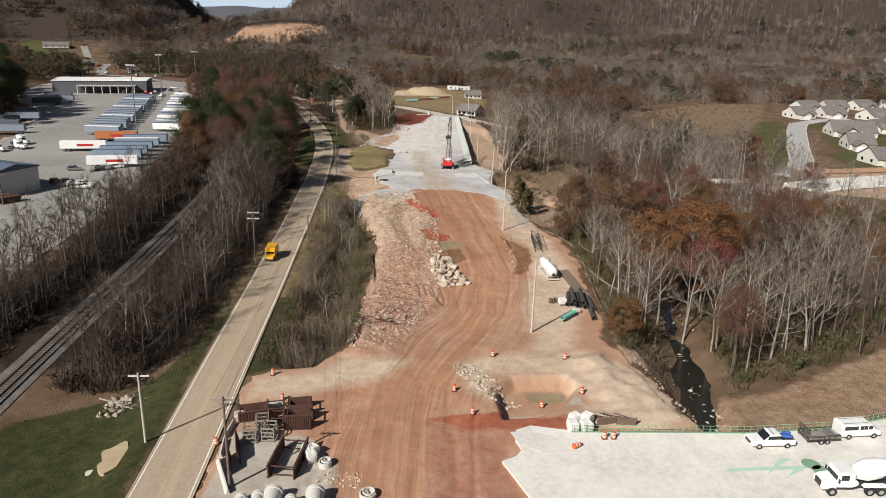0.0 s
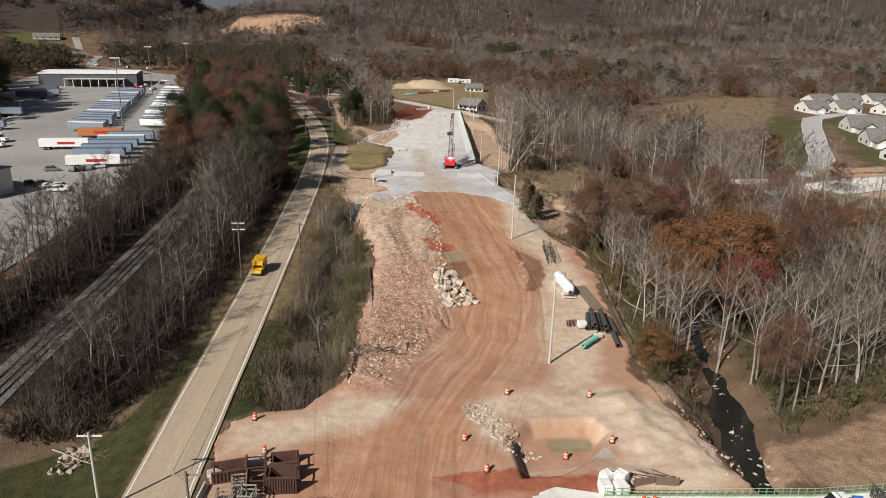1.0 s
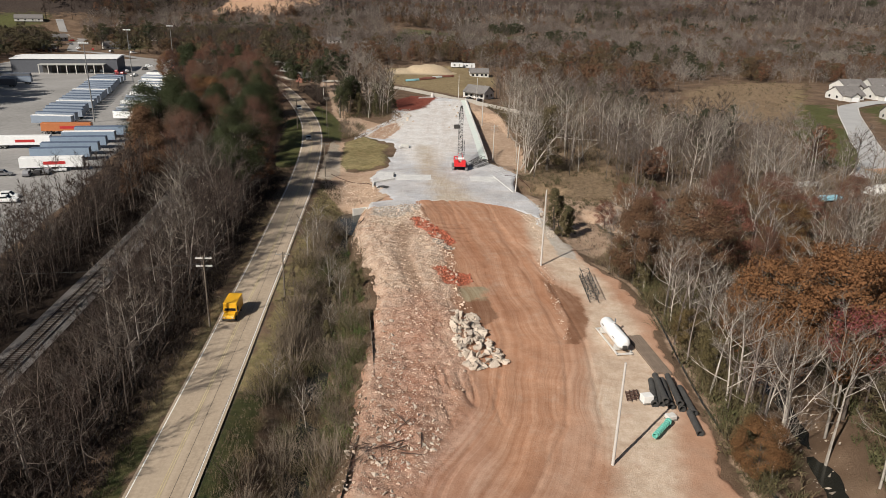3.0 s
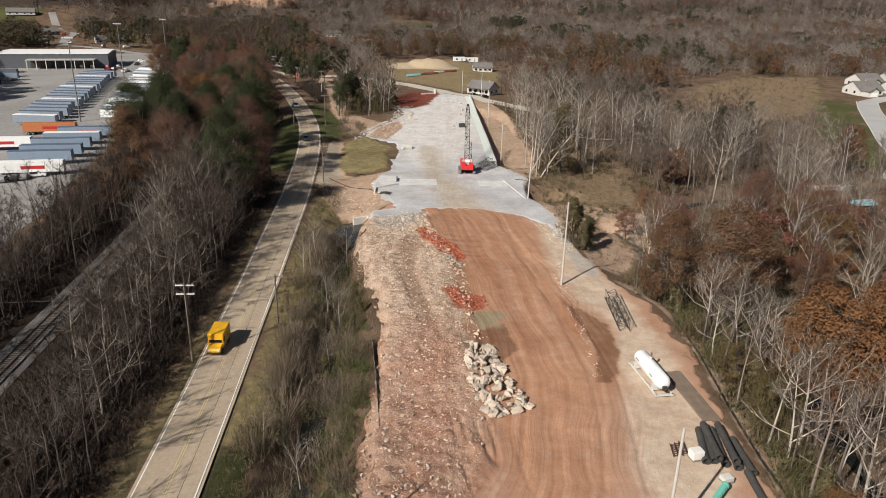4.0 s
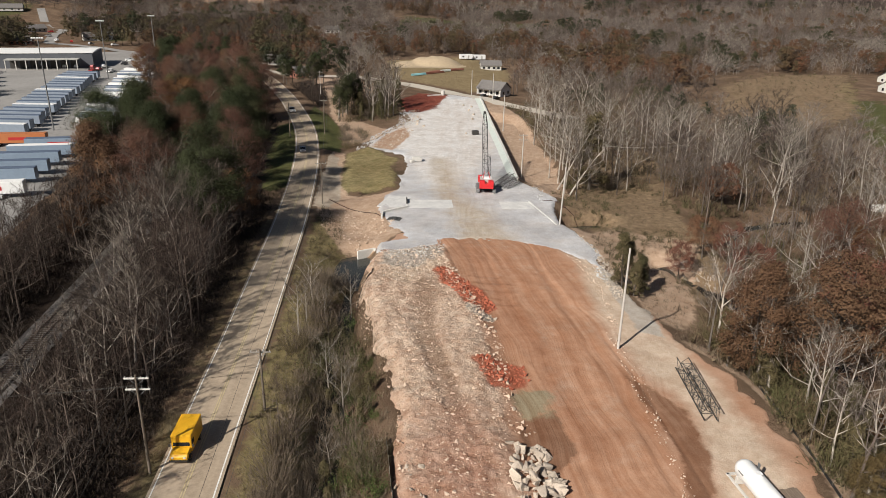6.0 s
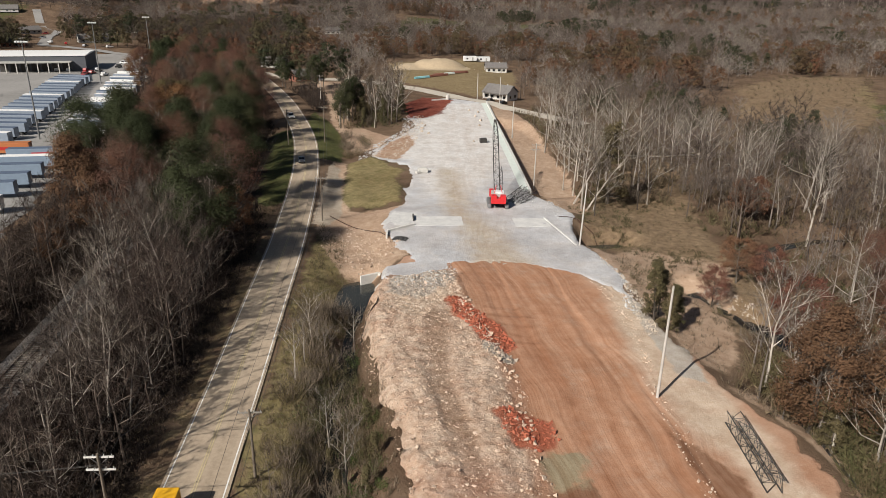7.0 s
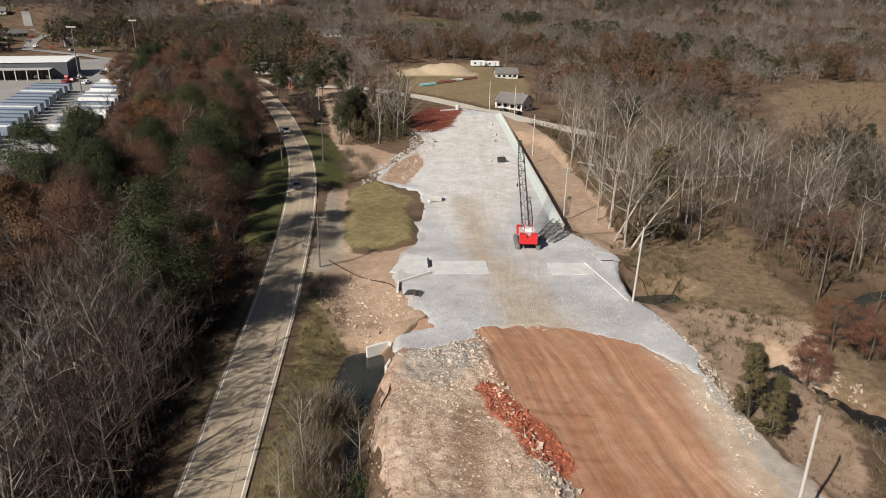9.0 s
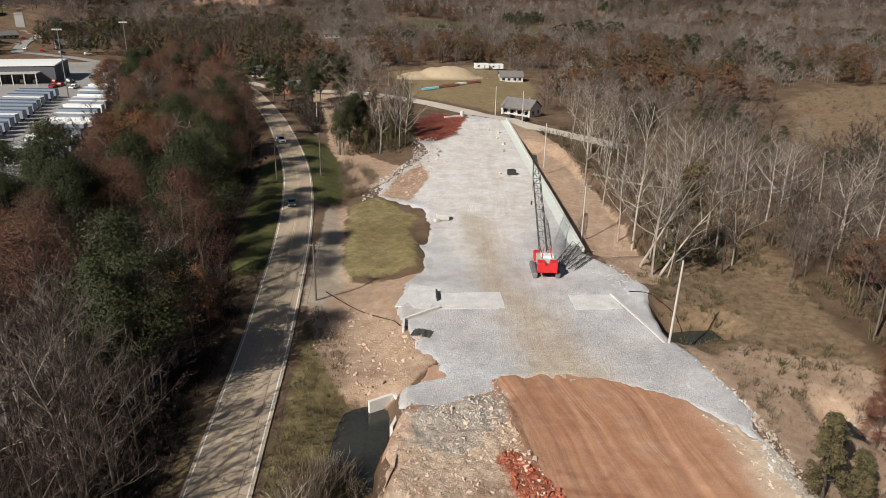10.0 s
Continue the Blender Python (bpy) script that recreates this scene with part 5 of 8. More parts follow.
thicket("tall_grass", [bush(280 + s, 0.9, 16, 0.05) for s in range(3)], 3200, lambda x, y: (to_line(x, y, CREEK)[0] > 3.6) & (inside(x, y, SITE) < -1.5) & (inside(x, y, SANDBAR) < -0.5) & (inside(x, y, DECK) < -2), (37, 122, 84, 215), 0.5, 1.5, M["woods_brush"], "brown weeds and dry stalks under the creekside trees", 45, 0.25, 1.0)
thicket("brush", BRUSH, 130, lambda x, y: (inside(x, y, CLUSTER) > -1) & (inside(x, y, PAD) < -2), (-30, 4, 348, 406), 0.4, 1.1, M["woods_brush"], "brown undergrowth beneath the roadside trees", 69, 0.0, 0.8)
thicket("brush", BRUSH, 420, lambda x, y: (inside(x, y, MEADOW) > -4) & (to_line(x, y, CREEK)[0] > 3) & (fbm(x, y, 14, 3) > -0.05), (34, 80, 186, 305), 0.2, 0.7, M["woods_brush"], "low brown and olive weeds in the creekside meadow", 66, 0.0, 0.7)
OLIVE = [bush(255 + s, 2.2, 26, 0.08, 40, 0.36) for s in range(4)]
thicket("brush", OLIVE, 900, lambda x, y: (np.maximum(inside(x, y, EAST), inside(x, y, CREEKWOOD)) > 0) & (to_line(x, y, CREEK)[0] > 3.5) & (inside(x, y, SANDBAR) < -1) & (inside(x, y, SITE) < -1.5), (36, 122, 95, 226), 0.5, 1.5, M["woods_brush"], "olive and brown leafy shrubs under the creekside trees", 71, 0.0, 0.6)
thicket("brush", BRUSH, 420, lambda x, y: inside(x, y, FIELD2) > -6, (125, 270, 340, 505), 0.3, 0.9, M["woods_brush"], "low brown weeds in the open field", 72, 0.2, 1.0)
TUFT = [bush(270 + s, 0.9, 16, 0.045) for s in range(4)]
GRASSY = [(-23, 160), (-15, 160), (-15.5, 205), (-17, 236), (-22.3, 244)]
thicket("tall_grass", TUFT, 1500, lambda x, y: (inside(x, y, GRASSY) > 0) & (to_line(x, y, ROAD)[0] > 5), (-24, -14, 160, 245), 0.5, 1.3, M["woods_brush"], "tall dry olive grass on the road verge", 41, 0.0, 0.9)
thicket("tall_grass", TUFT, 3600, lambda x, y: (inside(x, y, STRIP) > -2.6) & (x > -22.3), (-23, -6, 100, 206), 0.4, 1.3, M["woods_brush"], "dry olive grass between road and spoil bank", 44, 0.25, 1.0)
thicket("tall_grass", TUFT, 3200, lambda x, y: (to_line(x, y, ROAD)[0] > 4.6) & (to_line(x, y, ROAD)[0] < 12), (-41, -30, 96, 262), 0.3, 1.1, M["woods_brush"], "dry grass and weeds along the road edge", 42, 0.1, 0.9)
thicket("tall_grass", TUFT, 1800, lambda x, y: (inside(x, y, [(34, 180), (60, 205), (66, 265), (38, 262), (33, 215)]) > 0) & (to_line(x, y, CREEK)[0] > 3.5) & (inside(x, y, PAD) < -2.5), (32, 67, 178, 266), 0.4, 1.0, M["woods_brush"], "dry brown grass in the creekside meadow", 43, 0.3, 1.0)

# ---- building kit ----
def part(name, bm, material, parent, label=""):
    """Link a bmesh as one mesh object under a thing or under a part."""
    me = bpy.data.meshes.new(name)
    bm.to_mesh(me)
    bm.free()
    me.materials.append(M[material] if isinstance(material, str) else material)
    ob = new(name, me)
    ob.parent = parent
    if label:
        ob["label"] = label
    return ob


def thing(name, m, label, category, group=""):
    ob = new(name)
    ob.matrix_basis = m
    return tagged(ob, label, category, group)


def box(sx, sy, sz, at=(0, 0, 0), bevel=0.0, turn=(0, 0, 0), bm=None):
    """A box whose base centre is at the place given."""
    own = bmesh.new()
    bmesh.ops.create_cube(own, size=1, matrix=Matrix.Diagonal((sx, sy, sz, 1)))
    if bevel:
        bmesh.ops.bevel(own, geom=own.edges[:], offset=bevel, segments=2, affect="EDGES", profile=0.6)
    m = pose(at[0], at[1], at[2] + sz / 2, *turn)
    return moved(own, m, bm)


def moved(own, m, bm=None):
    bmesh.ops.transform(own, matrix=m, verts=own.verts)
    if bm is None:
        return own
    me = bpy.data.meshes.new("tmp")
    own.to_mesh(me)
    own.free()
    bm.from_mesh(me)
    bpy.data.meshes.remove(me)
    return bm


def rod(a, b, r, r2=None, sides=10, bm=None, caps=True):
    """A round bar from a to b."""
    a, b = Vector(a), Vector(b)
    own = bmesh.new()
    bmesh.ops.create_cone(own, cap_ends=caps, segments=sides, radius1=r, radius2=r if r2 is None else r2, depth=(b - a).length)
    q = (b - a).to_track_quat("Z", "Y").to_matrix().to_4x4()
    return moved(own, Matrix.Translation((a + b) / 2) @ q, bm)


def pipe(a, b, r, wall, sides=18, bm=None):
    """An open hollow tube from a to b."""
    a, b = Vector(a), Vector(b)
    q = Matrix.Translation(a) @ (b - a).to_track_quat("Z", "Y").to_matrix().to_4x4()
    ln = (b - a).length
    own = bmesh.new()
    rings = []
    for rr, z in ((r, 0), (r, ln), (r - wall, ln), (r - wall, 0)):
        rings.append([own.verts.new((rr * math.cos(2 * math.pi * i / sides), rr * math.sin(2 * math.pi * i / sides), z)) for i in range(sides)])
    for k in range(4):
        p, n = rings[k], rings[(k + 1) % 4]
        for i in range(sides):
            own.faces.new((p[i], p[(i + 1) % sides], n[(i + 1) % sides], n[i]))
    bmesh.ops.recalc_face_normals(own, faces=own.faces[:])
    return moved(own, q, bm)


def prism(profile, width, bevel=0.0, bm=None, m=None):
    """A side profile (list of x, z) drawn out across y, centred."""
    own = bmesh.new()
    a = [own.verts.new((x, -width / 2, z)) for x, z in profile]
    b = [own.verts.new((x, width / 2, z)) for x, z in profile]
    n = len(profile)
    own.faces.new(a)
    own.faces.new(b[::-1])
    for i in range(n):
        own.faces.new((a[i], b[i], b[(i + 1) % n], a[(i + 1) % n]))
    bmesh.ops.recalc_face_normals(own, faces=own.faces[:])
    if bevel:
        bmesh.ops.bevel(own, geom=own.edges[:], offset=bevel, segments=2, affect="EDGES", profile=0.6)
    return moved(own, m or Matrix(), bm)


def stone(seed, size, flat=0.7, bevel=True, pts=13):
    """An angular quarried block."""
    r = random.Random(seed)
    bm = bmesh.new()
    cloud = [bm.verts.new((r.uniform(-1, 1) * size, r.uniform(-1, 1) * size * 0.8, r.uniform(-1, 1) * size * flat)) for _ in range(pts)]
    out = bmesh.ops.convex_hull(bm, input=cloud)
    bmesh.ops.delete(bm, geom=[v for v in out["geom_interior"] if isinstance(v, bmesh.types.BMVert)], context="VERTS")
    if bevel:
        bmesh.ops.bevel(bm, geom=bm.edges[:], offset=size * 0.05, segments=1, affect="EDGES")
    return bm


def ground_z(x, y):
    return float(land(np.array([x]), np.array([y]))[0])


def site_ground(x, y):
    p = (np.array([x]), np.array([y]))
    return float(land(*p)[0] + worked(*p)[0]) + 0.05


def flat(name, rgb, rough=0.5, metal=0.0, var=0.88, spec=0.4, fine=6.0):
    M[name] = surface(name, rgb, tuple(c * var for c in rgb), 0.8, fine, rough, metal, bump=0.08, dist=0.01, local=True, spec=spec)


flat("white_paint", (0.80, 0.80, 0.79), 0.35, spec=0.5)
flat("black_rubber", (0.025, 0.025, 0.025), 0.85)
flat("dark_glass", (0.018, 0.02, 0.024), 0.08, spec=0.6)
flat("chrome", (0.55, 0.55, 0.55), 0.25, 0.9)
flat("grey_steel", (0.23, 0.23, 0.23), 0.55, 0.4)
flat("dark_steel", (0.07, 0.065, 0.06), 0.6, 0.4)
flat("rust_steel", (0.11, 0.055, 0.04), 0.85, 0.1, 0.6)
flat("crane_red", (0.62, 0.025, 0.03), 0.4, spec=0.5)
flat("bus_yellow", (0.80, 0.42, 0.02), 0.4, spec=0.5)
flat("blue_tarp", (0.05, 0.12, 0.42), 0.5)
flat("teal", (0.16, 0.48, 0.39), 0.5)
flat("green_coat", (0.20, 0.34, 0.22), 0.6)
flat("cone_orange", (0.62, 0.13, 0.045), 0.65)
flat("white_stripe", (0.66, 0.63, 0.59), 0.7)
flat("pole_wood", (0.19, 0.155, 0.12), 0.9, var=0.65)
flat("pole_pale", (0.52, 0.49, 0.45), 0.8, var=0.8)
flat("grey_timber", (0.32, 0.29, 0.25), 0.9, var=0.6)
flat("black_plastic", (0.04, 0.038, 0.036), 0.65, var=1.6)
flat("concrete_pale", (0.60, 0.58, 0.54), 0.85, var=0.8)
flat("roof_shingle", (0.19, 0.175, 0.165), 0.9, var=0.7, fine=3.0)
flat("roof_metal", (0.10, 0.13, 0.185), 0.75, 0.0, spec=0.2)
flat("roof_white", (0.82, 0.81, 0.79), 0.5)
flat("wall_white", (0.60, 0.58, 0.54), 0.7)
flat("wall_dark", (0.10, 0.105, 0.12), 0.7)
flat("wall_grey", (0.42, 0.41, 0.38), 0.7)
flat("sack_white", (0.72, 0.70, 0.67), 0.8, var=0.85)
flat("brick_red", (0.24, 0.10, 0.07), 0.85)
flat("car_black", (0.02, 0.02, 0.022), 0.3, spec=0.6)
flat("car_grey", (0.22, 0.22, 0.23), 0.35, 0.3)
flat("car_red", (0.35, 0.03, 0.03), 0.35)
flat("car_blue", (0.05, 0.09, 0.2), 0.35)
flat("trailer_blue", (0.26, 0.33, 0.42), 0.45, 0.2)
flat("trailer_orange", (0.45, 0.16, 0.06), 0.5)
flat("trailer_red", (0.45, 0.03, 0.03), 0.5)
flat("lamp_glass", (0.7, 0.7, 0.68), 0.2, spec=0.6)
flat("fabric_pale", (0.62, 0.66, 0.61), 0.8)
flat("rebar", (0.10, 0.06, 0.045), 0.8, 0.2)
flat("stain_green", (0.42, 0.60, 0.48), 0.8)


def wheels(top, places, r, width, axis="y", rim="chrome"):
    """Tyres with rims, as parts of a vehicle."""
    for x, y in places:
        a, b = ((x, y - width / 2, r), (x, y + width / 2, r)) if axis == "y" else ((x - width / 2, y, r), (x + width / 2, y, r))
        w = part("wheel", rod(a, b, r, sides=14), "black_rubber", top)
        s = 0.012
        c, d = (tuple(p + s * k for p, k in zip(a, (0, -1, 0))), tuple(p + s * k for p, k in zip(b, (0, 1, 0))))
        part("rim", rod(c, d, r * 0.55, sides=10), rim, w)


def car(m, paint="white_paint", label="white parked car", kind="sedan", group="parked cars", name="car", cat="car"):
    """A passenger car, front towards +x."""
    top = thing(name, m, label, cat, group)
    if kind == "pickup":
        L, W = 5.9, 2.0
        part("body", prism([(-2.9, 0.55), (-2.9, 1.12), (-0.95, 1.14), (-0.7, 1.16), (1.05, 1.18), (2.65, 1.08), (2.92, 0.95), (2.95, 0.5), (2.6, 0.42), (-2.7, 0.42)], W, 0.06), paint, top)
        part("cab", prism([(-1.0, 1.14), (-0.85, 1.86), (0.45, 1.9), (1.3, 1.17)], W - 0.16, 0.08), paint, top)
        part("bed", box(1.75, 1.6, 0.03, (-1.95, 0, 1.115)), "dark_steel", top)
        part("windscreen", prism([(0.60, 1.86), (0.58, 1.84), (1.28, 1.20), (1.36, 1.20)], W - 0.35), "dark_glass", top)
        for s in (-1, 1):
            part("side_window", box(1.75, 0.03, 0.46, (-0.05, s * (W / 2 - 0.075), 1.28)), "dark_glass", top)
        part("rear_window", box(0.03, 1.4, 0.4, (-0.97, 0, 1.32), turn=(0, 10, 0)), "dark_glass", top)
        part("grille", box(0.06, 1.2, 0.36, (2.95, 0, 0.62)), "dark_steel", top)
        wx = (1.9, -1.85)
    elif kind == "van":
        L, W = 5.7, 2.0
        part("body", prism([(-2.8, 0.45), (-2.85, 2.0), (-2.7, 2.12), (1.2, 2.12), (1.95, 1.35), (2.75, 1.1), (2.85, 0.5), (2.6, 0.42), (-2.7, 0.42)], W, 0.08), paint, top)
        part("windscreen", prism([(1.30, 2.03), (1.24, 2.03), (1.92, 1.36), (1.99, 1.36)], W - 0.3), "dark_glass", top)
        for s in (-1, 1):
            for x, w in ((-1.55, 1.9), (-0.05, 0.5), (0.5, 0.5), (1.15, 0.55)):
                part("side_window", box(w, 0.03, 0.52, (x, s * (W / 2 + 0.003), 1.38)), "dark_glass", top)
        for y in (-0.6, 0.6):
            part("roof_rail", box(3.4, 0.05, 0.05, (-0.8, y, 2.13)), "grey_steel", top)
        wx = (1.85, -1.7)
    else:
        L, W = 4.6, 1.8
        suv = kind == "suv"
        h = 1.7 if suv else 1.43
        part("body", prism([(-2.25, 0.4), (-2.28, 0.95), (-1.6, 1.0), (0.9, 0.98), (2.1, 0.82), (2.3, 0.6), (2.25, 0.35), (-2.2, 0.35)], W, 0.07), paint, top)
        back = -2.15 if suv else -1.5
        part("cab", prism([(back, 0.97), (back + 0.35, h), (0.2, h), (1.05, 0.97)], W - 0.2, 0.08), paint, top)
        part("windscreen", prism([(0.26, h - 0.04), (0.30, h - 0.08), (1.04, 1.0), (1.10, 1.0)], W - 0.4), "dark_glass", top)
        for s in (-1, 1):
            part("side_window", box(1.9 if suv else 1.5, 0.03, h - 1.12, (-0.55, s * (W / 2 - 0.095), 1.03)), "dark_glass", top)
        wx = (1.4, -1.4)
    wheels(top, [(x, s * (W / 2 - 0.10)) for x in wx for s in (-1, 1)], 0.38 if kind in ("pickup", "van") else 0.33, 0.24)
    for s in (-1, 1):
        part("headlight", box(0.08, 0.32, 0.16, (L / 2 - 0.05, s * (W / 2 - 0.26), 0.72)), "lamp_glass", top)
    return top


def utility_pole(x, y, h, arms=1, wood="pole_wood", base=None, turn=0.0, r=0.15, arm_mat="grey_timber", label="wooden utility pole with crossarm and insulators", lean=(0, 0)):
    z = ground_z(x, y) if base is None else base
    top = thing("utility_pole", pose(x, y, z - 0.2, lean[0], lean[1], turn), label, "utility pole", "utility poles")
    part("pole", rod((0, 0, 0), (0, 0, h + 0.2), r * 1.15, r * 0.75, 12), wood, top)
    for k in range(arms):
        zz = h - 0.35 - 1.3 * k
        arm = part("crossarm", box(2.5, 0.12, 0.16, (0, 0.16, zz)), arm_mat, top)
        for dx in (-1.1, -0.45, 0.45, 1.1):
            part("insulator", rod((dx, 0.16, zz + 0.16), (dx, 0.16, zz + 0.36), 0.05, 0.035, 8), "wall_grey", arm)
        for s in (-1, 1):
            part("brace", rod((s * 0.8, 0.16, zz), (0, 0.14, zz - 0.7), 0.025, sides=5), "grey_steel", top)
    return top


def wire(points, sag=0.6, r=0.02):
    """A slack power line over a row of points."""
    cu = bpy.data.curves.new("power_line", "CURVE")
    cu.dimensions, cu.bevel_depth, cu.bevel_resolution = "3D", r, 0
    sp = cu.splines.new("POLY")
    pts = []
    for a, b in zip(points[:-1], points[1:]):
        a, b = Vector(a), Vector(b)
        for k in range(13):
            t = k / 12
            q = a.lerp(b, t)
            q.z -= 4 * sag * t * (1 - t)
            pts.append(q)
    sp.points.add(len(pts) - 1)
    for s, q in zip(sp.points, pts):
        s.co = (*q, 1)
    cu.materials.append(M["dark_steel"])
    return tagged(new("power_line", cu), "thin dark power line slung between utility poles", "power line")


def lattice(a, b, w, bays, r, parent, mat, taper=0.5, name="chord", foot=0.35):
    """Four chords with lacing, from a to b; narrowed to taper of its width at b."""
    a, b = Vector(a), Vector(b)
    q = (b - a).to_track_quat("Z", "Y").to_matrix()
    u, v = q @ Vector((1, 0, 0)), q @ Vector((0, 1, 0))
    corners = [(-1, -1), (1, -1), (1, 1), (-1, 1)]

    def node(k, c):
        t = k / bays
        s = w / 2 * min(1, foot + t * bays * 0.4, (1 - (1 - taper) * max(0, t - 0.8) / 0.2))
        return a.lerp(b, t) + u * s * c[0] + v * s * c[1]
    for c in corners:
        pv, pf = tube([tuple(node(k, c)) for k in range(bays + 1)], np.full(bays + 1, r), 5)
        mesh_object(name, pv, pf, M[mat]).parent = parent
    bm = bmesh.new()
    for k in range(bays):
        for i in range(4):
            c, d = corners[i], corners[(i + 1) % 4]
            rod(node(k, c if k % 2 else d), node(k + 1, d if k % 2 else c), r * 0.55, sides=4, bm=bm, caps=False)
            if k:
                rod(node(k, c), node(k, d), r * 0.5, sides=4, bm=bm, caps=False)
    part("lacing", bm, mat, parent)["kind"] = "stuff"


flat("sand", (0.41, 0.32, 0.215), 0.95, var=0.85, fine=1.0)
flat("teal_pale", (0.30, 0.58, 0.62), 0.5)
flat("pipe_blue", (0.28, 0.55, 0.66), 0.5)
M["asphalt2"] = surface("street_asphalt", (0.33, 0.32, 0.31), (0.40, 0.39, 0.38), 0.1, 2, 0.9)
M["red_earth"] = surface("bare_red_earth", (0.36, 0.19, 0.11), (0.44, 0.27, 0.17), 0.2, 2, 0.95, bump=0.4)
M["straw_mulch"] = surface("straw_mulch", (0.36, 0.28, 0.17), (0.44, 0.35, 0.23), 0.8, 6, 0.95, bump=0.5)

# ---- the building site ----
def crane():
    top = thing("crawler_crane", pose(17.4, 256.0, ground_z(17.4, 256) + 0.1, 0, 0, -4), "red crawler crane with a long lattice boom on the gravel", "crane")
    for s in (-1, 1):
        tr = part("crawler_track", box(0.85, 6.0, 1.05, (s * 2.0, 0, 0), 0.25), "grey_steel", top, "dusty grey crawler track")
        for y in (-2.3, -1.4, -0.5, 0.4, 1.3, 2.2):
            part("track_roller", rod((s * 2.0 - 0.46, y, 0.45), (s * 2.0 + 0.46, y, 0.45), 0.28, sides=10), "grey_steel", tr)
    part("carbody", box(3.4, 3.0, 0.5, (0, 0, 0.85), 0.05), "dark_steel", top)
    part("turntable", rod((0, 0, 1.3), (0, 0, 1.55), 1.2, sides=20), "grey_steel", top)
    part("machine_house", box(3.0, 3.6, 1.6, (0, -0.2, 1.55), 0.10), "wall_grey", top, "pale grey machine house")
    part("engine_cover", box(2.2, 1.6, 0.5, (0.2, -0.6, 3.1), 0.08), "white_paint", top, "white engine cover")
    part("counterweight", prism([(-1.7, 1.3), (-1.7, 3.2), (-0.5, 3.2), (-0.4, 2.5), (0.4, 2.5), (0.5, 3.2), (1.7, 3.2), (1.7, 1.3)], 1.5, 0.06, m=pose(0, -2.8, 0)), "crane_red", top, "notched red counterweight")
    cab = part("cab", box(1.0, 1.6, 1.6, (-1.35, 2.1, 1.55), 0.08), "crane_red", top)
    part("cab_window", box(0.85, 0.04, 0.8, (-1.35, 2.92, 2.2)), "dark_glass", cab)
    part("side_window", box(0.04, 1.2, 0.7, (-1.87, 2.1, 2.25)), "dark_glass", cab)
    part("walkway", box(0.5, 4.0, 0.08, (1.85, -0.6, 1.6)), "grey_steel", top)
    foot, tip = (0.0, 1.6, 1.9), (0.6, 28.0, 14.3)
    boom = part("boom", rod((-0.6, 1.6, 1.9), (0.6, 1.6, 1.9), 0.16, sides=8), "dark_steel", top, "dark lattice boom")
    lattice(foot, tip, 1.35, 19, 0.062, boom, "dark_steel", 0.45)
    part("boom_head", box(0.7, 0.9, 0.7, (0.6, 28.0, 14.0), 0.08), "dark_steel", boom)
    mast = part("gantry_mast", rod((-0.7, 0.6, 3.2), (0.7, 0.6, 3.2), 0.1, sides=8), "dark_steel", top)
    lattice((0.9, 0.8, 3.1), (1.2, 11.0, 6.3), 0.8, 8, 0.05, mast, "dark_steel", 0.5)
    for s in (-0.5, 0.5):
        part("gantry_leg", rod((s * 1.8, -1.6, 3.3), (s, -1.0, 5.0), 0.08, sides=6), "crane_red", top)
        part("pendant_cable", rod((s, -1.0, 5.0), (tip[0] + s * 0.5, tip[1], tip[2] + 0.4), 0.03, sides=4), "dark_steel", top)
    part("hook_line", rod((0.6, 28.4, 14.0), (0.6, 28.4, 4.5), 0.025, sides=4), "dark_steel", top)
    part("hook_block", box(0.35, 0.35, 0.8, (0.6, 28.4, 3.7), 0.06), "dark_steel", top)
    return top


crane()


def lattice_section(m, length, w, label):
    top = thing("lattice_section", m, label, "crane part", "crane boom sections")
    lattice((0, 0, w / 2 + 0.1), (length, 0, w / 2 + 0.1), w, max(4, round(length / 1.6)), 0.07, top, "dark_steel", 1.0, foot=1.0)
    return top


lattice_section(pose(32.3, 154.9, ground_z(32.5, 157) + 0.25, 0, 0, 85), 12.3, 1.55, "dark steel lattice boom section lying on pale gravel")
lattice_section(pose(20.6, 257.5, ground_z(21, 258) + 0.2, 0, 0, 62), 11.0, 1.3, "dark lattice boom section lying beside the crane")
lattice_section(pose(22.4, 256.5, ground_z(22, 258) + 0.2, 0, 0, 52), 8.0, 1.2, "short dark lattice section lying beside the crane")


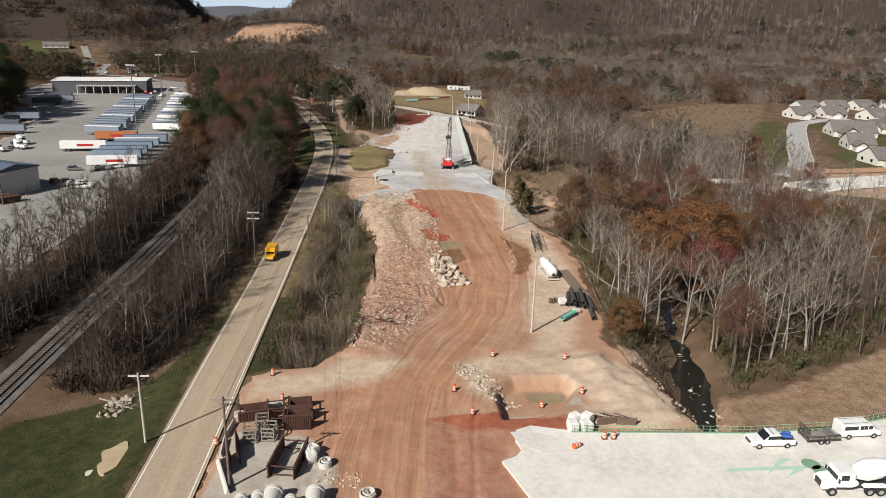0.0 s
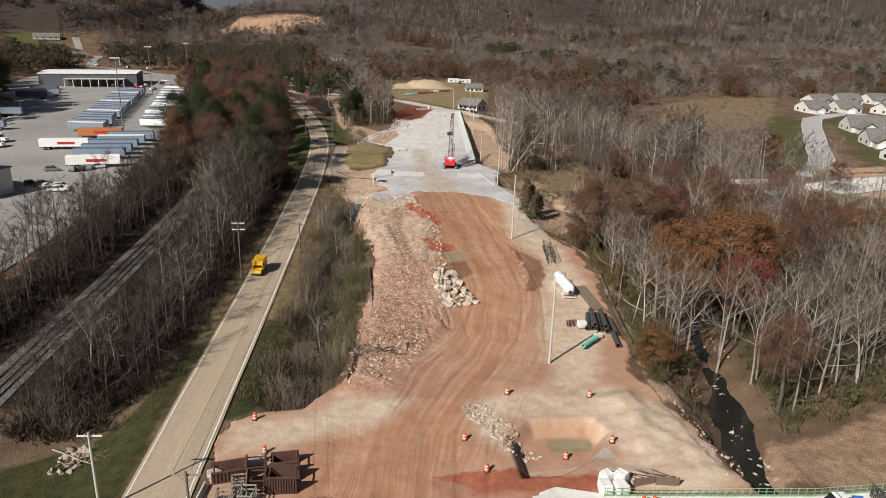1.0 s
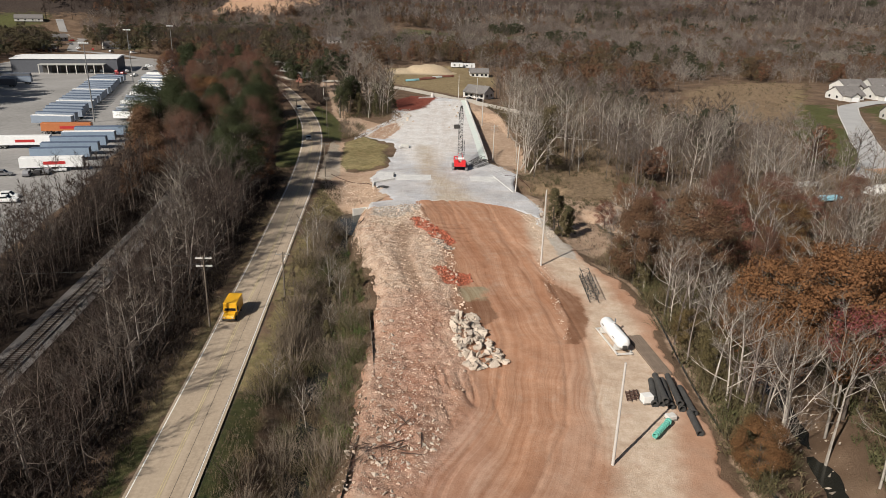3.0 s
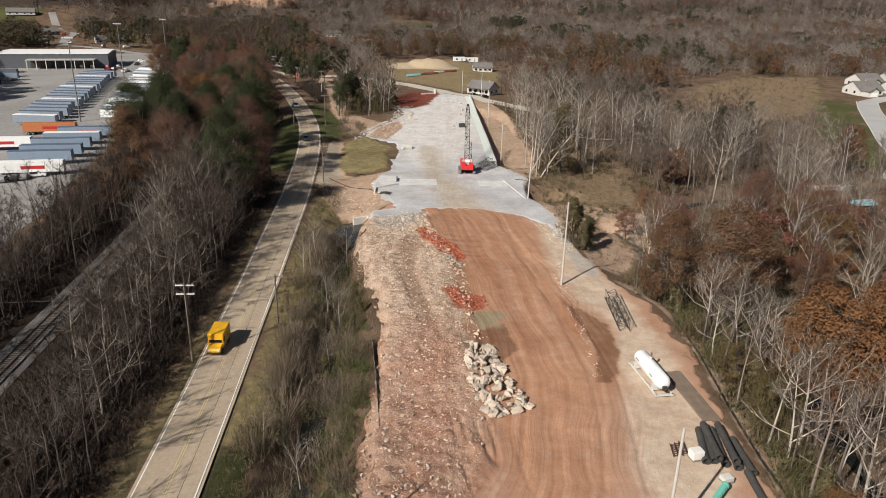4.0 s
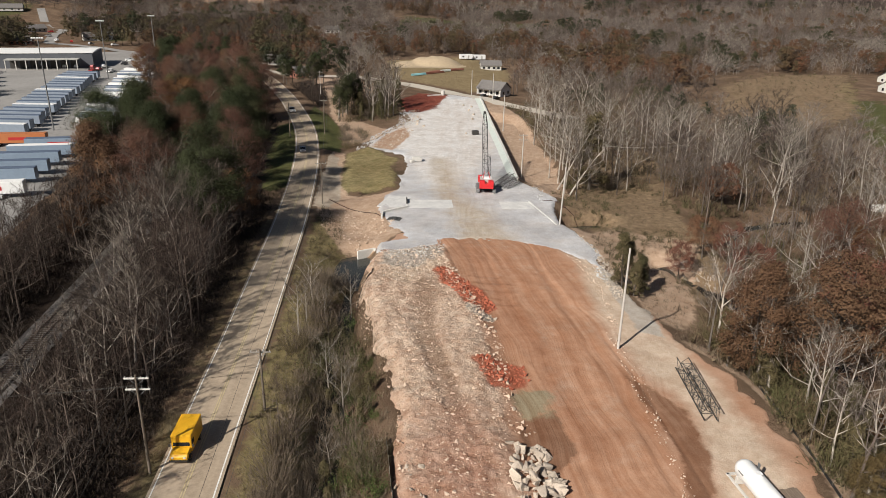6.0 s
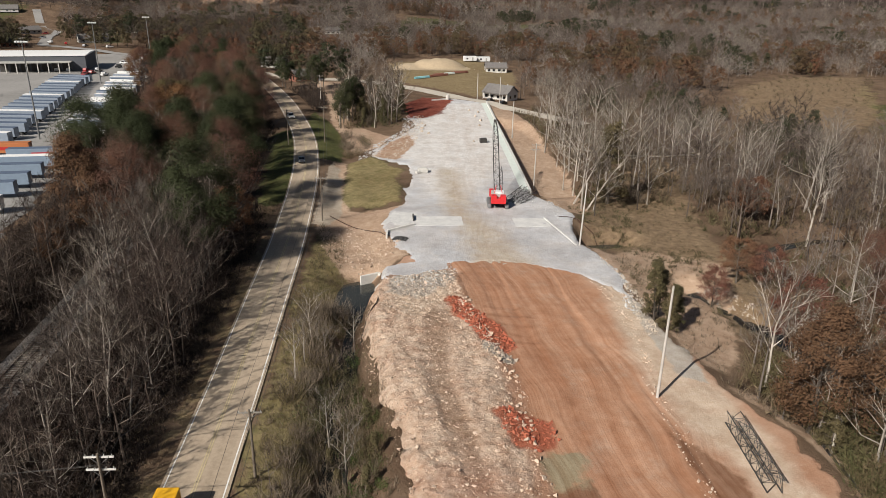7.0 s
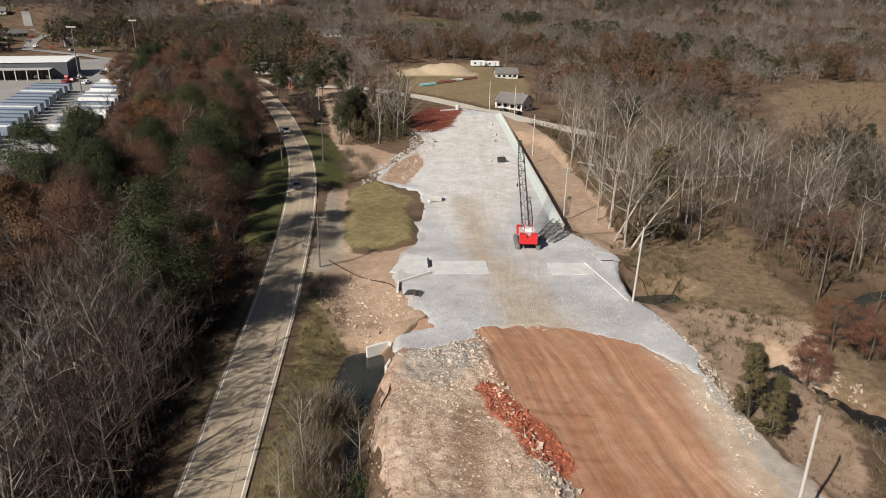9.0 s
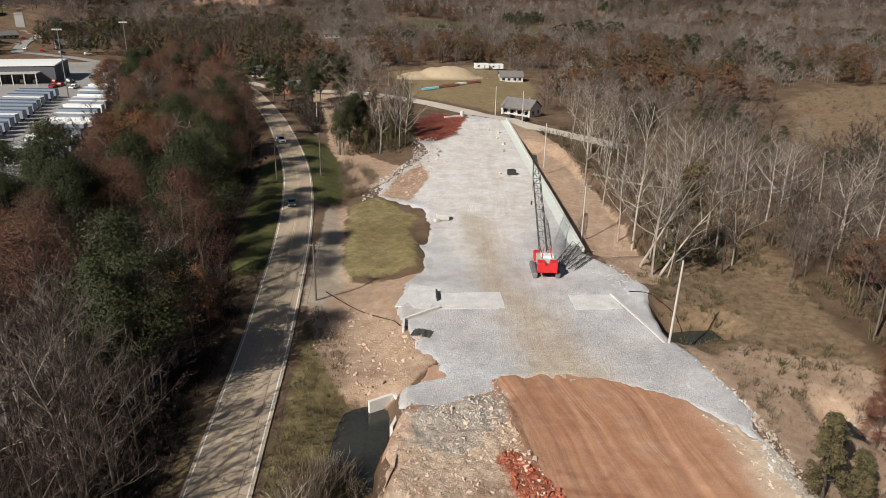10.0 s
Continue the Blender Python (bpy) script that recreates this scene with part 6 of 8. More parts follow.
def tank():
    top = thing("storage_tank", pose(31.8, 141.5, ground_z(31.8, 141.5) + 0.1, 0, 0, 95.5), "white cylindrical steel tank lying on a pale skid", "tank")
    r = 1.05
    prof = [(-4.1, 0.3), (-4.0, 0.7), (-3.7, 0.93), (-3.35, r), (3.35, r), (3.7, 0.93), (4.0, 0.7), (4.1, 0.3)]
    bm = bmesh.new()
    n = 28
    rings = [[bm.verts.new((x, rr * math.cos(2 * math.pi * i / n), r + 0.45 + rr * math.sin(2 * math.pi * i / n))) for i in range(n)] for x, rr in prof]
    for p, q in zip(rings[:-1], rings[1:]):
        for i in range(n):
            bm.faces.new((p[i], p[(i + 1) % n], q[(i + 1) % n], q[i]))
    bm.faces.new(rings[0][::-1])
    bm.faces.new(rings[-1])
    for f in bm.faces:
        f.smooth = True
    part("shell", bm, "white_paint", top)
    for x in (-2.8, 2.8):
        part("saddle", box(0.3, 2.3, 0.9, (x, 0, 0.1)), "concrete_pale", top)
    for y in (-1.15, 1.15):
        part("skid_beam", box(8.8, 0.22, 0.22, (0, y, 0)), "concrete_pale", top)
    for x in (-4.3, 4.3):
        part("skid_crossbeam", box(0.25, 2.6, 0.22, (x, 0, 0.0)), "concrete_pale", top)
    part("manhole", rod((1.0, 0, 2 * r + 0.42), (1.0, 0, 2 * r + 0.62), 0.35, sides=14), "white_paint", top)
    part("valve_box", box(0.35, 0.6, 0.5, (-4.3, 0.1, 0.9), 0.04), "dark_steel", top)
    for x in (-1.9, 2.4):
        part("writing_bars", box(0.9, 0.03, 0.14, (x, 1.03, 1.65)), "grey_steel", top)
    part("ladder", box(0.4, 0.06, 2.2, (2.7, -1.12, 0.3)), "grey_steel", top)


tank()


def mats():
    for k, (dx, ln) in enumerate(((-0.4, 11.4), (0.75, 11.8))):
        top = thing("timber_mat", pose(35.6 + dx, 137.3, ground_z(35.5, 137) + 0.05, 0, 0, 4 - 0.6 * k), "weathered dark grey-brown crane mat of bolted beams", "mat", "crane mats")
        for j in range(4):
            part("beam", box(0.27, ln, 0.3 + 0.02 * (j % 2), (-0.42 + 0.28 * j, 0.05 * (j % 3), 0), 0.02), "mat_wood", top)


flat("mat_wood", (0.22, 0.165, 0.125), 0.9, var=0.7)
mats()


def culvert_pipe(a, b, r, label, mat, group="stacked pipes"):
    mid = (Vector(a) + Vector(b)) / 2
    top = thing("drain_pipe", Matrix.Translation(mid), label, "pipe", group)
    a, b = Vector(a) - mid, Vector(b) - mid
    part("barrel", pipe(a, b, r, 0.06, 16), mat, top)
    d = (b - a).normalized()
    for k in range(9):
        c = a + (b - a) * (k + 0.5) / 9
        part("rib", pipe(c - d * 0.10, c + d * 0.10, r + 0.035, 0.04, 16), mat, top)
    part("bell", pipe(b - d * 0.35, b, r + 0.09, 0.05, 16), mat, top)


pz = ground_z(34, 122)
for k, (x0, y0, x1, y1, up) in enumerate(((33.6, 129.6, 32.0, 123.4, 0), (34.4, 129.8, 33.0, 123.5, 0), (35.2, 129.6, 34.0, 122.8, 0), (36.2, 129.0, 35.2, 122.2, 0), (36.9, 127.6, 36.4, 121.2, 0), (34.0, 129.5, 33.2, 122.9, 0.85), (35.7, 129.3, 34.8, 122.2, 0.85), (35.9, 121.6, 35.4, 116.8, 0))):
    culvert_pipe((x0, y0, pz + 0.45 + up), (x1, y1, pz + 0.45 + up), 0.39, "black corrugated plastic drain pipe in a stack", "black_plastic")
culvert_pipe((29.3, 115.9, pz + 0.85), (32.2, 119.0, pz + 0.85), 0.33, "sea-green plastic pipe length lying on bare earth", "teal", "loose pipes")


def crate(x, y, sx, sy, sz, turn, mat="sack_white", label="white plastic-wrapped crate on bare earth", z=None):
    top = thing("crate", pose(x, y, site_ground(x, y) if z is None else z, 0, 0, turn), label, "crate")
    part("pallet", box(sx, sy, 0.14, (0, 0, 0)), "grey_timber", top)
    part("wrapped_load", box(sx * 0.96, sy * 0.96, sz, (0, 0, 0.14), 0.07), mat, top)


crate(31.2, 124.4, 1.5, 1.2, 1.0, 10, z=pz + 0.2)
crate(33.0, 120.4, 1.3, 1.0, 0.5, 15, "concrete_pale", "pale wrapped pallet load beside the pipes", z=pz + 0.2)
for k, (x, y) in enumerate(((29.2, 125.8), (29.8, 126.0), (30.4, 126.2))):
    top = thing("pipe_rack", pose(x, y, pz + 0.25, 0, 0, 80), "dark rusty steel rack lying on the gravel", "rack", "steel racks")
    for y2 in (-0.25, 0.25):
        part("rail", box(2.4, 0.08, 0.12, (0, y2, 0)), "rust_steel", top)
    for j in range(6):
        part("rung", box(0.06, 0.5, 0.08, (-1.0 + 0.4 * j, 0, 0.02)), "rust_steel", top)


# boulders heaped along the edge of the rubble bank
heap = tagged(new("boulder_pile"), "pile of pale angular limestone boulders", "boulder pile")
shapes = []
for s in range(12):
    me = bpy.data.meshes.new("boulder")
    b = stone(300 + s, 1.0)
    b.to_mesh(me)
    b.free()
    me.materials.append(M["rock"])
    shapes.append(me)
rs = random.Random(11)
HEAP = [(7.2, 151.0), (11.0, 151.4), (11.8, 147), (12.6, 141), (15.0, 135.5), (12.2, 133.6), (8.4, 132.8), (7.0, 140)]
n = 0
while n < 210:
    x, y = rs.uniform(6.5, 15.5), rs.uniform(132, 152)
    d = float(inside(np.array([x]), np.array([y]), HEAP)[0])
    if d < 0:
        continue
    o = new("boulder", shapes[rs.randrange(12)])
    s = rs.uniform(0.35, 0.8) if n > 70 else rs.uniform(0.7, 1.2)
    o.matrix_basis = pose(x, y, site_ground(x, y) + 0.12 * s + 0.30 * min(d, 2.5) * rs.random(), rs.uniform(0, 360), rs.uniform(-30, 30), rs.uniform(0, 360)) @ Matrix.Diagonal((s * 0.8, s * 0.8, s * 0.72, 1))
    o.parent = heap
    n += 1
bank = tagged(new("rock_slope"), "slope of loose pale rocks beside the excavation", "rock slope")
RIP = [(8.6, 99), (11.2, 100), (13.5, 96), (15.5, 92.5), (18, 89.5), (13.0, 88.0), (11.5, 92), (9.0, 96)]
n = 0
while n < 300:
    x, y = rs.uniform(8, 18), rs.uniform(87, 100)
    if float(inside(np.array([x]), np.array([y]), RIP)[0]) < 0:
        continue
    o = new("rock", shapes[rs.randrange(12)])
    s = rs.uniform(0.12, 0.36)
    o.matrix_basis = pose(x, y, site_ground(x, y) + 0.1 * s, rs.uniform(0, 360), rs.uniform(-30, 30), rs.uniform(0, 360)) @ Matrix.Diagonal((s, s, s * 0.8, 1))
    o.parent = bank
    n += 1


def loose_rocks(name, poly, count, lo, hi, label, seed, mat="rock", zf=site_ground):
    """Loose stones strewn over ground, joined."""
    r = random.Random(seed)
    bases = []
    for s in range(12):
        b = stone(300 + s, 1.0, bevel=False, pts=9)
        bmesh.ops.triangulate(b, faces=b.faces[:])
        b.verts.index_update()
        bases.append((np.array([tuple(p.co) for p in b.verts]), np.array([[p.index for p in f.verts] for f in b.faces])))
        b.free()
    xs, ys = [p[0] for p in poly], [p[1] for p in poly]
    pts = []
    while len(pts) < count:
        c = np.column_stack([np.array([r.uniform(min(xs), max(xs)) for _ in range(count)]), np.array([r.uniform(min(ys), max(ys)) for _ in range(count)])])
        pts += list(c[inside(c[:, 0], c[:, 1], poly) > 0])
    pts = np.array(pts[:count])
    z = land(pts[:, 0], pts[:, 1]) + (worked(pts[:, 0], pts[:, 1]) if zf is site_ground else 0) + 0.05
    vs, fs, k = [], [], 0
    for (x, y), h in zip(pts, z):
        v, f = bases[r.randrange(12)]
        s = lo + (hi - lo) * r.random() ** 3.5
        rot = np.array(Euler((r.uniform(0, 6), r.uniform(0, 6), r.uniform(0, 6))).to_matrix())
        vs.append((v @ rot.T) * s * np.array([1, 1, 0.8]) + np.array([x, y, h + 0.1 * s]))
        fs.append(f + k)
        k += len(v)
    ob = mesh_object(name, np.concatenate(vs), np.concatenate(fs), M[mat], smooth_shade=False)
    return tagged(ob, label, "rocks", kind="stuff")


M["rock_tan"] = surface("tan_rock", (0.40, 0.275, 0.20), (0.56, 0.44, 0.345), 0.5, 5, 0.95, bump=0.5)
M["clod_tan"] = surface("tan_clods", (0.40, 0.275, 0.195), (0.52, 0.39, 0.295), 0.5, 5, 0.95, bump=0.4)
M["clod_red"] = surface("red_clods", (0.30, 0.075, 0.04), (0.38, 0.12, 0.07), 0.5, 5, 0.95, bump=0.5)
loose_rocks("loose_rocks", RUBBLE, 2200, 0.06, 0.36, "tan broken rock strewn over the spoil bank", 31, "rock_tan")
loose_rocks("earth_clods", RUBBLE, 5200, 0.05, 0.20, "small tan clods crumbled over the spoil bank", 30, "clod_tan")
loose_rocks("earth_clods", [(3.2, 212), (5.2, 206), (8.6, 190), (10.2, 174), (9.6, 158), (11.2, 153), (8.2, 153), (7.6, 172), (6.2, 188), (3.2, 203), (1.4, 211)], 620, 0.06, 0.5, "tan clods tumbled along the edge of the spoil bank", 62, "rock_tan")
loose_rocks("loose_rocks", [(-9, 106), (-5, 135), (-4, 150), (-2, 150), (1, 125), (-2, 106)], 300, 0.1, 0.5, "pale broken rock along the edge of the spoil bank", 32)
loose_rocks("earth_clods", [(1.8, 202.6), (3.4, 204), (6.4, 200.6), (8.6, 196), (10.0, 191.6), (11.0, 187), (8.6, 184.6), (5.6, 189.2), (4.2, 194.4), (2.4, 198.4)], 620, 0.08, 0.5, "dark red clay clods", 33, "clod_red")
loose_rocks("earth_clods", [(5.4, 170.2), (7.6, 171.4), (9.2, 169.6), (12.2, 168.2), (12.2, 163.8), (9.6, 162.6), (7.4, 163.0), (5.6, 166.2)], 300, 0.08, 0.45, "dark red clay clods", 34, "clod_red")
loose_rocks("loose_rocks", [(-14, 303), (-7, 301), (1, 325), (3, 350), (5, 372), (1, 372), (-5, 340), (-12, 320)], 700, 0.12, 0.55, "pale riprap along the gravel edge", 35, "rock", None)
loose_rocks("loose_rocks", [(29, 222), (33.5, 221), (35, 206), (33, 190), (31, 190), (32, 206), (30, 216)], 760, 0.1, 0.46, "pale riprap at the toe of the gravel bed", 36)
loose_rocks("earth_clods", [(5.6, 188.6), (8.4, 187.2), (10.4, 183.2), (8.8, 181.6), (5.8, 185)], 130, 0.08, 0.42, "pale grey clods beside the red clay", 63)
loose_rocks("creek_stones", [(45.2, 84), (47.2, 84), (49.4, 98), (51.4, 110), (53.2, 118), (51.2, 118), (48.6, 108), (46, 98)], 90, 0.35, 0.85, "pale flat slabs breaking the creek water", 64)
loose_rocks("earth_clods", [(26, 178), (28.6, 178), (27.6, 166), (26.4, 154), (25.4, 142), (24.2, 142), (25.0, 156), (25.6, 168)], 240, 0.05, 0.3, "tan clods along the edge of the haul road", 69, "rock_tan")
loose_rocks("earth_clods", [(27.6, 212), (30.4, 206), (30.4, 196), (29.4, 186), (28.4, 178), (27.2, 178), (28.6, 192), (28.8, 202)], 260, 0.05, 0.3, "tan clods along the edge of the haul road", 70, "rock_tan")
loose_rocks("loose_rocks", [(38, 104), (42, 97), (41, 82), (37, 82), (38, 95)], 160, 0.05, 0.3, "tan rocks on the creek bank", 37, "rock_tan")
loose_rocks("loose_rocks", [(-9, 200), (-4, 217), (4, 217), (3, 206), (-4, 196)], 420, 0.06, 0.32, "grey-white broken stone below the gravel", 38)
loose_rocks("loose_rocks", [(-22, 232), (-12, 219), (-8, 222), (-5, 232), (-9, 240), (-18, 246)], 420, 0.1, 0.45, "tan rocks on the bare roadside slope", 39, "rock_tan", None)


M["rock_grey"] = surface("grey_crushed_rock", (0.30, 0.30, 0.31), (0.50, 0.495, 0.49), 0.6, 5, 0.95, bump=0.5)
loose_rocks("loose_rocks", [(30, 232), (33, 222), (34.6, 214), (33.6, 203), (31.6, 196), (30.4, 200), (31.8, 208), (30, 216), (27, 220), (28, 230)], 700, 0.06, 0.34, "grey crushed rock tumbled down the edge of the bed", 65, "rock_grey")
loose_rocks("loose_rocks", [(-9, 213), (-8.6, 218), (-2, 221.5), (4, 221), (5, 215), (1, 208), (-6, 209)], 800, 0.05, 0.26, "grey broken stone below the gravel bed", 66, "rock_grey")
loose_rocks("loose_rocks", [(26, 262), (31.5, 258), (33.5, 250), (31, 244), (28.5, 248), (25, 256)], 420, 0.05, 0.26, "grey crushed rock at the rim of the bed", 67, "rock_grey", None)
loose_rocks("loose_rocks", [(-2, 372), (3, 368), (4, 345), (-4, 336), (-13, 308), (-15, 300), (-18, 304), (-12, 326), (-4, 346), (-4, 366)], 500, 0.12, 0.6, "white riprap spilled beside the gravel bed", 68, "rock_grey", None)
M["slab_dusty"] = surface("dusty_concrete", (0.45, 0.44, 0.43), (0.60, 0.585, 0.56), 0.5, 3, 0.95, bump=0.5)
# concrete works over the creek
def wall_run(name, pts, top_z, bottom, thick, mat, label, cat="retaining wall", cap=0.0):
    """A wall along a row of places."""
    top = tagged(new(name), label, cat, kind="structure")
    for (ax, ay), (bx, by) in zip(pts[:-1], pts[1:]):
        ln, an = math.hypot(bx - ax, by - ay), math.degrees(math.atan2(by - ay, bx - ax))
        m = pose((ax + bx) / 2, (ay + by) / 2, 0, 0, 0, an)
        part("wall_panel", moved(box(ln, thick, top_z - bottom, (0, 0, bottom), 0.02), m), mat, top)
        if cap:
            part("coping", moved(box(ln + 0.05, thick + cap, 0.15, (0, 0, top_z), 0.02), m), "concrete_pale", top)
    return top


wall_run("wing_wall", [(-2.3, 241.6), (-8.0, 237.4), (-8.2, 234.0)], -1.2, -6, 0.35, "concrete", "pale concrete wing wall beside the gravel bed")
wall_run("head_wall", [(26.6, 246.0), (27.6, 240.4), (29.0, 233.0), (29.6, 229.0)], -1.5, -6.5, 0.3, "slab_dusty", "pale concrete head wall above the creek")
wall_run("wing_wall", [(27.0, 246.5), (29.8, 244.6), (29.6, 240.6)], -1.9, -6.5, 0.3, "wall_grey", "grey concrete wing wall above the creek")
wall_run("wing_wall", [(-12.8, 218.2), (-9.5, 220.0), (-8.5, 217.0), (-9.9, 212.6)], -3.4, -6.5, 0.4, "concrete", "white concrete culvert end with splayed wings")
sl = tagged(new("culvert_roof"), "pale concrete box culvert roof crossing under the gravel", "culvert", kind="structure")
part("roof_slab", box(11.2, 6.2, 0.5, (2.6, 244.4, site_z(244) - 0.40), 0.04), "slab_dusty", sl)
part("roof_slab", box(5.6, 9.0, 0.5, (-5.4, 246.2, site_z(244) - 0.42), 0.04, (0, 0, -18)), "slab_dusty", sl)
part("roof_slab", box(7.6, 5.6, 0.5, (23.2, 243.2, site_z(244) - 0.40), 0.04), "slab_dusty", sl)
part("kerb_block", box(0.3, 3.4, 0.7, (-2.5, 246.0, site_z(244)), 0.03), "dark_steel", sl)
wall_run("retaining_wall", [(27.2, 266.8), (28.6, 300), (30.2, 345), (31.5, 375), (32.6, 403)], -1.6, -6.0, 0.5, "concrete", "long pale retaining wall along the edge of the gravel bed", cap=0.15)
ln = [(26.2, 268), (27.6, 300), (29.2, 345), (30.5, 375), (31.4, 402)]
ribbon("filter_fabric", ln, -1.3, 0.9, lambda x, y: land(x, y) + 0.42, M["fabric_pale"], "pale green-grey filter fabric along the wall", category="fabric")


def parapet():
    bars = tagged(new("temporary_fence"), "green-coated steel edge railing along the bridge deck", "railing")
    edge = [(22.5, 79.0), (46, 78.35), (58, 79.3), (68, 82.0), (90, 87.8)]
    for (ax, ay), (bx, by) in zip(edge[:-1], edge[1:]):
        ln, an = math.hypot(bx - ax, by - ay), math.atan2(by - ay, bx - ax)
        part("form_board", moved(box(ln, 0.25, 0.35, (0, 0, -0.05)), pose((ax + bx) / 2, (ay + by) / 2 + 0.15, -0.75, 0, 0, math.degrees(an))), "green_coat", bars)
        for zz in (0.1, 0.55):
            part("rail", rod((ax, ay, zz), (bx, by, zz), 0.035, sides=6), "green_coat", bars)
        k = int(ln / 0.9)
        for i in range(k):
            x, y = ax + (bx - ax) * i / k, ay + (by - ay) * i / k
            part("post", rod((x, y, -0.7), (x, y, 0.62), 0.04, sides=5), "green_coat", bars)


parapet()
deck_z = -0.55


def slab(name, poly, top_z, thick, mat, label, cat):
    bm = bmesh.new()
    f = bm.faces.new([bm.verts.new((x, y, top_z)) for x, y in poly])
    if f.normal.z < 0:
        f.normal_flip()
    ext = bmesh.ops.extrude_face_region(bm, geom=[f])
    bmesh.ops.translate(bm, verts=[v for v in ext["geom"] if isinstance(v, bmesh.types.BMVert)], vec=(0, 0, -thick))
    bmesh.ops.recalc_face_normals(bm, faces=bm.faces[:])
    ob = part(name, bm, mat, None)
    return tagged(ob, label, cat, kind="structure")


slab("bridge_deck", DECK, deck_z, 1.1, "deck", "bright white concrete bridge deck", "bridge deck")
slab("curing_patch", [(14.5, 79.2), (16.5, 79.6), (22.5, 77.2), (22.5, 74.6), (18, 74.4), (15.2, 76.5)], deck_z + 0.02, 0.05, "concrete", "grey concrete patch on the deck", "concrete patch")
for k, (x0, y0, x1, y1, w) in enumerate(((39, 70.6, 50, 71.0, 0.7), (44, 70.2, 48.5, 72.6, 0.9), (45.5, 69.0, 49, 70.4, 0.6))):
    d = slab("green_stain", [(x0, y0 - w / 2), (x1 - 1, y1 - w / 2), (x1, y1), (x1 - 1.2, y1 + w / 2), (x0 + 0.8, y0 + w / 2)], deck_z + 0.012 + 0.006 * k, 0.01, "stain_green", "pale green curing compound stain on the deck", "stain")
for k, (x, y) in enumerate(((50.4, 71.6), (51.0, 70.2))):
    top = part("spray_mat", rod((x, y, deck_z), (x, y, deck_z + 0.06), 1.1, sides=20), "green_coat", None)
    tagged(top, "dark green round mat lying on the deck", "mat", "deck mats")


def barrel(x, y, z=None):
    z = site_ground(x, y) if z is None else z
    top = thing("traffic_barrel", pose(x, y, z) @ Matrix.Diagonal((0.8, 0.8, 0.85, 1)), "orange and white striped traffic barrel on bare ground", "traffic barrel", "traffic barrels")
    part("base", box(0.85, 0.85, 0.08, (0, 0, 0), 0.03), "black_rubber", top)
    for k, mt in enumerate(("cone_orange", "white_stripe", "cone_orange", "white_stripe", "cone_orange")):
        part("band", rod((0, 0, 0.08 + 0.22 * k), (0, 0, 0.30 + 0.22 * k), 0.36 - 0.022 * k, 0.345 - 0.022 * k, 14), mt, top)
    part("handle", box(0.3, 0.06, 0.12, (0, 0, 1.18), 0.02), "cone_orange", top)


for x, y in ((-18.7, 96.1), (15.1, 102.3), (26.6, 101.3), (8.1, 91.1), (20.7, 89.4), (26.6, 90.1), (-22.6, 77.9), (-16.1, 88.6), (10.1, 84.5)):
    barrel(x, y)
barrel(26.4, 77.6, deck_z)
barrel(27.6, 77.6, deck_z)
top = thing("traffic_barrel", pose(22.3, 75.6, deck_z + 0.35, 0, 90, 30), "orange and white traffic barrel tipped over on the deck", "traffic barrel", "traffic barrels")
for k, mt in enumerate(("cone_orange", "white_stripe", "cone_orange", "white_stripe", "cone_orange")):
    part("band", rod((0, 0, -0.5 + 0.22 * k), (0, 0, -0.28 + 0.22 * k), 0.36 - 0.022 * k, 0.345 - 0.022 * k, 14), mt, top)


def bulk_bag(x, y, s, z, turn):
    top = thing("bulk_bag", pose(x, y, z, 0, 0, turn), "white woven bulk bag filled to bulging", "bulk bag", "bulk bags")
    bm = box(s, s, s * 1.1, (0, 0, 0))
    bmesh.ops.subdivide_edges(bm, edges=bm.edges[:], cuts=3, use_grid_fill=True)
    for v in bm.verts:
        k = noise.noise(v.co * 1.5 + Vector((x, y, 0))) * 0.14
        r = 1 + 0.16 * math.sin(max(0, v.co.z) / (s * 1.1) * math.pi) + k
        v.co.x *= r
        v.co.y *= r
        v.co.z += (0.08 * noise.noise(v.co * 2) if v.co.z > s else 0)
    bmesh.ops.smooth_vert(bm, verts=bm.verts[:], factor=0.5, use_axis_x=True, use_axis_y=True, use_axis_z=False)
    part("bag", bm, "sack_white", top)
    for dx in (-0.3, 0.3):
        part("strap", box(0.08, s * 0.9, 0.05, (dx * s, 0, s * 1.12)), "sack_white", top)


for k, (x, y, s) in enumerate(((22.9, 80.2, 1.35), (24.6, 80.0, 1.4), (23.6, 82.0, 1.3), (25.2, 81.8, 1.35))):
    bulk_bag(x, y, s, site_ground(x, y) - 0.1, 15 * k)
for k, (x, y, s) in enumerate(((-11.1, 75.0, 1.2), (-10.4, 73.9, 1.2), (-10.3, 75.3, 1.1))):
    bulk_bag(x, y, s, site_ground(x, y), 25 * k)


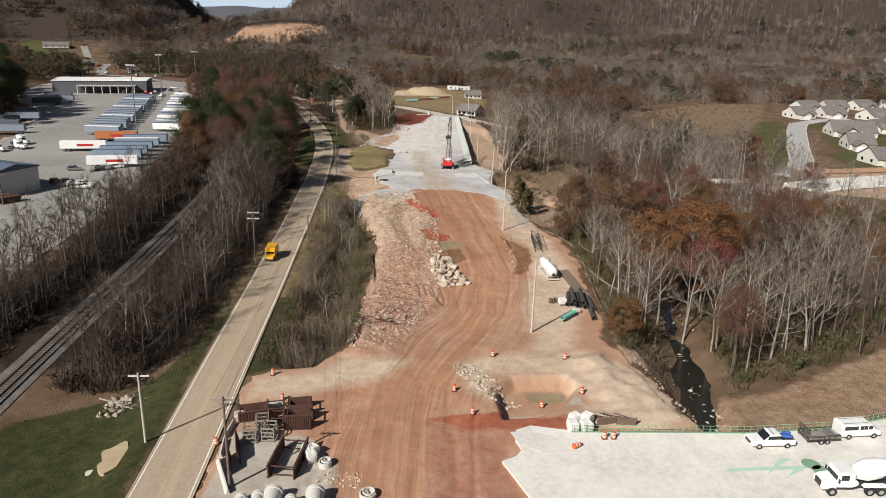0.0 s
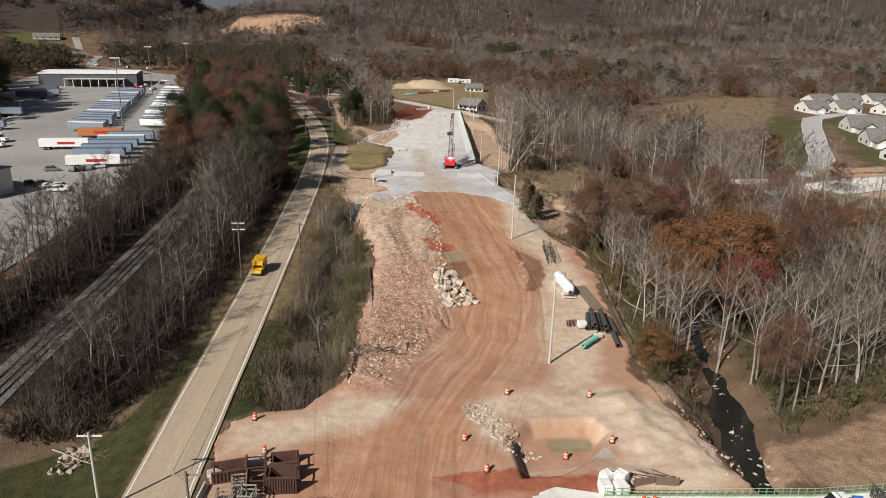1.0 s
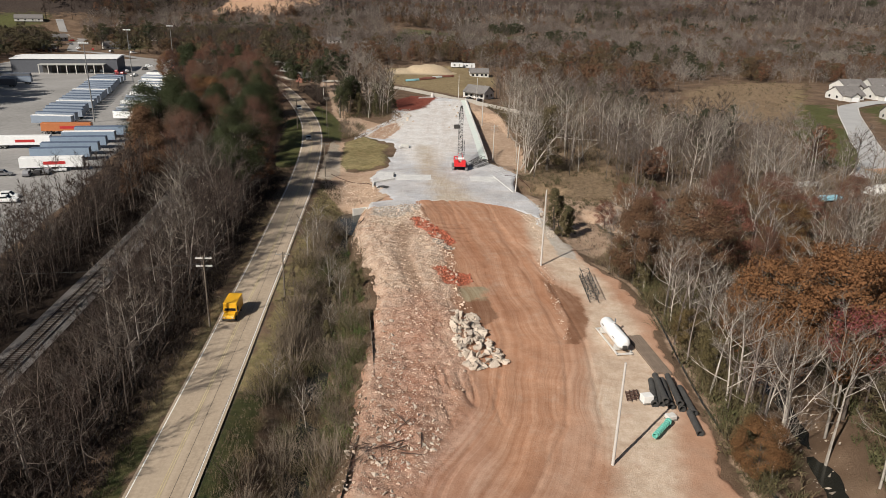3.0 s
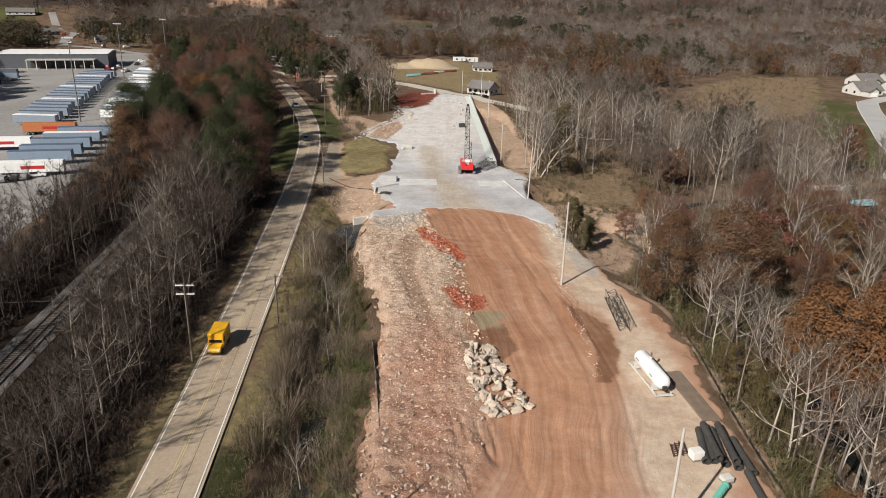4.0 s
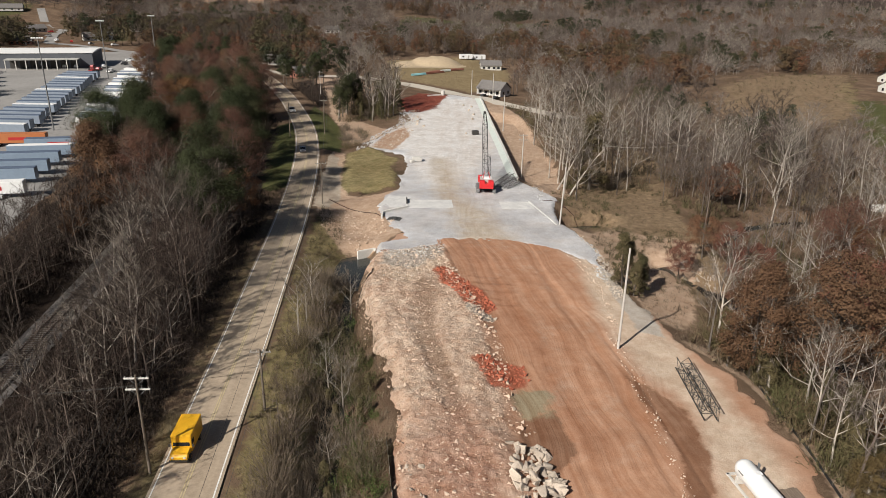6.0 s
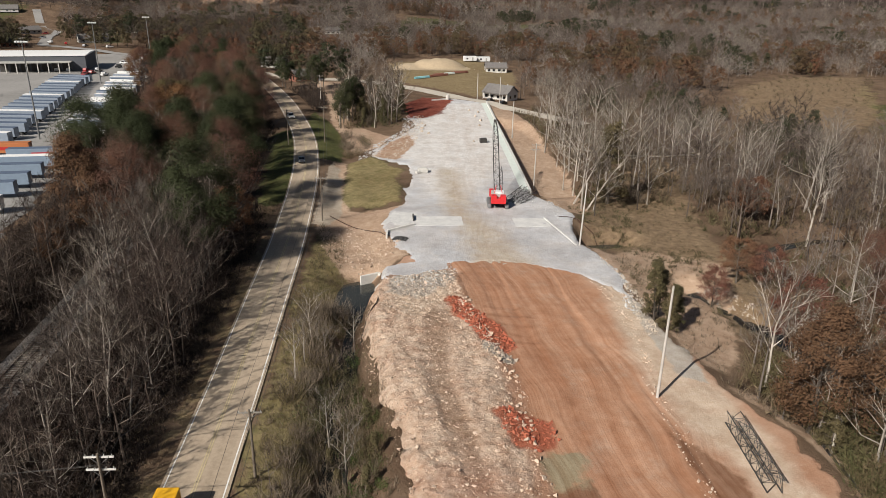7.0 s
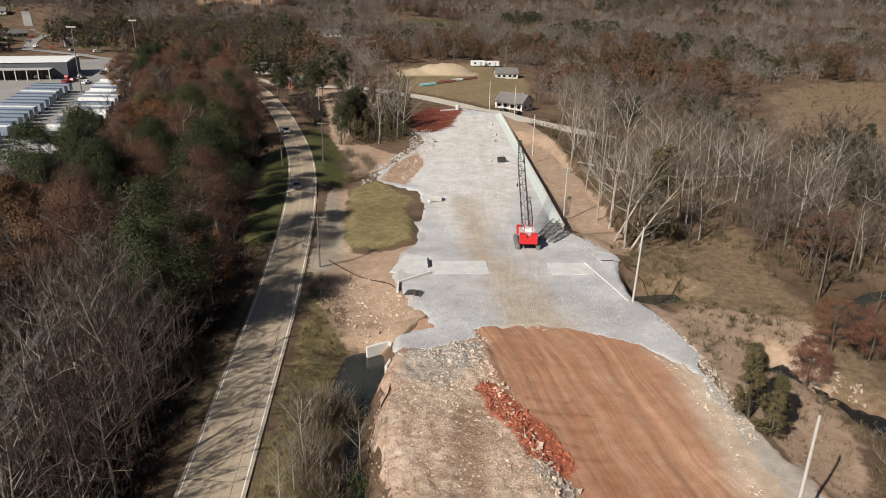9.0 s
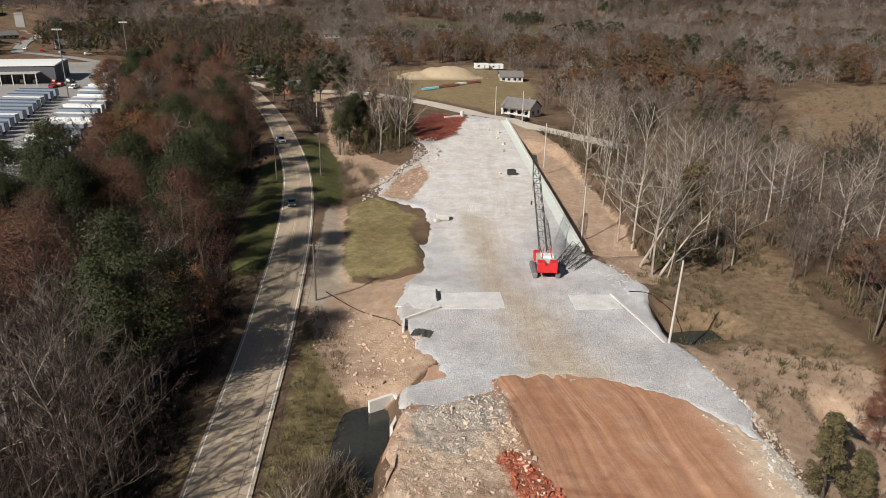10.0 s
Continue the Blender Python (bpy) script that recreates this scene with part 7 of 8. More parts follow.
def silt_fence(pts, label, step=2.0, h=0.7, zf=None, mat="black_plastic"):
    top = tagged(new("silt_fence"), label, "silt fence", "silt fences")
    for (ax, ay), (bx, by) in zip(pts[:-1], pts[1:]):
        ln = math.hypot(bx - ax, by - ay)
        k = max(1, round(ln / step))
        for i in range(k):
            x0, y0, x1, y1 = ax + (bx - ax) * i / k, ay + (by - ay) * i / k, ax + (bx - ax) * (i + 1) / k, ay + (by - ay) * (i + 1) / k
            z0, z1 = ground_z(x0, y0), ground_z(x1, y1)
            bm = bmesh.new()
            vs = [bm.verts.new(p) for p in ((x0, y0, z0 - 0.2), (x1, y1, z1 - 0.2), (x1, y1, z1 + h), (x0, y0, z0 + h))]
            f = bm.faces.new(vs)
            bmesh.ops.solidify(bm, geom=[f], thickness=0.04)
            part("fabric_panel", bm, mat, top)
            part("stake", rod((x0, y0, z0 - 0.2), (x0, y0, z0 + h + 0.2), 0.035, sides=5), "grey_timber", top)


silt_fence([(-7.5, 106), (-6.6, 115), (-5.4, 122), (-4.6, 128), (-5.3, 140), (-6.3, 153)], "low black silt fence at the foot of the spoil bank")
silt_fence([(-11.8, 195), (-9.5, 202), (-8.6, 209), (-7.6, 212)], "low black silt fence beside the culvert", h=0.45)
silt_fence([(44, 172), (42.5, 160), (41.5, 148), (40.0, 136), (38.8, 124), (38.5, 112), (40.5, 104), (43, 97)], "low black silt fence at the creek side", h=0.45)
silt_fence([(-21, 250), (-14, 243), (-9.5, 238), (-8.6, 236)], "low dark brown silt fence on the bare slope", h=0.2, mat="rust_steel")
silt_fence([(30, 247), (34, 246.5), (37, 243), (37.5, 240)], "low dark brown silt fence beside the creek pool", h=0.25, mat="rust_steel")

# storage of trench boxes and concrete pipes
def trench_box(x, y, sx, sy, h, turn, mat="rust_steel", ribs=8, label="rusty steel trench box standing open"):
    top = thing("trench_box", pose(x, y, site_ground(x, y), 0, 0, turn), label, "trench box", "trench boxes")
    for s in (-1, 1):
        w = part("side_panel", box(sx, 0.14, h, (0, s * sy / 2, 0), 0.02), mat, top)
        for k in range(ribs):
            part("rib", box(0.10, 0.10, h * 0.96, (-sx / 2 + sx * (k + 0.5) / ribs, s * (sy / 2 + 0.11), 0.02)), mat, w)
        for z in (0.02, h - 0.16):
            part("flange", box(sx, 0.12, 0.12, (0, s * (sy / 2 + 0.12), z)), mat, w)
    for sxn in (-1, 1):
        for z in (0.25, h - 0.35):
            part("spreader", rod((sxn * sx * 0.42, -sy / 2, z), (sxn * sx * 0.42, sy / 2, z), 0.09, sides=8), mat, top)


trench_box(-13.0, 73.6, 6.4, 3.0, 1.7, 82, label="long open rusty trench box with dark inner walls")
trench_box(-12.9, 82.0, 3.4, 2.2, 2.2, 2, ribs=12)
trench_box(-13.2, 85.4, 3.2, 2.0, 1.7, 8)
trench_box(-19.2, 84.2, 4.0, 1.9, 1.5, 14, ribs=10)
trench_box(-16.3, 84.6, 2.4, 2.0, 1.9, 100)
trench_box(-15.8, 81.9, 2.3, 1.9, 2.0, 95)


def stillage(x, y, turn):
    top = thing("stillage", pose(x, y, site_ground(x, y), 0, 0, turn), "grey weathered timber and steel stillage", "stillage", "stillages")
    for sx in (-0.75, 0.75):
        for sy in (-0.9, 0.9):
            part("post", box(0.14, 0.14, 2.0, (sx, sy, 0)), "grey_timber", top)
    for k in range(4):
        for sy in (-0.9, 0.9):
            part("slat", box(1.6, 0.08, 0.16, (0, sy * 1.05, 0.15 + 0.55 * k)), "grey_timber", top)
        for sx in (-0.75, 0.75):
            part("slat", box(0.08, 1.9, 0.16, (sx * 1.05, 0, 0.18 + 0.55 * k)), "grey_timber", top)
    for k in range(5):
        part("board", box(0.24, 1.9, 0.05, (-0.62 + 0.31 * k, 0, 0.62 + 0.28 * (k % 2))), "grey_timber", top)


stillage(-18.5, 78.6, 5)
stillage(-16.2, 79.0, -4)
stillage(-17.4, 80.9, 8)


def jersey(x, y, ln, turn, n=0):
    top = part("concrete_barrier", prism([(-0.3, 0), (-0.3, 0.08), (-0.13, 0.33), (-0.08, 0.82), (0.08, 0.82), (0.13, 0.33), (0.3, 0.08), (0.3, 0)], ln, 0.01), "concrete_pale", None)
    top.matrix_basis = pose(x, y, ground_z(x, y) - 0.02, 0, 0, turn)
    return tagged(top, "pale precast concrete road barrier", "barrier", "concrete barriers")


for x, y, a in ((-20.8, 72.6, 22), (-19.5, 69.4, 22), (-21.5, 76.6, 6), (-21.6, 80.6, -4), (-20.2, 85.0, -64), (-17.3, 86.6, -68)):
    jersey(x, y, 3.5, a)
for k, (x, y) in enumerate(((-19.5, 76.0), (-19.9, 73.2))):
    top = part("steel_plate", box(0.12, 5.2 - 1.2 * k, 1.9, (0, 0, 0), 0.02, (0, -12, 0)), "rust_steel", None)
    top.matrix_basis = pose(x, y, site_ground(x, y), 0, 0, 14)
    tagged(top, "rusty steel trench plate leaning upright", "steel plate", "trench plates")
for k, (x, y, r, tn) in enumerate(((-13.6, 65.2, 0.95, 88), (-15.4, 65.3, 0.6, 86), (-9.0, 65.2, 0.95, 92), (-11.6, 64.4, 0.6, 90), (-17.2, 65.0, 0.55, 84))):
    z = site_ground(x, y) + r
    d = Vector((math.cos(math.radians(tn)), math.sin(math.radians(tn)), 0)) * 1.5
    c = Vector((x, y, z))
    top = thing("concrete_pipe", Matrix.Translation(c), "pale precast concrete pipe lying on the ground", "concrete pipe", "concrete pipes")
    part("barrel", pipe(-d, d, r, 0.12, 22), "concrete_pale", top)
    part("bell", pipe(d * 0.75, d * 1.05, r + 0.12, 0.12, 22), "concrete_pale", top)
for k, (x, y, r) in enumerate(((-8.6, 72.9, 0.8), (-3.3, 67.0, 0.95))):
    z = site_ground(x, y)
    top = thing("concrete_ring", pose(x, y, z), "pale concrete manhole ring standing on bare ground", "manhole ring", "manhole rings")
    part("ring", pipe((0, 0, 0), (0, 0, 0.75), r, 0.13, 22), "concrete_pale", top)
    part("cone", pipe((0.1, 0, 0.75), (0.1, 0, 0.95), r * 0.75, 0.12, 22), "concrete_pale", top)
loose_rocks("rubbish_heap", [(-8.5, 72), (-4, 71.5), (-4.2, 68.5), (-9.5, 69.5)], 130, 0.08, 0.35, "heap of broken concrete and red earth", 40, "rock_tan")
loose_rocks("rubbish_heap", [(-40.8, 87.0), (-38.2, 89), (-37.5, 92), (-40.5, 93.5), (-42.0, 90)], 70, 0.3, 0.9, "pale rocks dumped beside a fallen tree", 41, "rock", None)

# the square pit, boxes and odd pieces on the gravel
for x, y, sx, sy, sz, tn, mt, lab in ((1.0, 286.0, 2.6, 1.7, 1.1, 6, "concrete_pale", "white precast concrete inlet box on gravel"), (-0.3, 284.6, 1.2, 1.0, 0.5, 30, "concrete_pale", "small pale concrete block on gravel"), (22.0, 324, 2.2, 1.4, 1.3, 10, "dark_steel", "dark portable generator on the gravel")):
    top = thing("precast_box", pose(x, y, ground_z(x, y) + 0.15, 0, 0, tn), lab, "box")
    part("body", box(sx, sy, sz, (0, 0, 0), 0.05), mt, top)
    part("lid", box(sx * 0.8, sy * 0.8, 0.12, (0, 0, sz), 0.03), mt, top)
for k, (x, y) in enumerate(((3.0, 346), (4.0, 351), (3.4, 355), (2.8, 341), (5.0, 338), (24, 352), (25.5, 362), (24.5, 371), (26.5, 380), (23.5, 384), (19, 325))):
    top = part("stone_block", stone(500 + k, 0.7), "rock", None)
    top.matrix_basis = pose(x, y, ground_z(x, y) + 0.4, 0, 0, 40 * k)
    tagged(top, "loose pale stone block on the gravel bed", "stone", "stone blocks")

# water
def water(name, line, half, z, mat, label, step=2.0):
    ob = ribbon(name, line, -half, half, lambda x, y: np.full(len(x), z), M[mat], label, step, "water")
    return ob


water("creek", CREEK, 4.6, -6.15, "water", "dark creek water over pale stones")
water("culvert_pool", [(-14.2, 203), (-14.0, 212), (-12.6, 219.5)], 3.4, -5.15, "mud_water", "dark pool before the culvert mouth")
water("creek_pool", POOL, 3.6, -6.2, "mud_water", "still grey-green pool at the culvert mouth")
water("side_creek", SIDE_CREEK, 2.6, -6.18, "mud_water", "still grey-green water of a side branch")
water("ditch_water", [(-13.5, 100), (-13.5, 190), (-13.5, 204)], 2.4, -5.72, "mud_water", "narrow dark water in the roadside ditch")
loose_rocks("creek_stones", [(39, 82), (44, 80), (50, 100), (55, 118), (60, 140), (56, 140), (50, 120), (45, 103)], 260, 0.06, 0.36, "pale flat stones in the creek bed", 42, "rock", None)
loose_rocks("creek_stones", [(48.5, 217), (52, 216), (56, 206), (54.5, 203), (50, 211)], 170, 0.15, 0.6, "pale rocks beside the creek", 43, "rock", None)


# black sheet left at the edge of the stone bed
sheet = bmesh.new()
bmesh.ops.create_grid(sheet, x_segments=10, y_segments=8, size=1, matrix=Matrix.Diagonal((1.5, 1.1, 1, 1)))
for v in sheet.verts:
    v.co.z = 0.16 + 0.22 * noise.noise(v.co * 1.9) - 0.1 * abs(v.co.x)
bmesh.ops.solidify(sheet, geom=sheet.faces[:], thickness=0.02)
ob = part("plastic_sheet", sheet, "black_plastic", None)
ob.matrix_basis = pose(-5.4, 233.2, ground_z(-5.4, 233.2) + 0.1, 0, 0, -20)
tagged(ob, "crumpled black plastic sheet at the gravel edge", "sheet")


# forms and bars left beside the bags at the deck's end
def formwork(x, y, turn, label="dark plywood form panel braced with steel bars"):
    top = thing("form_panel", pose(x, y, site_ground(x, y) - 0.1, 0, 0, turn), label, "formwork", "form panels")
    part("sheet", box(2.6, 0.06, 1.3, (0, 0, 0.1), turn=(14, 0, 0)), "mat_wood", top)
    for k in range(4):
        part("stud", box(0.09, 0.1, 1.35, (-1.2 + 0.8 * k, 0.1, 0.1), turn=(14, 0, 0)), "tie", top)
    part("waler", box(2.7, 0.1, 0.14, (0, 0.18, 0.75)), "tie", top)


formwork(27.6, 80.9, 8)
formwork(30.2, 80.7, -6)
for k in range(9):
    bar = thing("reinforcing_bar", pose(26.6 + 0.5 * k, 82.2 + 0.1 * (k % 3), site_ground(27 + 0.5 * k, 82) + 0.1, 0, 0, -35 + 7 * (k % 4)), "rusty reinforcing bar lying on bare earth", "steel bar", "loose bars")
    part("bar", rod((-1.6, 0, 0.06), (1.6, 0, 0.06), 0.05, sides=5), "rebar", bar)
# a fallen tree beside the dumped rocks
fallen = bare_tree(77, 9, limbs=6, twigs=6, forks=4, spread=0.45)
top = thing("fallen_tree", pose(-42.5, 92.5, ground_z(-42.5, 92.5) + 0.35, 86, 0, 60), "fallen leafless tree lying among dumped rocks", "tree")
for nm, arr, mt in (("trunk", fallen[0], "bark_pale"), ("crown", fallen[1], "twig_tan")):
    raw_mesh(nm, arr, M[mt]).parent = top
ry0 = random.Random(8)
# roots and branches pushed to the foot of the spoil bank
loose_rocks("earth_clods", [(-4, 108), (2, 110), (5, 118), (1, 124), (-4, 118)], 260, 0.08, 0.4, "pale broken rock at the foot of the spoil bank", 61, "rock")
brushpile = bare_tree(79, 6.5, limbs=8, twigs=8, forks=5, spread=0.6)
top = thing("fallen_tree", pose(-1.0, 115.5, site_ground(-1, 115.5) + 0.5, 82, 0, -50), "uprooted leafless tree lying on the spoil bank", "tree")
for nm, arr, mt in (("trunk", brushpile[0], "rebar"), ("crown", brushpile[1], "rebar")):
    raw_mesh(nm, arr, M[mt]).parent = top
for k in range(6):
    x, y = -2 + 5 * ry0.random(), 112 + 8 * ry0.random()
    b = thing("branch", pose(x, y, site_ground(x, y) + 0.15, 0, ry0.uniform(-12, 12), ry0.uniform(0, 180)), "broken brown branch lying on the spoil bank", "branch", "broken branches")
    part("stem", rod((-1.3, 0, 0.05), (1.5, 0, 0.12), 0.06, sides=5), "rebar", b)
    part("fork", rod((0.3, 0, 0.1), (1.2, 0.6, 0.4), 0.04, sides=5), "rebar", b)

# ---- railway ----
rl = lambda h: (lambda x, y: np.full(len(x), -3.0 + h))
bed = ribbon("railway_bed", RAIL, -2.9, 3.1, rl(0.12), M["ballast"], "grey stone ballast of a single-track railway", category="railway")
crest = ribbon("ballast_crest", RAIL, -1.7, 1.7, rl(0.34), M["ballast"])
crest.parent = bed
for s in (-0.75, 0.75):
    r = ribbon("rail", RAIL, s - 0.05, s + 0.05, rl(0.58), M["rail"])
    sol = r.modifiers.new("thickness", "SOLIDIFY")
    sol.thickness, sol.offset = 0.17, -1
    r.parent = bed
tie_me = bpy.data.meshes.new("sleeper")
b = box(2.6, 0.24, 0.2, (0, 0, 0), 0.02)
b.to_mesh(tie_me)
b.free()
tie_me.materials.append(M["tie"])
run = 0.0
for k in range(240):
    y = 78 + 0.6 * k
    x = float(np.interp(y, [p[1] for p in RAIL], [p[0] for p in RAIL]))
    o = new("sleeper", tie_me)
    o.location = (x, y, -3.0 + 0.22)
    o.parent = bed

# ---- side roads ----
M["pale_road"] = surface("pale_worn_road", (0.40, 0.35, 0.29), (0.50, 0.45, 0.38), 0.1, 1.5, 0.95, bump=0.1)
lz = lambda h: (lambda x, y: land(x, y) + h)
CROSSLINE = [(-80, 486), (-50, 474), (-28, 470), (-5, 456), (12, 437), (26, 415), (38, 398), (52, 385), (66, 366)]
ribbon("side_road", CROSSLINE, -4.2, 4.2, lz(0.25), M["pale_road"], "pale worn side road crossing behind the site", 3.0)
ribbon("home_street", [(143, 250), (158, 268), (168, 285), (180, 310), (195, 338), (212, 370), (230, 400), (250, 412), (270, 416)], -4.4, 4.4, lz(0.3), M["asphalt2"], "smooth grey residential street with pale kerbs", 3.0)
for s in (-4.8, 4.4):
    k = ribbon("kerb", [(143, 250), (158, 268), (168, 285), (180, 310), (195, 338), (212, 370), (230, 400)], s, s + 0.35, lz(0.42), M["concrete"], "pale concrete kerb of the residential street", 3.0, "kerb")
ribbon("bare_strip", [(136, 232), (158, 240), (190, 246), (260, 262), (330, 280)], -7.5, 8.5, lz(0.3), M["concrete"], "pale graded strip of new roadway", 4.0)
ribbon("graded_bank", [(150, 258), (175, 261), (200, 263), (260, 276)], -3.5, 3.5, lz(0.33), M["red_earth"], "bare red earth bank", 4.0, "bank")
ribbon("farm_lane", [(46, 330), (60, 318), (74, 312), (95, 318)], -1.0, 1.0, lz(0.2), M["pale_road"], "pale gravel lane through the trees", 3.0)
ribbon("yard_lane", YARD_LANE, -3.6, 3.6, lz(0.3), M["yard"], "grey lane winding away behind the yard", 6.0)
ribbon("valley_road", [(-330, 1010), (-322, 1060), (-318, 1130), (-300, 1220), (-262, 1290), (-215, 1340)], -9, 9, lz(0.6), M["pale_road"], "pale highway climbing between the far hills", 10.0)

# ---- utility poles and lines ----
POLES = [(-31.4, 78.6, 9.6, 1, "pole_pale", "white_stripe"), (-18.9, 69.0, 11.6, 1, "pole_wood", "grey_timber"), (-31.7, 150.2, 12.2, 2, "pole_wood", "white_stripe"),
         (-21.5, 162.0, 8.6, 1, "pole_wood", "grey_timber"), (-39.6, 318.8, 11.0, 1, "pole_wood", "grey_timber"), (-28.8, 323.2, 11.5, 1, "pole_wood", "grey_timber"),
         (-37.5, 400.0, 12, 1, "pole_pale", "grey_timber"), (-22.3, 246.5, 10.0, 1, "pole_wood", "grey_timber"), (31.2, 283.0, 12.5, 2, "pole_pale", "grey_timber")]
for x, y, h, a, w, am in POLES:
    utility_pole(x, y, h, a, w, arm_mat=am)
for x, y, h, ln in ((23.0, 111.6, 13.2, (0, 0)), (26.5, 173.2, 15.4, (0, 0)), (30.3, 229.0, 14.2, (0, 1.5)), (33.5, 337, 12.5, (0, 0)), (38, 401, 12.0, (0, 0)), (30.5, 420, 11, (0, 0))):
    utility_pole(x, y, h, 0, "pole_pale", base=max(ground_z(x, y), -3.2) if y != 229.0 else -3.0, r=0.17, lean=ln, label="tall bare pale wooden pole without crossarms")


def top_of(i, dx, k=0):
    x, y, h = POLES[i][:3]
    return (x + dx, y + 0.16, ground_z(x, y) + h - 1.3 * k)


for dx in (-1.1, 0.45, 1.1):
    wire([top_of(0, dx), top_of(2, dx), top_of(4, dx)], 1.2)
    wire([top_of(1, dx), top_of(3, dx), top_of(7, dx), top_of(5, dx), top_of(6, dx)], 0.9)
for dx in (-0.45, 0.6):
    wire([top_of(2, dx, 1), (-75, 152, 6), (-120, 150, 7)], 0.8)


def light_mast(x, y, h):
    top = thing("light_mast", pose(x, y, ground_z(x, y)), "tall grey floodlight mast in the truck yard", "light mast", "floodlight masts")
    part("mast", rod((0, 0, 0), (0, 0, h), 0.28, 0.14, 10), "grey_steel", top)
    part("crossbar", box(3.6, 0.18, 0.18, (0, 0, h), 0.02), "grey_steel", top)
    for dx in (-1.6, -0.8, 0.0, 0.8, 1.6):
        part("floodlight", box(0.6, 0.5, 0.5, (dx, -0.2, h + 0.15), 0.06, (25, 0, 0)), "lamp_glass", top)


light_mast(-117.9, 326.2, 29)
light_mast(-144.3, 446.5, 27)
light_mast(-141.4, 512, 26)


# ---- truck yard ----
def semi_trailer(x, y, turn, mat, roof="roof_white", ln=16.0, label="", refrigerated=False, side=None):
    top = thing("semi_trailer", pose(x, y, -1.9, 0, 0, turn), label or "parked box trailer", "trailer", "parked trailers")
    part("body", box(ln, 2.6, 2.75, (0, 0, 1.15), 0.05), mat, top)
    part("roof", box(ln - 0.1, 2.5, 0.08, (0, 0, 3.9)), roof, top)
    part("chassis", box(ln * 0.92, 0.9, 0.22, (0, 0, 0.9)), "dark_steel", top)
    for s in (-1, 1):
        part("landing_leg", box(0.14, 0.14, 0.9, (ln * 0.28, s * 0.8, 0)), "grey_steel", top)
        if side:
            part("side_panel", box(ln * 0.35, 0.03, 0.9, (ln * 0.05, s * 1.31, 2.0)), side, top)
    part("underrun_bar", box(0.12, 2.4, 0.15, (-ln / 2, 0, 0.55)), "grey_steel", top)
    wheels(top, [(-ln * 0.40, s * 1.05) for s in (-1, 1)] + [(-ln * 0.32, s * 1.05) for s in (-1, 1)], 0.5, 0.5)
    if refrigerated:
        part("fridge_unit", box(0.6, 2.0, 1.6, (ln / 2 + 0.3, 0, 2.1), 0.06), "white_paint", top)
    return top


ry = random.Random(4)
flat("trailer_side", (0.24, 0.28, 0.34), 0.5, 0.15)
# two ranks of trailers parked side by side, backs to the trees
for k in range(19):
    t = k / 18
    x, y = -112 - 27 * t, 318 + 128 * t
    semi_trailer(x - 17 + ry.uniform(-0.6, 0.6), y + ry.uniform(-0.4, 0.4), 176 + ry.uniform(-1.5, 1.5), "trailer_side", "roof_metal" if k % 5 else "roof_white", 15, "grey-blue box trailer parked in a tight rank")
for k in range(16):
    t = k / 15
    x, y = -104 - 30 * t, 330 + 130 * t
    semi_trailer(x - 0.5 + ry.uniform(-0.6, 0.6), y + ry.uniform(-0.4, 0.4), 176 + ry.uniform(-1.5, 1.5), "trailer_side" if k % 3 else "white_paint", "roof_white" if k % 4 else "roof_metal", 14, "white-roofed box trailer parked in a tight rank")
for k, (x, y, mt, rf, sd, a) in enumerate(((-121.5, 279, "white_paint", "roof_white", "trailer_red", 8), (-99.5, 249.5, "white_paint", "roof_white", "trailer_red", 10), (-118, 303, "trailer_orange", "trailer_orange", "trailer_red", 6), (-102.5, 262, "trailer_blue", "roof_metal", None, 8), (-103.0, 270, "trailer_blue", "roof_metal", None, 8), (-104, 279, "trailer_blue", "roof_metal", None, 8), (-104.5, 288, "trailer_blue", "roof_white", None, 8), (-104, 297, "trailer_blue", "roof_metal", "trailer_red", 8))):
    semi_trailer(x, y, a, mt, rf, 16.5, {"white_paint": "white box trailer with a red panel on its side", "trailer_orange": "orange-brown box trailer in the yard", "trailer_blue": "dull blue-grey box trailer in the yard"}[mt], side=sd)
for k, (x, y) in enumerate(((-186, 345), (-182, 357), (-178, 330), (-190, 372), (-200, 420), (-198, 432), (-205, 446), (-170, 318))):
    semi_trailer(x, y, 186, "trailer_side" if k % 2 else "wall_dark", "roof_metal", 15, "grey box trailer parked in tree shade")


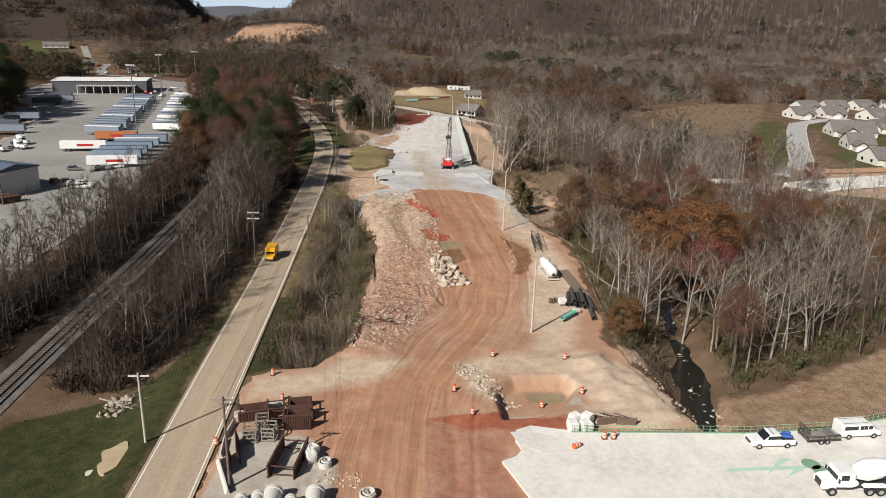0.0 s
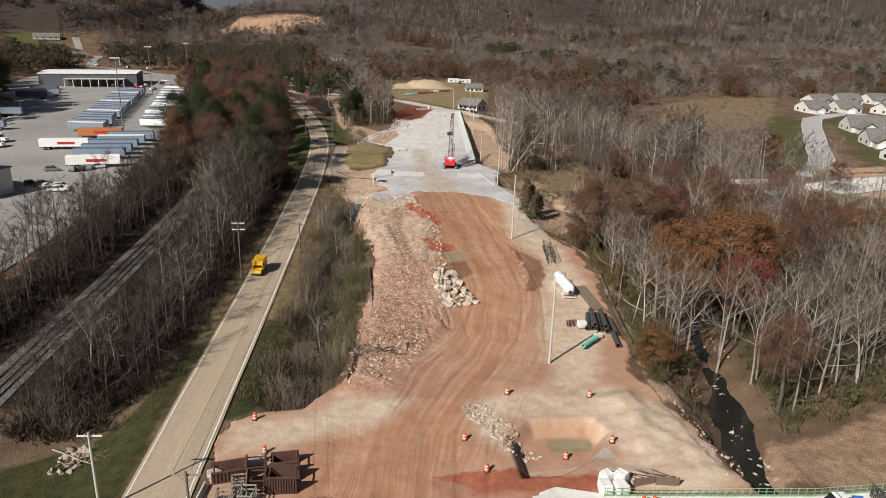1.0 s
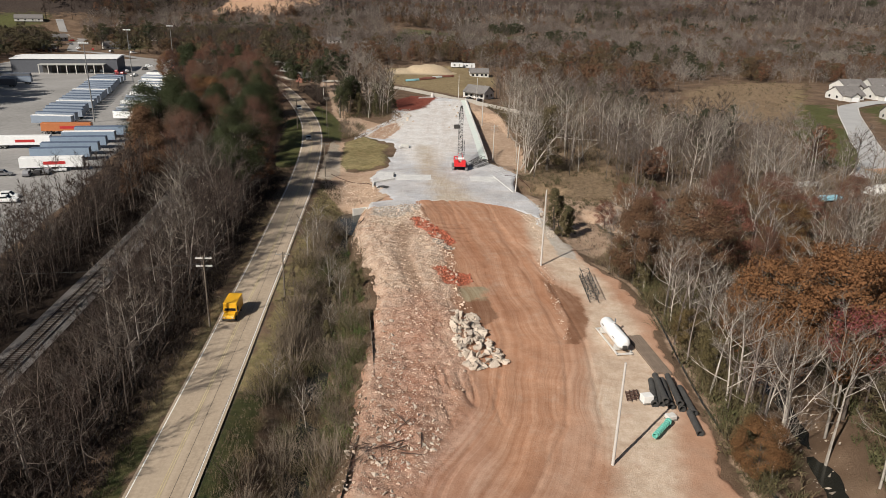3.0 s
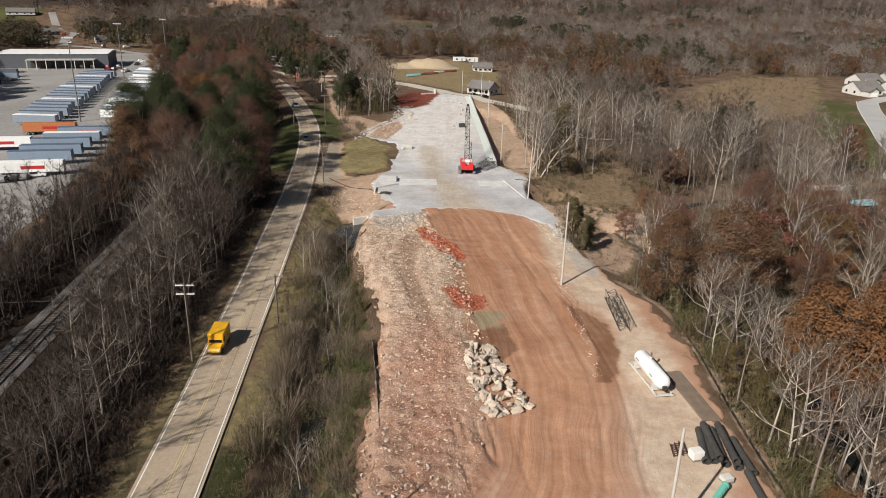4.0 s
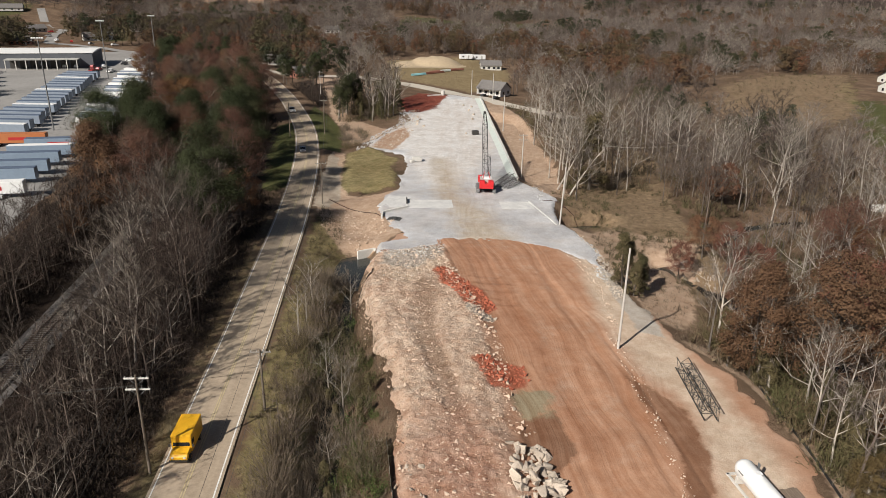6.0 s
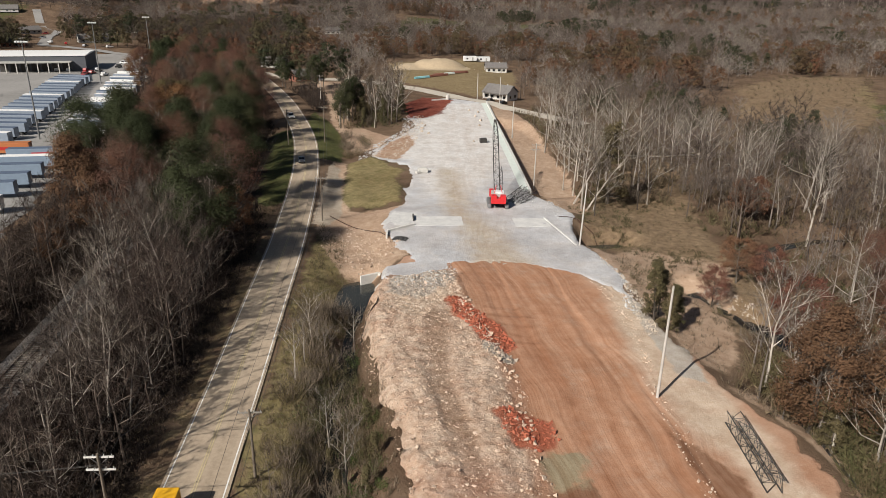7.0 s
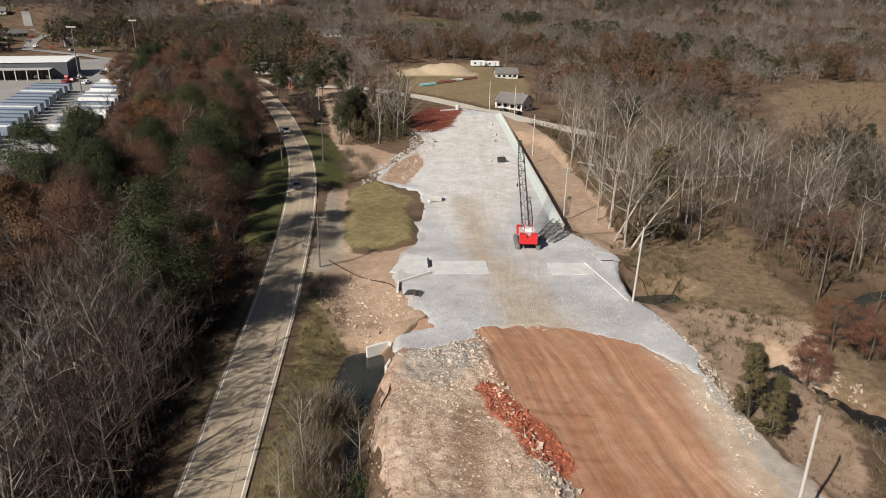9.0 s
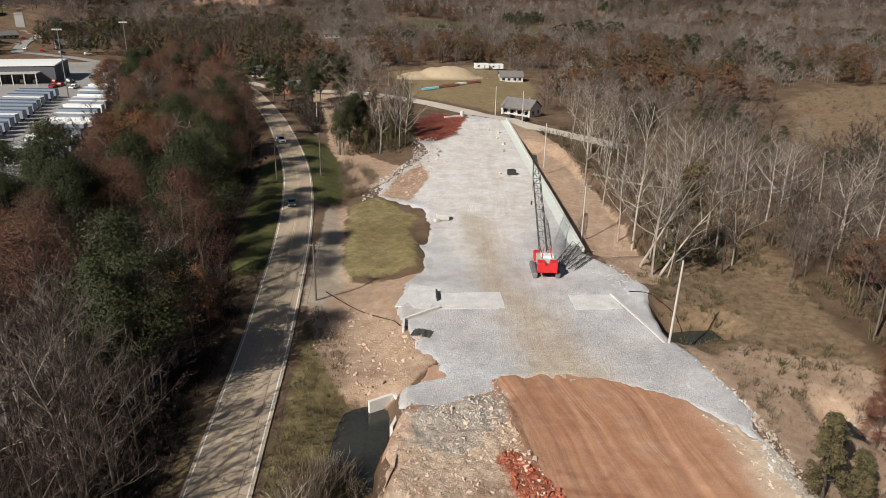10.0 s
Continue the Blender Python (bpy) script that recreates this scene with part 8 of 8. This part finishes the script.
def tractor(x, y, turn, paint="white_paint"):
    top = thing("truck_tractor", pose(x, y, -1.9, 0, 0, turn), "white long-nosed truck tractor parked in the yard", "truck", "truck tractors")
    part("chassis", box(6.8, 0.9, 0.3, (-0.4, 0, 0.75)), "dark_steel", top)
    part("sleeper_cab", box(2.4, 2.3, 2.3, (0.3, 0, 1.05), 0.12), paint, top)
    part("hood", prism([(1.4, 0.7), (1.4, 2.0), (3.2, 1.75), (3.4, 1.4), (3.4, 0.7)], 2.0, 0.1), paint, top)
    part("windscreen", box(0.06, 2.0, 0.7, (1.5, 0, 2.2), turn=(0, -12, 0)), "dark_glass", top)
    part("roof_fairing", prism([(-0.9, 3.3), (-0.9, 4.0), (0.2, 3.7), (1.3, 3.3)], 2.2, 0.06), paint, top)
    for s in (-1, 1):
        part("side_window", box(0.9, 0.04, 0.6, (0.9, s * 1.16, 2.25)), "dark_glass", top)
        part("fuel_tank", rod((-0.6, s * 0.95, 0.65), (0.9, s * 0.95, 0.65), 0.32, sides=12), "chrome", top)
        part("exhaust_stack", rod((-0.98, s * 0.95, 1.0), (-0.98, s * 0.95, 4.0), 0.08, sides=8), "chrome", top)
    wheels(top, [(2.6, s * 1.0) for s in (-1, 1)] + [(x2, s * 0.95) for x2 in (-2.1, -3.3) for s in (-1, 1)], 0.5, 0.45)


tractor(-147, 281, -12)
tractor(-152, 275, -8)
tractor(-151, 291, -10)
PAINT = ("white_paint", "car_grey", "car_black", "white_paint", "car_red", "car_blue")
NAMES = {"white_paint": "white", "car_grey": "grey", "car_black": "black", "car_red": "dark red", "car_blue": "dark blue"}
spots_ = [(-110, 243, 10, 1, "suv"), (-103.6, 243.2, 100, 1, "suv"), (-101.5, 245, 100, 2, "sedan"), (-99.6, 246, 100, 1, "sedan"), (-97.6, 248, 20, 0, "suv"), (-96.5, 217.0, 8, 0, "pickup"), (-97.5, 221, 5, 0, "suv"), (-101.8, 221.5, 60, 0, "sedan"), (-107, 223.6, 30, 2, "suv"), (-104.5, 224.5, 30, 2, "sedan")]
for k in range(26):
    spots_.append((-165 + ry.uniform(0, 38), 470 + ry.uniform(0, 95), ry.choice((0, 90, 80, 10)), ry.randrange(6), ry.choice(("sedan", "suv", "pickup"))))
for k in range(9):
    spots_.append((-225 + 7 * k + ry.uniform(-1, 1), 489 + 0.2 * k, 90, ry.randrange(6), ry.choice(("sedan", "suv"))))
for x, y, a, c, kd in spots_:
    p = PAINT[c]
    car(pose(x, y, ground_z(x, y) + 0.1, 0, 0, a), p, f"{NAMES[p]} {'pickup' if kd == 'pickup' else 'car'} parked on the yard pavement", kd)


def warehouse(x, y, w, d, h, turn, wall, roof, label, bays=0, pitch=0.06, canopy=0.0):
    top = thing("warehouse", pose(x, y, ground_z(x, y) - 0.1, 0, 0, turn), label, "building")
    part("wall", box(w, d, h, (0, 0, 0), 0.03), wall, top)
    r = prism([(-d / 2 - 0.4, h), (0, h + pitch * d), (d / 2 + 0.4, h), (d / 2 + 0.4, h - 0.3), (-d / 2 - 0.4, h - 0.3)], w + 0.8)
    part("roof", moved(r, pose(0, 0, 0.02, 0, 0, 90)), roof, top)
    if canopy:
        c = part("canopy", box(w * 0.62, canopy, 0.35, (w * 0.08, -d / 2 - canopy / 2, h * 0.62)), "wall_grey", top)
        for k in range(bays + 1):
            part("column", box(0.4, 0.4, h * 0.62, (w * (-0.22 + 0.6 * k / bays), -d / 2 - canopy + 0.3, 0)), "wall_white", c)
    for k in range(bays):
        part("bay_door", box(w * 0.62 / bays * 0.75, 0.1, h * 0.5, (w * (-0.18 + 0.6 * k / bays), -d / 2 - 0.03, 0.1)), "dark_steel", top)
    return top


warehouse(-199, 500, 57, 28, 8.2, 11, "wall_dark", "roof_white", "long dark warehouse with a white flat roof", 7, 0.02, 7.0)
warehouse(-123, 214, 26, 15, 7.6, -24, "wall_white", "roof_metal", "white metal warehouse with a blue-grey roof", 2, 0.10)
for k, (x, y) in enumerate(((-112.5, 201), (-116, 197), (-109, 199))):
    top = thing("skip_container", pose(x, y, -1.9, 0, 0, 20 + 15 * k), "rusty brown waste skip beside the warehouse", "skip", "waste skips")
    part("tub", prism([(-2.6, 0.2), (-2.9, 1.7), (2.9, 1.7), (2.6, 0.2)], 2.3, 0.04), "rust_steel", top)
    part("rim", box(5.9, 2.4, 0.12, (0, 0, 1.68)), "rust_steel", top)
utility_pole(-109, 196, 9, 1, "pole_wood", base=-2)


# ---- houses ----
def house(x, y, w, d, turn, wall="wall_white", roof="roof_shingle", h=3.0, wing=True, garage=True, label="single-storey white house with a grey shingle roof", z=None, porch=False, pitch=0.55):
    top = thing("house", pose(x, y, (ground_z(x, y) if z is None else z) + 0.1, 0, 0, turn), label, "house", "houses")
    part("wall", box(w, d, h, (0, 0, -0.3)), wall, top)

    def gable(wd, ln, base, m):
        r = wd / 2 + 0.5
        rf = moved(prism([(-r, base - 0.25), (0, base + r * pitch), (r, base - 0.25), (r, base - 0.45), (0, base + r * pitch - 0.2), (-r, base - 0.45)], ln + 0.9), m)
        return rf
    roofing = part("roof", gable(d, w, h - 0.1, pose(0, 0, 0, 0, 0, 90)), roof, top)
    tri = moved(prism([(-d / 2, h - 0.35), (0, h - 0.35 + d / 2 * pitch), (d / 2, h - 0.35)], w - 0.05), pose(0, 0, 0, 0, 0, 90))
    part("gable_wall", tri, wall, top)
    if wing:
        part("wing_wall", box(w * 0.42, d * 0.5, h, (-w * 0.2, -d * 0.62, -0.3)), wall, top)
        part("wing_roof", gable(w * 0.42, d * 0.9, h - 0.1, pose(-w * 0.2, -d * 0.45, 0.0)), roof, top)
        part("wing_gable", prism([(-w * 0.21, h - 0.35), (0, h - 0.35 + w * 0.21 * pitch), (w * 0.21, h - 0.35)], d * 0.85, m=pose(-w * 0.2, -d * 0.45, 0)), wall, top)
        if garage:
            part("garage_door", box(w * 0.3, 0.08, 2.2, (-w * 0.2, -d * 0.87 - 0.05, -0.2)), "roof_white", top)
        fy, fx = -d / 2, 1
    else:
        fy, fx = -d / 2, 0
    xs = (w * 0.12, w * 0.36) if wing else (-w * 0.36, -w * 0.12, w * 0.14, w * 0.36)
    for wx in xs:
        wn_ = part("window", box(1.5, 0.10, 1.3, (wx, fy - 0.03, 0.7)), "dark_glass", top)
        part("frame", box(1.7, 0.08, 0.12, (wx, fy - 0.06, 2.0)), "roof_white", wn_)
        part("sill", box(1.7, 0.14, 0.1, (wx, fy - 0.07, 0.6)), "roof_white", wn_)
    for s in (-1, 1):
        for wy in (-0.2, 0.25):
            part("window", box(0.10, 1.3, 1.3, (s * (w / 2 + 0.02), wy * d, 0.7)), "dark_glass", top)
    part("door", box(1.0, 0.1, 2.1, (w * 0.24, fy - 0.03, -0.2)), "wall_grey", top)
    if porch:
        part("porch_roof", box(w * 0.9, 2.2, 0.15, (0, fy - 1.1, h - 0.6)), roof, top)
        for k in range(4):
            part("porch_post", box(0.15, 0.15, h - 0.6, (-w * 0.4 + w * 0.8 * k / 3, fy - 2.0, 0)), "roof_white", top)
    part("vent_pipe", rod((w * 0.2, d * 0.2, h + 0.5), (w * 0.2, d * 0.2, h + d / 2 * pitch + 0.3), 0.12, sides=8), "roof_white", top)
    return top


for k, (x, y, w, d, a) in enumerate(((238, 426, 14, 13, 0), (259, 428, 14, 13, -6), (262, 462, 15, 13, 4), (286, 470, 15, 13, -8), (312, 480, 16, 13, 6), (336, 484, 16, 13, 0),
                                      (226, 355, 21, 16, -20), (204, 314, 11, 14, -22), (196, 279, 20, 13, -6), (221, 288, 22, 14, -10), (243, 322, 20, 15, -14), (250, 370, 15, 13, 20), (268, 372, 16, 14, -12), (282, 420, 16, 13, 8), (296, 392, 17, 14, -14), (272, 338, 18, 14, -10), (256, 296, 20, 14, -8))):
    house(x + 6, y, w, d, a + 8, label="single-storey white house with a dark grey shingle roof", wing=True)
house(41.5, 424, 13, 9, -40, h=3.4, wing=False, porch=True, label="white house with a porch and dark roof beside the side road", pitch=0.6)
car(pose(35.5, 412, ground_z(35.5, 412) + 0.1, 0, 0, 50), "car_black", "black car parked before the white house", "suv")
car(pose(40.5, 408, ground_z(40.5, 408) + 0.1, 0, 0, 50), "car_black", "black car parked before the white house", "sedan")
house(-53, 470, 12, 9, 30, "brick_red", "roof_shingle", 3.0, False, label="low brown house under trees beside the road")
house(-58, 735, 16, 9, 10, label="white farm house beyond the trees", wing=False)
house(52, 520, 12, 8, 0, label="small white house behind the pipe yard", wing=False)
house(-75, 520, 13, 9, -20, "wall_grey", label="grey house beneath the wooded slope", wing=False)
house(-228, 655, 20, 10, 30, label="pale building beyond the truck yard", wing=False)
house(-298, 708, 16, 9, 50, "wall_grey", label="grey house beside the lane behind the yard", wing=False)
house(-386, 850, 26, 12, 20, label="long white building beside the far lawn", wing=False)
house(-262, 610, 14, 9, 15, "brick_red", label="low brick house beside the lane", wing=False)
for k, (x, y) in enumerate(((-196, 600), (-214, 606), (-236, 628), (-252, 640), (-268, 664), (-282, 700))):
    car(pose(x, y, ground_z(x, y) + 0.4, 0, 0, 40 + 35 * k), ("white_paint", "car_grey", "car_red")[k % 3], ("white", "grey", "dark red")[k % 3] + " car parked beside the lane behind the yard", "suv")
house(-235, 740, 30, 12, 15, label="long pale building beyond the truck yard", wing=False)
for k, (x, y) in enumerate(((640, 960), (675, 975), (700, 965), (725, 990))):
    house(x, y, 15, 9, 10 * k, label="white house on the far wooded slope", wing=False)

# pipe yard beyond the side road
sand = bmesh.new()
bmesh.ops.create_grid(sand, x_segments=40, y_segments=30, size=1, matrix=Matrix.Diagonal((24, 14, 1, 1)))
for v in sand.verts:
    r = math.hypot(v.co.x / 24, v.co.y / 14)
    v.co.z = 5.2 * max(0, 1 - ((v.co.x - 4) / 15) ** 2 - (v.co.y / 10) ** 2) ** 0.8 + 2.2 * max(0, 1 - ((v.co.x + 13) / 10) ** 2 - (v.co.y / 9) ** 2) + 0.5 * noise.noise(v.co * 0.3) * max(0, 1 - r) - 0.6 * max(0, r - 0.8)
for f in sand.faces:
    f.smooth = True
ob = part("sand_mound", sand, "sand", None)
ob.matrix_basis = pose(16, 528, ground_z(16, 528) - 0.1, 0, 0, 0)
tagged(ob, "large heap of tan sand beyond the side road", "sand heap")
for k, (x, y, mt, nm) in enumerate(((6.5, 481, "teal_pale", "pale turquoise"), (8.5, 483, "teal_pale", "pale turquoise"), (15.0, 489, "brick_red", "rust-red"), (19, 491, "brick_red", "rust-red"), (17, 493, "brick_red", "rust-red"), (23, 496, "fabric_pale", "pale"), (27, 501, "brick_red", "rust-red"), (31, 503, "brick_red", "rust-red"))):
    top = thing("pipe_bundle", pose(x, y, ground_z(x, y) + 0.1, 0, 0, 35), f"bundle of {nm} pipes stacked on the ground", "pipe bundle", "pipe bundles")
    for j in range(5):
        part("pipe", pipe((-3.5, -0.9 + 0.6 * (j % 3) + 0.3 * (j // 3), 0.3 + 0.5 * (j // 3)), (3.5, -0.9 + 0.6 * (j % 3) + 0.3 * (j // 3), 0.3 + 0.5 * (j // 3)), 0.29, 0.04, 10), mt, top)
for x, y in ((40, 552), (49, 556)):
    top = thing("site_cabin", pose(x, y, ground_z(x, y), 0, 0, 10), "white site cabin beyond the sand heap", "cabin", "site cabins")
    part("body", box(8, 3, 2.8, (0, 0, 0.4), 0.06), "white_paint", top)
    part("window", box(1.2, 0.06, 0.9, (-2, -1.52, 1.4)), "dark_glass", top)
    part("door", box(0.9, 0.06, 2.0, (1.5, -1.52, 0.5)), "wall_grey", top)
top = thing("manhole_riser", pose(16.5, 412, ground_z(16.5, 412)), "white concrete riser at the end of the gravel bed", "concrete riser")
part("riser", pipe((0, 0, 0), (0, 0, 2.2), 0.8, 0.15, 16), "concrete_pale", top)
part("kerb_beam", box(9, 0.5, 0.6, (-3, -1.5, 0), 0.03, (0, 0, 25)), "concrete_pale", top)
# stacked round bales and sheeted stack near the far clearing
for k in range(5):
    top = part("stone_block", box(2.2, 1.4, 1.6, (0, 0, 0), 0.1), "concrete_pale", None)
    top.matrix_basis = pose(112.5 + 2.9 * k, 244 + 0.1 * k, ground_z(118, 244) + 0.0, 0, 0, 4 * k)
    tagged(top, "pale concrete block in a row in the clearing", "concrete block", "concrete blocks")
top = thing("pipe_bundle", pose(123.8, 236, ground_z(124, 236) + 0.1, 0, 0, 8), "stack of pale blue pipes in the clearing", "pipe bundle", "pipe bundles")
for j in range(9):
    part("pipe", pipe((-3, -1.2 + 0.62 * (j % 5) + 0.3 * (j // 5), 0.32 + 0.5 * (j // 5)), (3, -1.2 + 0.62 * (j % 5) + 0.3 * (j // 5), 0.32 + 0.5 * (j // 5)), 0.3, 0.04, 10), "pipe_blue", top)

# ---- vehicles on the deck and the road ----
pk = car(pose(47.3, 75.9, deck_z, 0, 0, 182), "white_paint", "white crew-cab pickup with blue tarps in its bed", "pickup", name="pickup_truck", cat="pickup", group="")
for k, (x, y) in enumerate(((-1.5, 0.3), (-2.3, -0.3), (-2.0, 0.5))):
    part("tarp_roll", rod((x - 0.5, y, 1.35), (x + 0.5, y - 0.2, 1.35), 0.22, sides=10), "blue_tarp", pk)
part("roof_bar", box(0.08, 1.5, 0.06, (0.1, 0, 1.92)), "grey_steel", pk)
car(pose(60.0, 77.9, deck_z, 0, 0, 4), "white_paint", "white passenger van with dark windows on the deck", "van", name="passenger_van", cat="van", group="")


def utility_trailer():
    top = thing("utility_trailer", pose(54.4, 76.9, deck_z, 0, 0, 4), "dark flat trailer with mesh sides and an end ramp", "trailer")
    part("floor", box(4.6, 2.0, 0.08, (0, 0, 0.62)), "grey_timber", top)
    for s in (-1, 1):
        part("side_rail", box(4.6, 0.07, 0.07, (0, s * 1.0, 1.1)), "dark_steel", top)
        part("frame_rail", box(4.7, 0.10, 0.16, (0, s * 0.98, 0.5)), "dark_steel", top)
        for k in range(7):
            part("upright", box(0.05, 0.05, 0.5, (-2.2 + 0.73 * k, s * 1.0, 0.62)), "dark_steel", top)
    ramp = part("ramp_frame", box(0.08, 2.0, 0.08, (-2.35, 0, 2.1)), "dark_steel", top)
    for k in range(9):
        part("ramp_bar", box(0.05, 0.05, 1.5, (-2.35, -0.95 + 0.237 * k, 0.62)), "dark_steel", ramp)
    part("drawbar", box(1.3, 0.12, 0.12, (2.9, 0, 0.5)), "dark_steel", top)
    part("tool_box", box(0.9, 1.2, 0.5, (1.2, 0.1, 0.7), 0.04), "grey_steel", top)
    wheels(top, [(x, s * 1.12) for x in (-0.45, 0.4) for s in (-1, 1)], 0.36, 0.22)


utility_trailer()


def mixer():
    top = thing("concrete_mixer_truck", pose(53.0, 66.6, deck_z, 0, 0, 178), "white concrete mixer truck on the deck", "mixer truck")
    part("chassis", box(8.6, 0.95, 0.35, (0, 0, 0.8)), "dark_steel", top)
    part("cab", box(2.0, 2.35, 1.9, (2.2, 0, 1.1), 0.14), "white_paint", top)
    part("hood", prism([(3.1, 0.75), (3.1, 1.95), (4.4, 1.7), (4.75, 1.3), (4.75, 0.75)], 2.1, 0.12), "white_paint", top)
    part("grille", box(0.06, 1.2, 0.8, (4.76, 0, 0.85), 0.02), "dark_steel", top)
    part("windscreen", box(0.05, 2.0, 0.75, (3.2, 0, 2.0), turn=(0, -10, 0)), "dark_glass", top)
    for s in (-1, 1):
        part("side_window", box(0.9, 0.04, 0.65, (2.4, s * 1.18, 2.05)), "dark_glass", top)
        part("mirror", box(0.08, 0.25, 0.45, (3.2, s * 1.4, 1.9)), "dark_steel", top)
        part("fender", prism([(-2.9, 1.15), (-2.6, 1.4), (-0.2, 1.4), (0.1, 1.15)], 0.6, 0.04, m=pose(0, s * 0.95, 0)), "white_paint", top)
    part("water_tank", rod((0.95, -0.9, 1.45), (0.95, 0.9, 1.45), 0.4, sides=16), "white_paint", top)
    bm = bmesh.new()
    n = 24
    prof = [(-3.9, 0.55), (-3.3, 0.75), (-1.8, 1.2), (-0.4, 1.25), (0.8, 0.8), (1.0, 0.4)]
    rings = [[bm.verts.new((x, r * math.cos(6.2832 * i / n), r * math.sin(6.2832 * i / n))) for i in range(n)] for x, r in prof]
    for p, q in zip(rings[:-1], rings[1:]):
        for i in range(n):
            bm.faces.new((p[i], p[(i + 1) % n], q[(i + 1) % n], q[i])).smooth = True
    bm.faces.new(rings[0][::-1])
    bm.faces.new(rings[-1])
    moved(bm, pose(0, 0, 2.6, 0, 12, 0))
    part("drum", bm, "white_paint", top)
    part("hopper", prism([(-4.6, 2.7), (-4.4, 4.0), (-3.4, 4.0), (-3.8, 2.7)], 1.3, 0.04), "grey_steel", top)
    part("chute", prism([(-5.4, 1.4), (-5.3, 1.6), (-4.3, 2.6), (-4.2, 2.3)], 0.6, 0.02), "grey_steel", top)
    wheels(top, [(3.6, s * 1.0) for s in (-1, 1)] + [(x, s * 0.98) for x in (-2.1, -0.8) for s in (-1, 1)], 0.52, 0.45)


mixer()


def yellow_truck():
    x, y = -28.9, 154.0
    top = thing("yellow_van", pose(x, y, float(road_z(y)) + 0.07, 0, 0, -91), "yellow step van with a short hood on the road", "van")
    part("cargo_body", box(4.3, 2.25, 2.15, (-0.9, 0, 0.65), 0.14), "bus_yellow", top)
    part("hood", prism([(1.2, 0.55), (1.2, 1.35), (2.4, 1.2), (2.65, 0.95), (2.65, 0.5)], 1.9, 0.08), "bus_yellow", top)
    part("windscreen", box(0.06, 1.8, 0.65, (1.24, 0, 1.5), turn=(0, -12, 0)), "dark_glass", top)
    for s in (-1, 1):
        part("side_window", box(0.7, 0.04, 0.6, (0.75, s * 1.13, 1.5)), "dark_glass", top)
        part("headlight", box(0.06, 0.25, 0.2, (2.66, s * 0.65, 0.8)), "lamp_glass", top)
        part("mirror", box(0.1, 0.2, 0.35, (1.3, s * 1.3, 1.4)), "dark_steel", top)
    part("bumper", box(0.15, 2.0, 0.22, (2.72, 0, 0.42), 0.03), "dark_steel", top)
    wheels(top, [(x2, s * 0.95) for x2 in (1.75, -1.9) for s in (-1, 1)], 0.4, 0.28)


yellow_truck()
car(pose(-32.9, 297.0, float(road_z(297)) + 0.07, 0, 0, -80), "car_grey", "grey car on the two-lane road", "sedan", "")
car(pose(-44.8, 362.0, float(road_z(362)) + 0.07, 0, 0, -72), "white_paint", "white pickup on the two-lane road", "pickup", "", "pickup_truck", "pickup")

# straw-coloured mulch patch and lid in the verge
ob = slab("mulch_patch", [(-34.3 + (1.75 + 0.3 * math.sin(5 * a) + 0.22 * math.sin(3 * a + 1)) * math.cos(a), 76.2 + (2.9 + 0.5 * math.sin(4 * a + 2)) * math.sin(a)) for a in [k * math.tau / 36 for k in range(36)]], ground_z(-34, 76) + 0.22, 0.6, "straw_mulch", "patch of straw mulch in the grass verge", "mulch")
ob = part("manhole_cover", rod((-37.0, 75.0, ground_z(-37, 75) - 0.1), (-37.0, 75.0, ground_z(-37, 75) + 0.12), 0.5, sides=18), "concrete_pale", None)
tagged(ob, "round concrete manhole cover in the grass", "manhole cover")

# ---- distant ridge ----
# the haze of distance is put into the ridge's blue-grey base colours
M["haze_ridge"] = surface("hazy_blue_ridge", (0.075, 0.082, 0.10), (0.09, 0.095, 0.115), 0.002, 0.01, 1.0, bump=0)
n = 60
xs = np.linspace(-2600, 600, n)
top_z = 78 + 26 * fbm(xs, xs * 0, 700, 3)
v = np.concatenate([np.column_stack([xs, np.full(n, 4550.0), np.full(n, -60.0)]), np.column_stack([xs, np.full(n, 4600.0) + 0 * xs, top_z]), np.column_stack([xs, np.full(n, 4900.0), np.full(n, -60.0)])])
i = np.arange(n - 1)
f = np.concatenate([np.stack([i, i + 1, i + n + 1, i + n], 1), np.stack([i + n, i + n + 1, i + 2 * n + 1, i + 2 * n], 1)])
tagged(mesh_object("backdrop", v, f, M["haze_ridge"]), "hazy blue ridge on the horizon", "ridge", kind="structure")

# pale sky low over the ridge
m, nt, bsdf = nodes_of("horizon_sky")
em = add(nt, "ShaderNodeEmission", Strength=0.72)
em.inputs["Color"].default_value = (0.72, 0.86, 1.0, 1)
nt.links.new(em.outputs[0], nt.nodes["Material Output"].inputs["Surface"])
v = np.array([(-2600.0, 4930, -100), (600, 4930, -100), (600, 4930, 420), (-2600, 4930, 420)])
tagged(mesh_object("sky_backdrop", v, np.array([[0, 1, 2, 3]]), m), "pale clear sky low over the ridge", "sky", kind="structure")
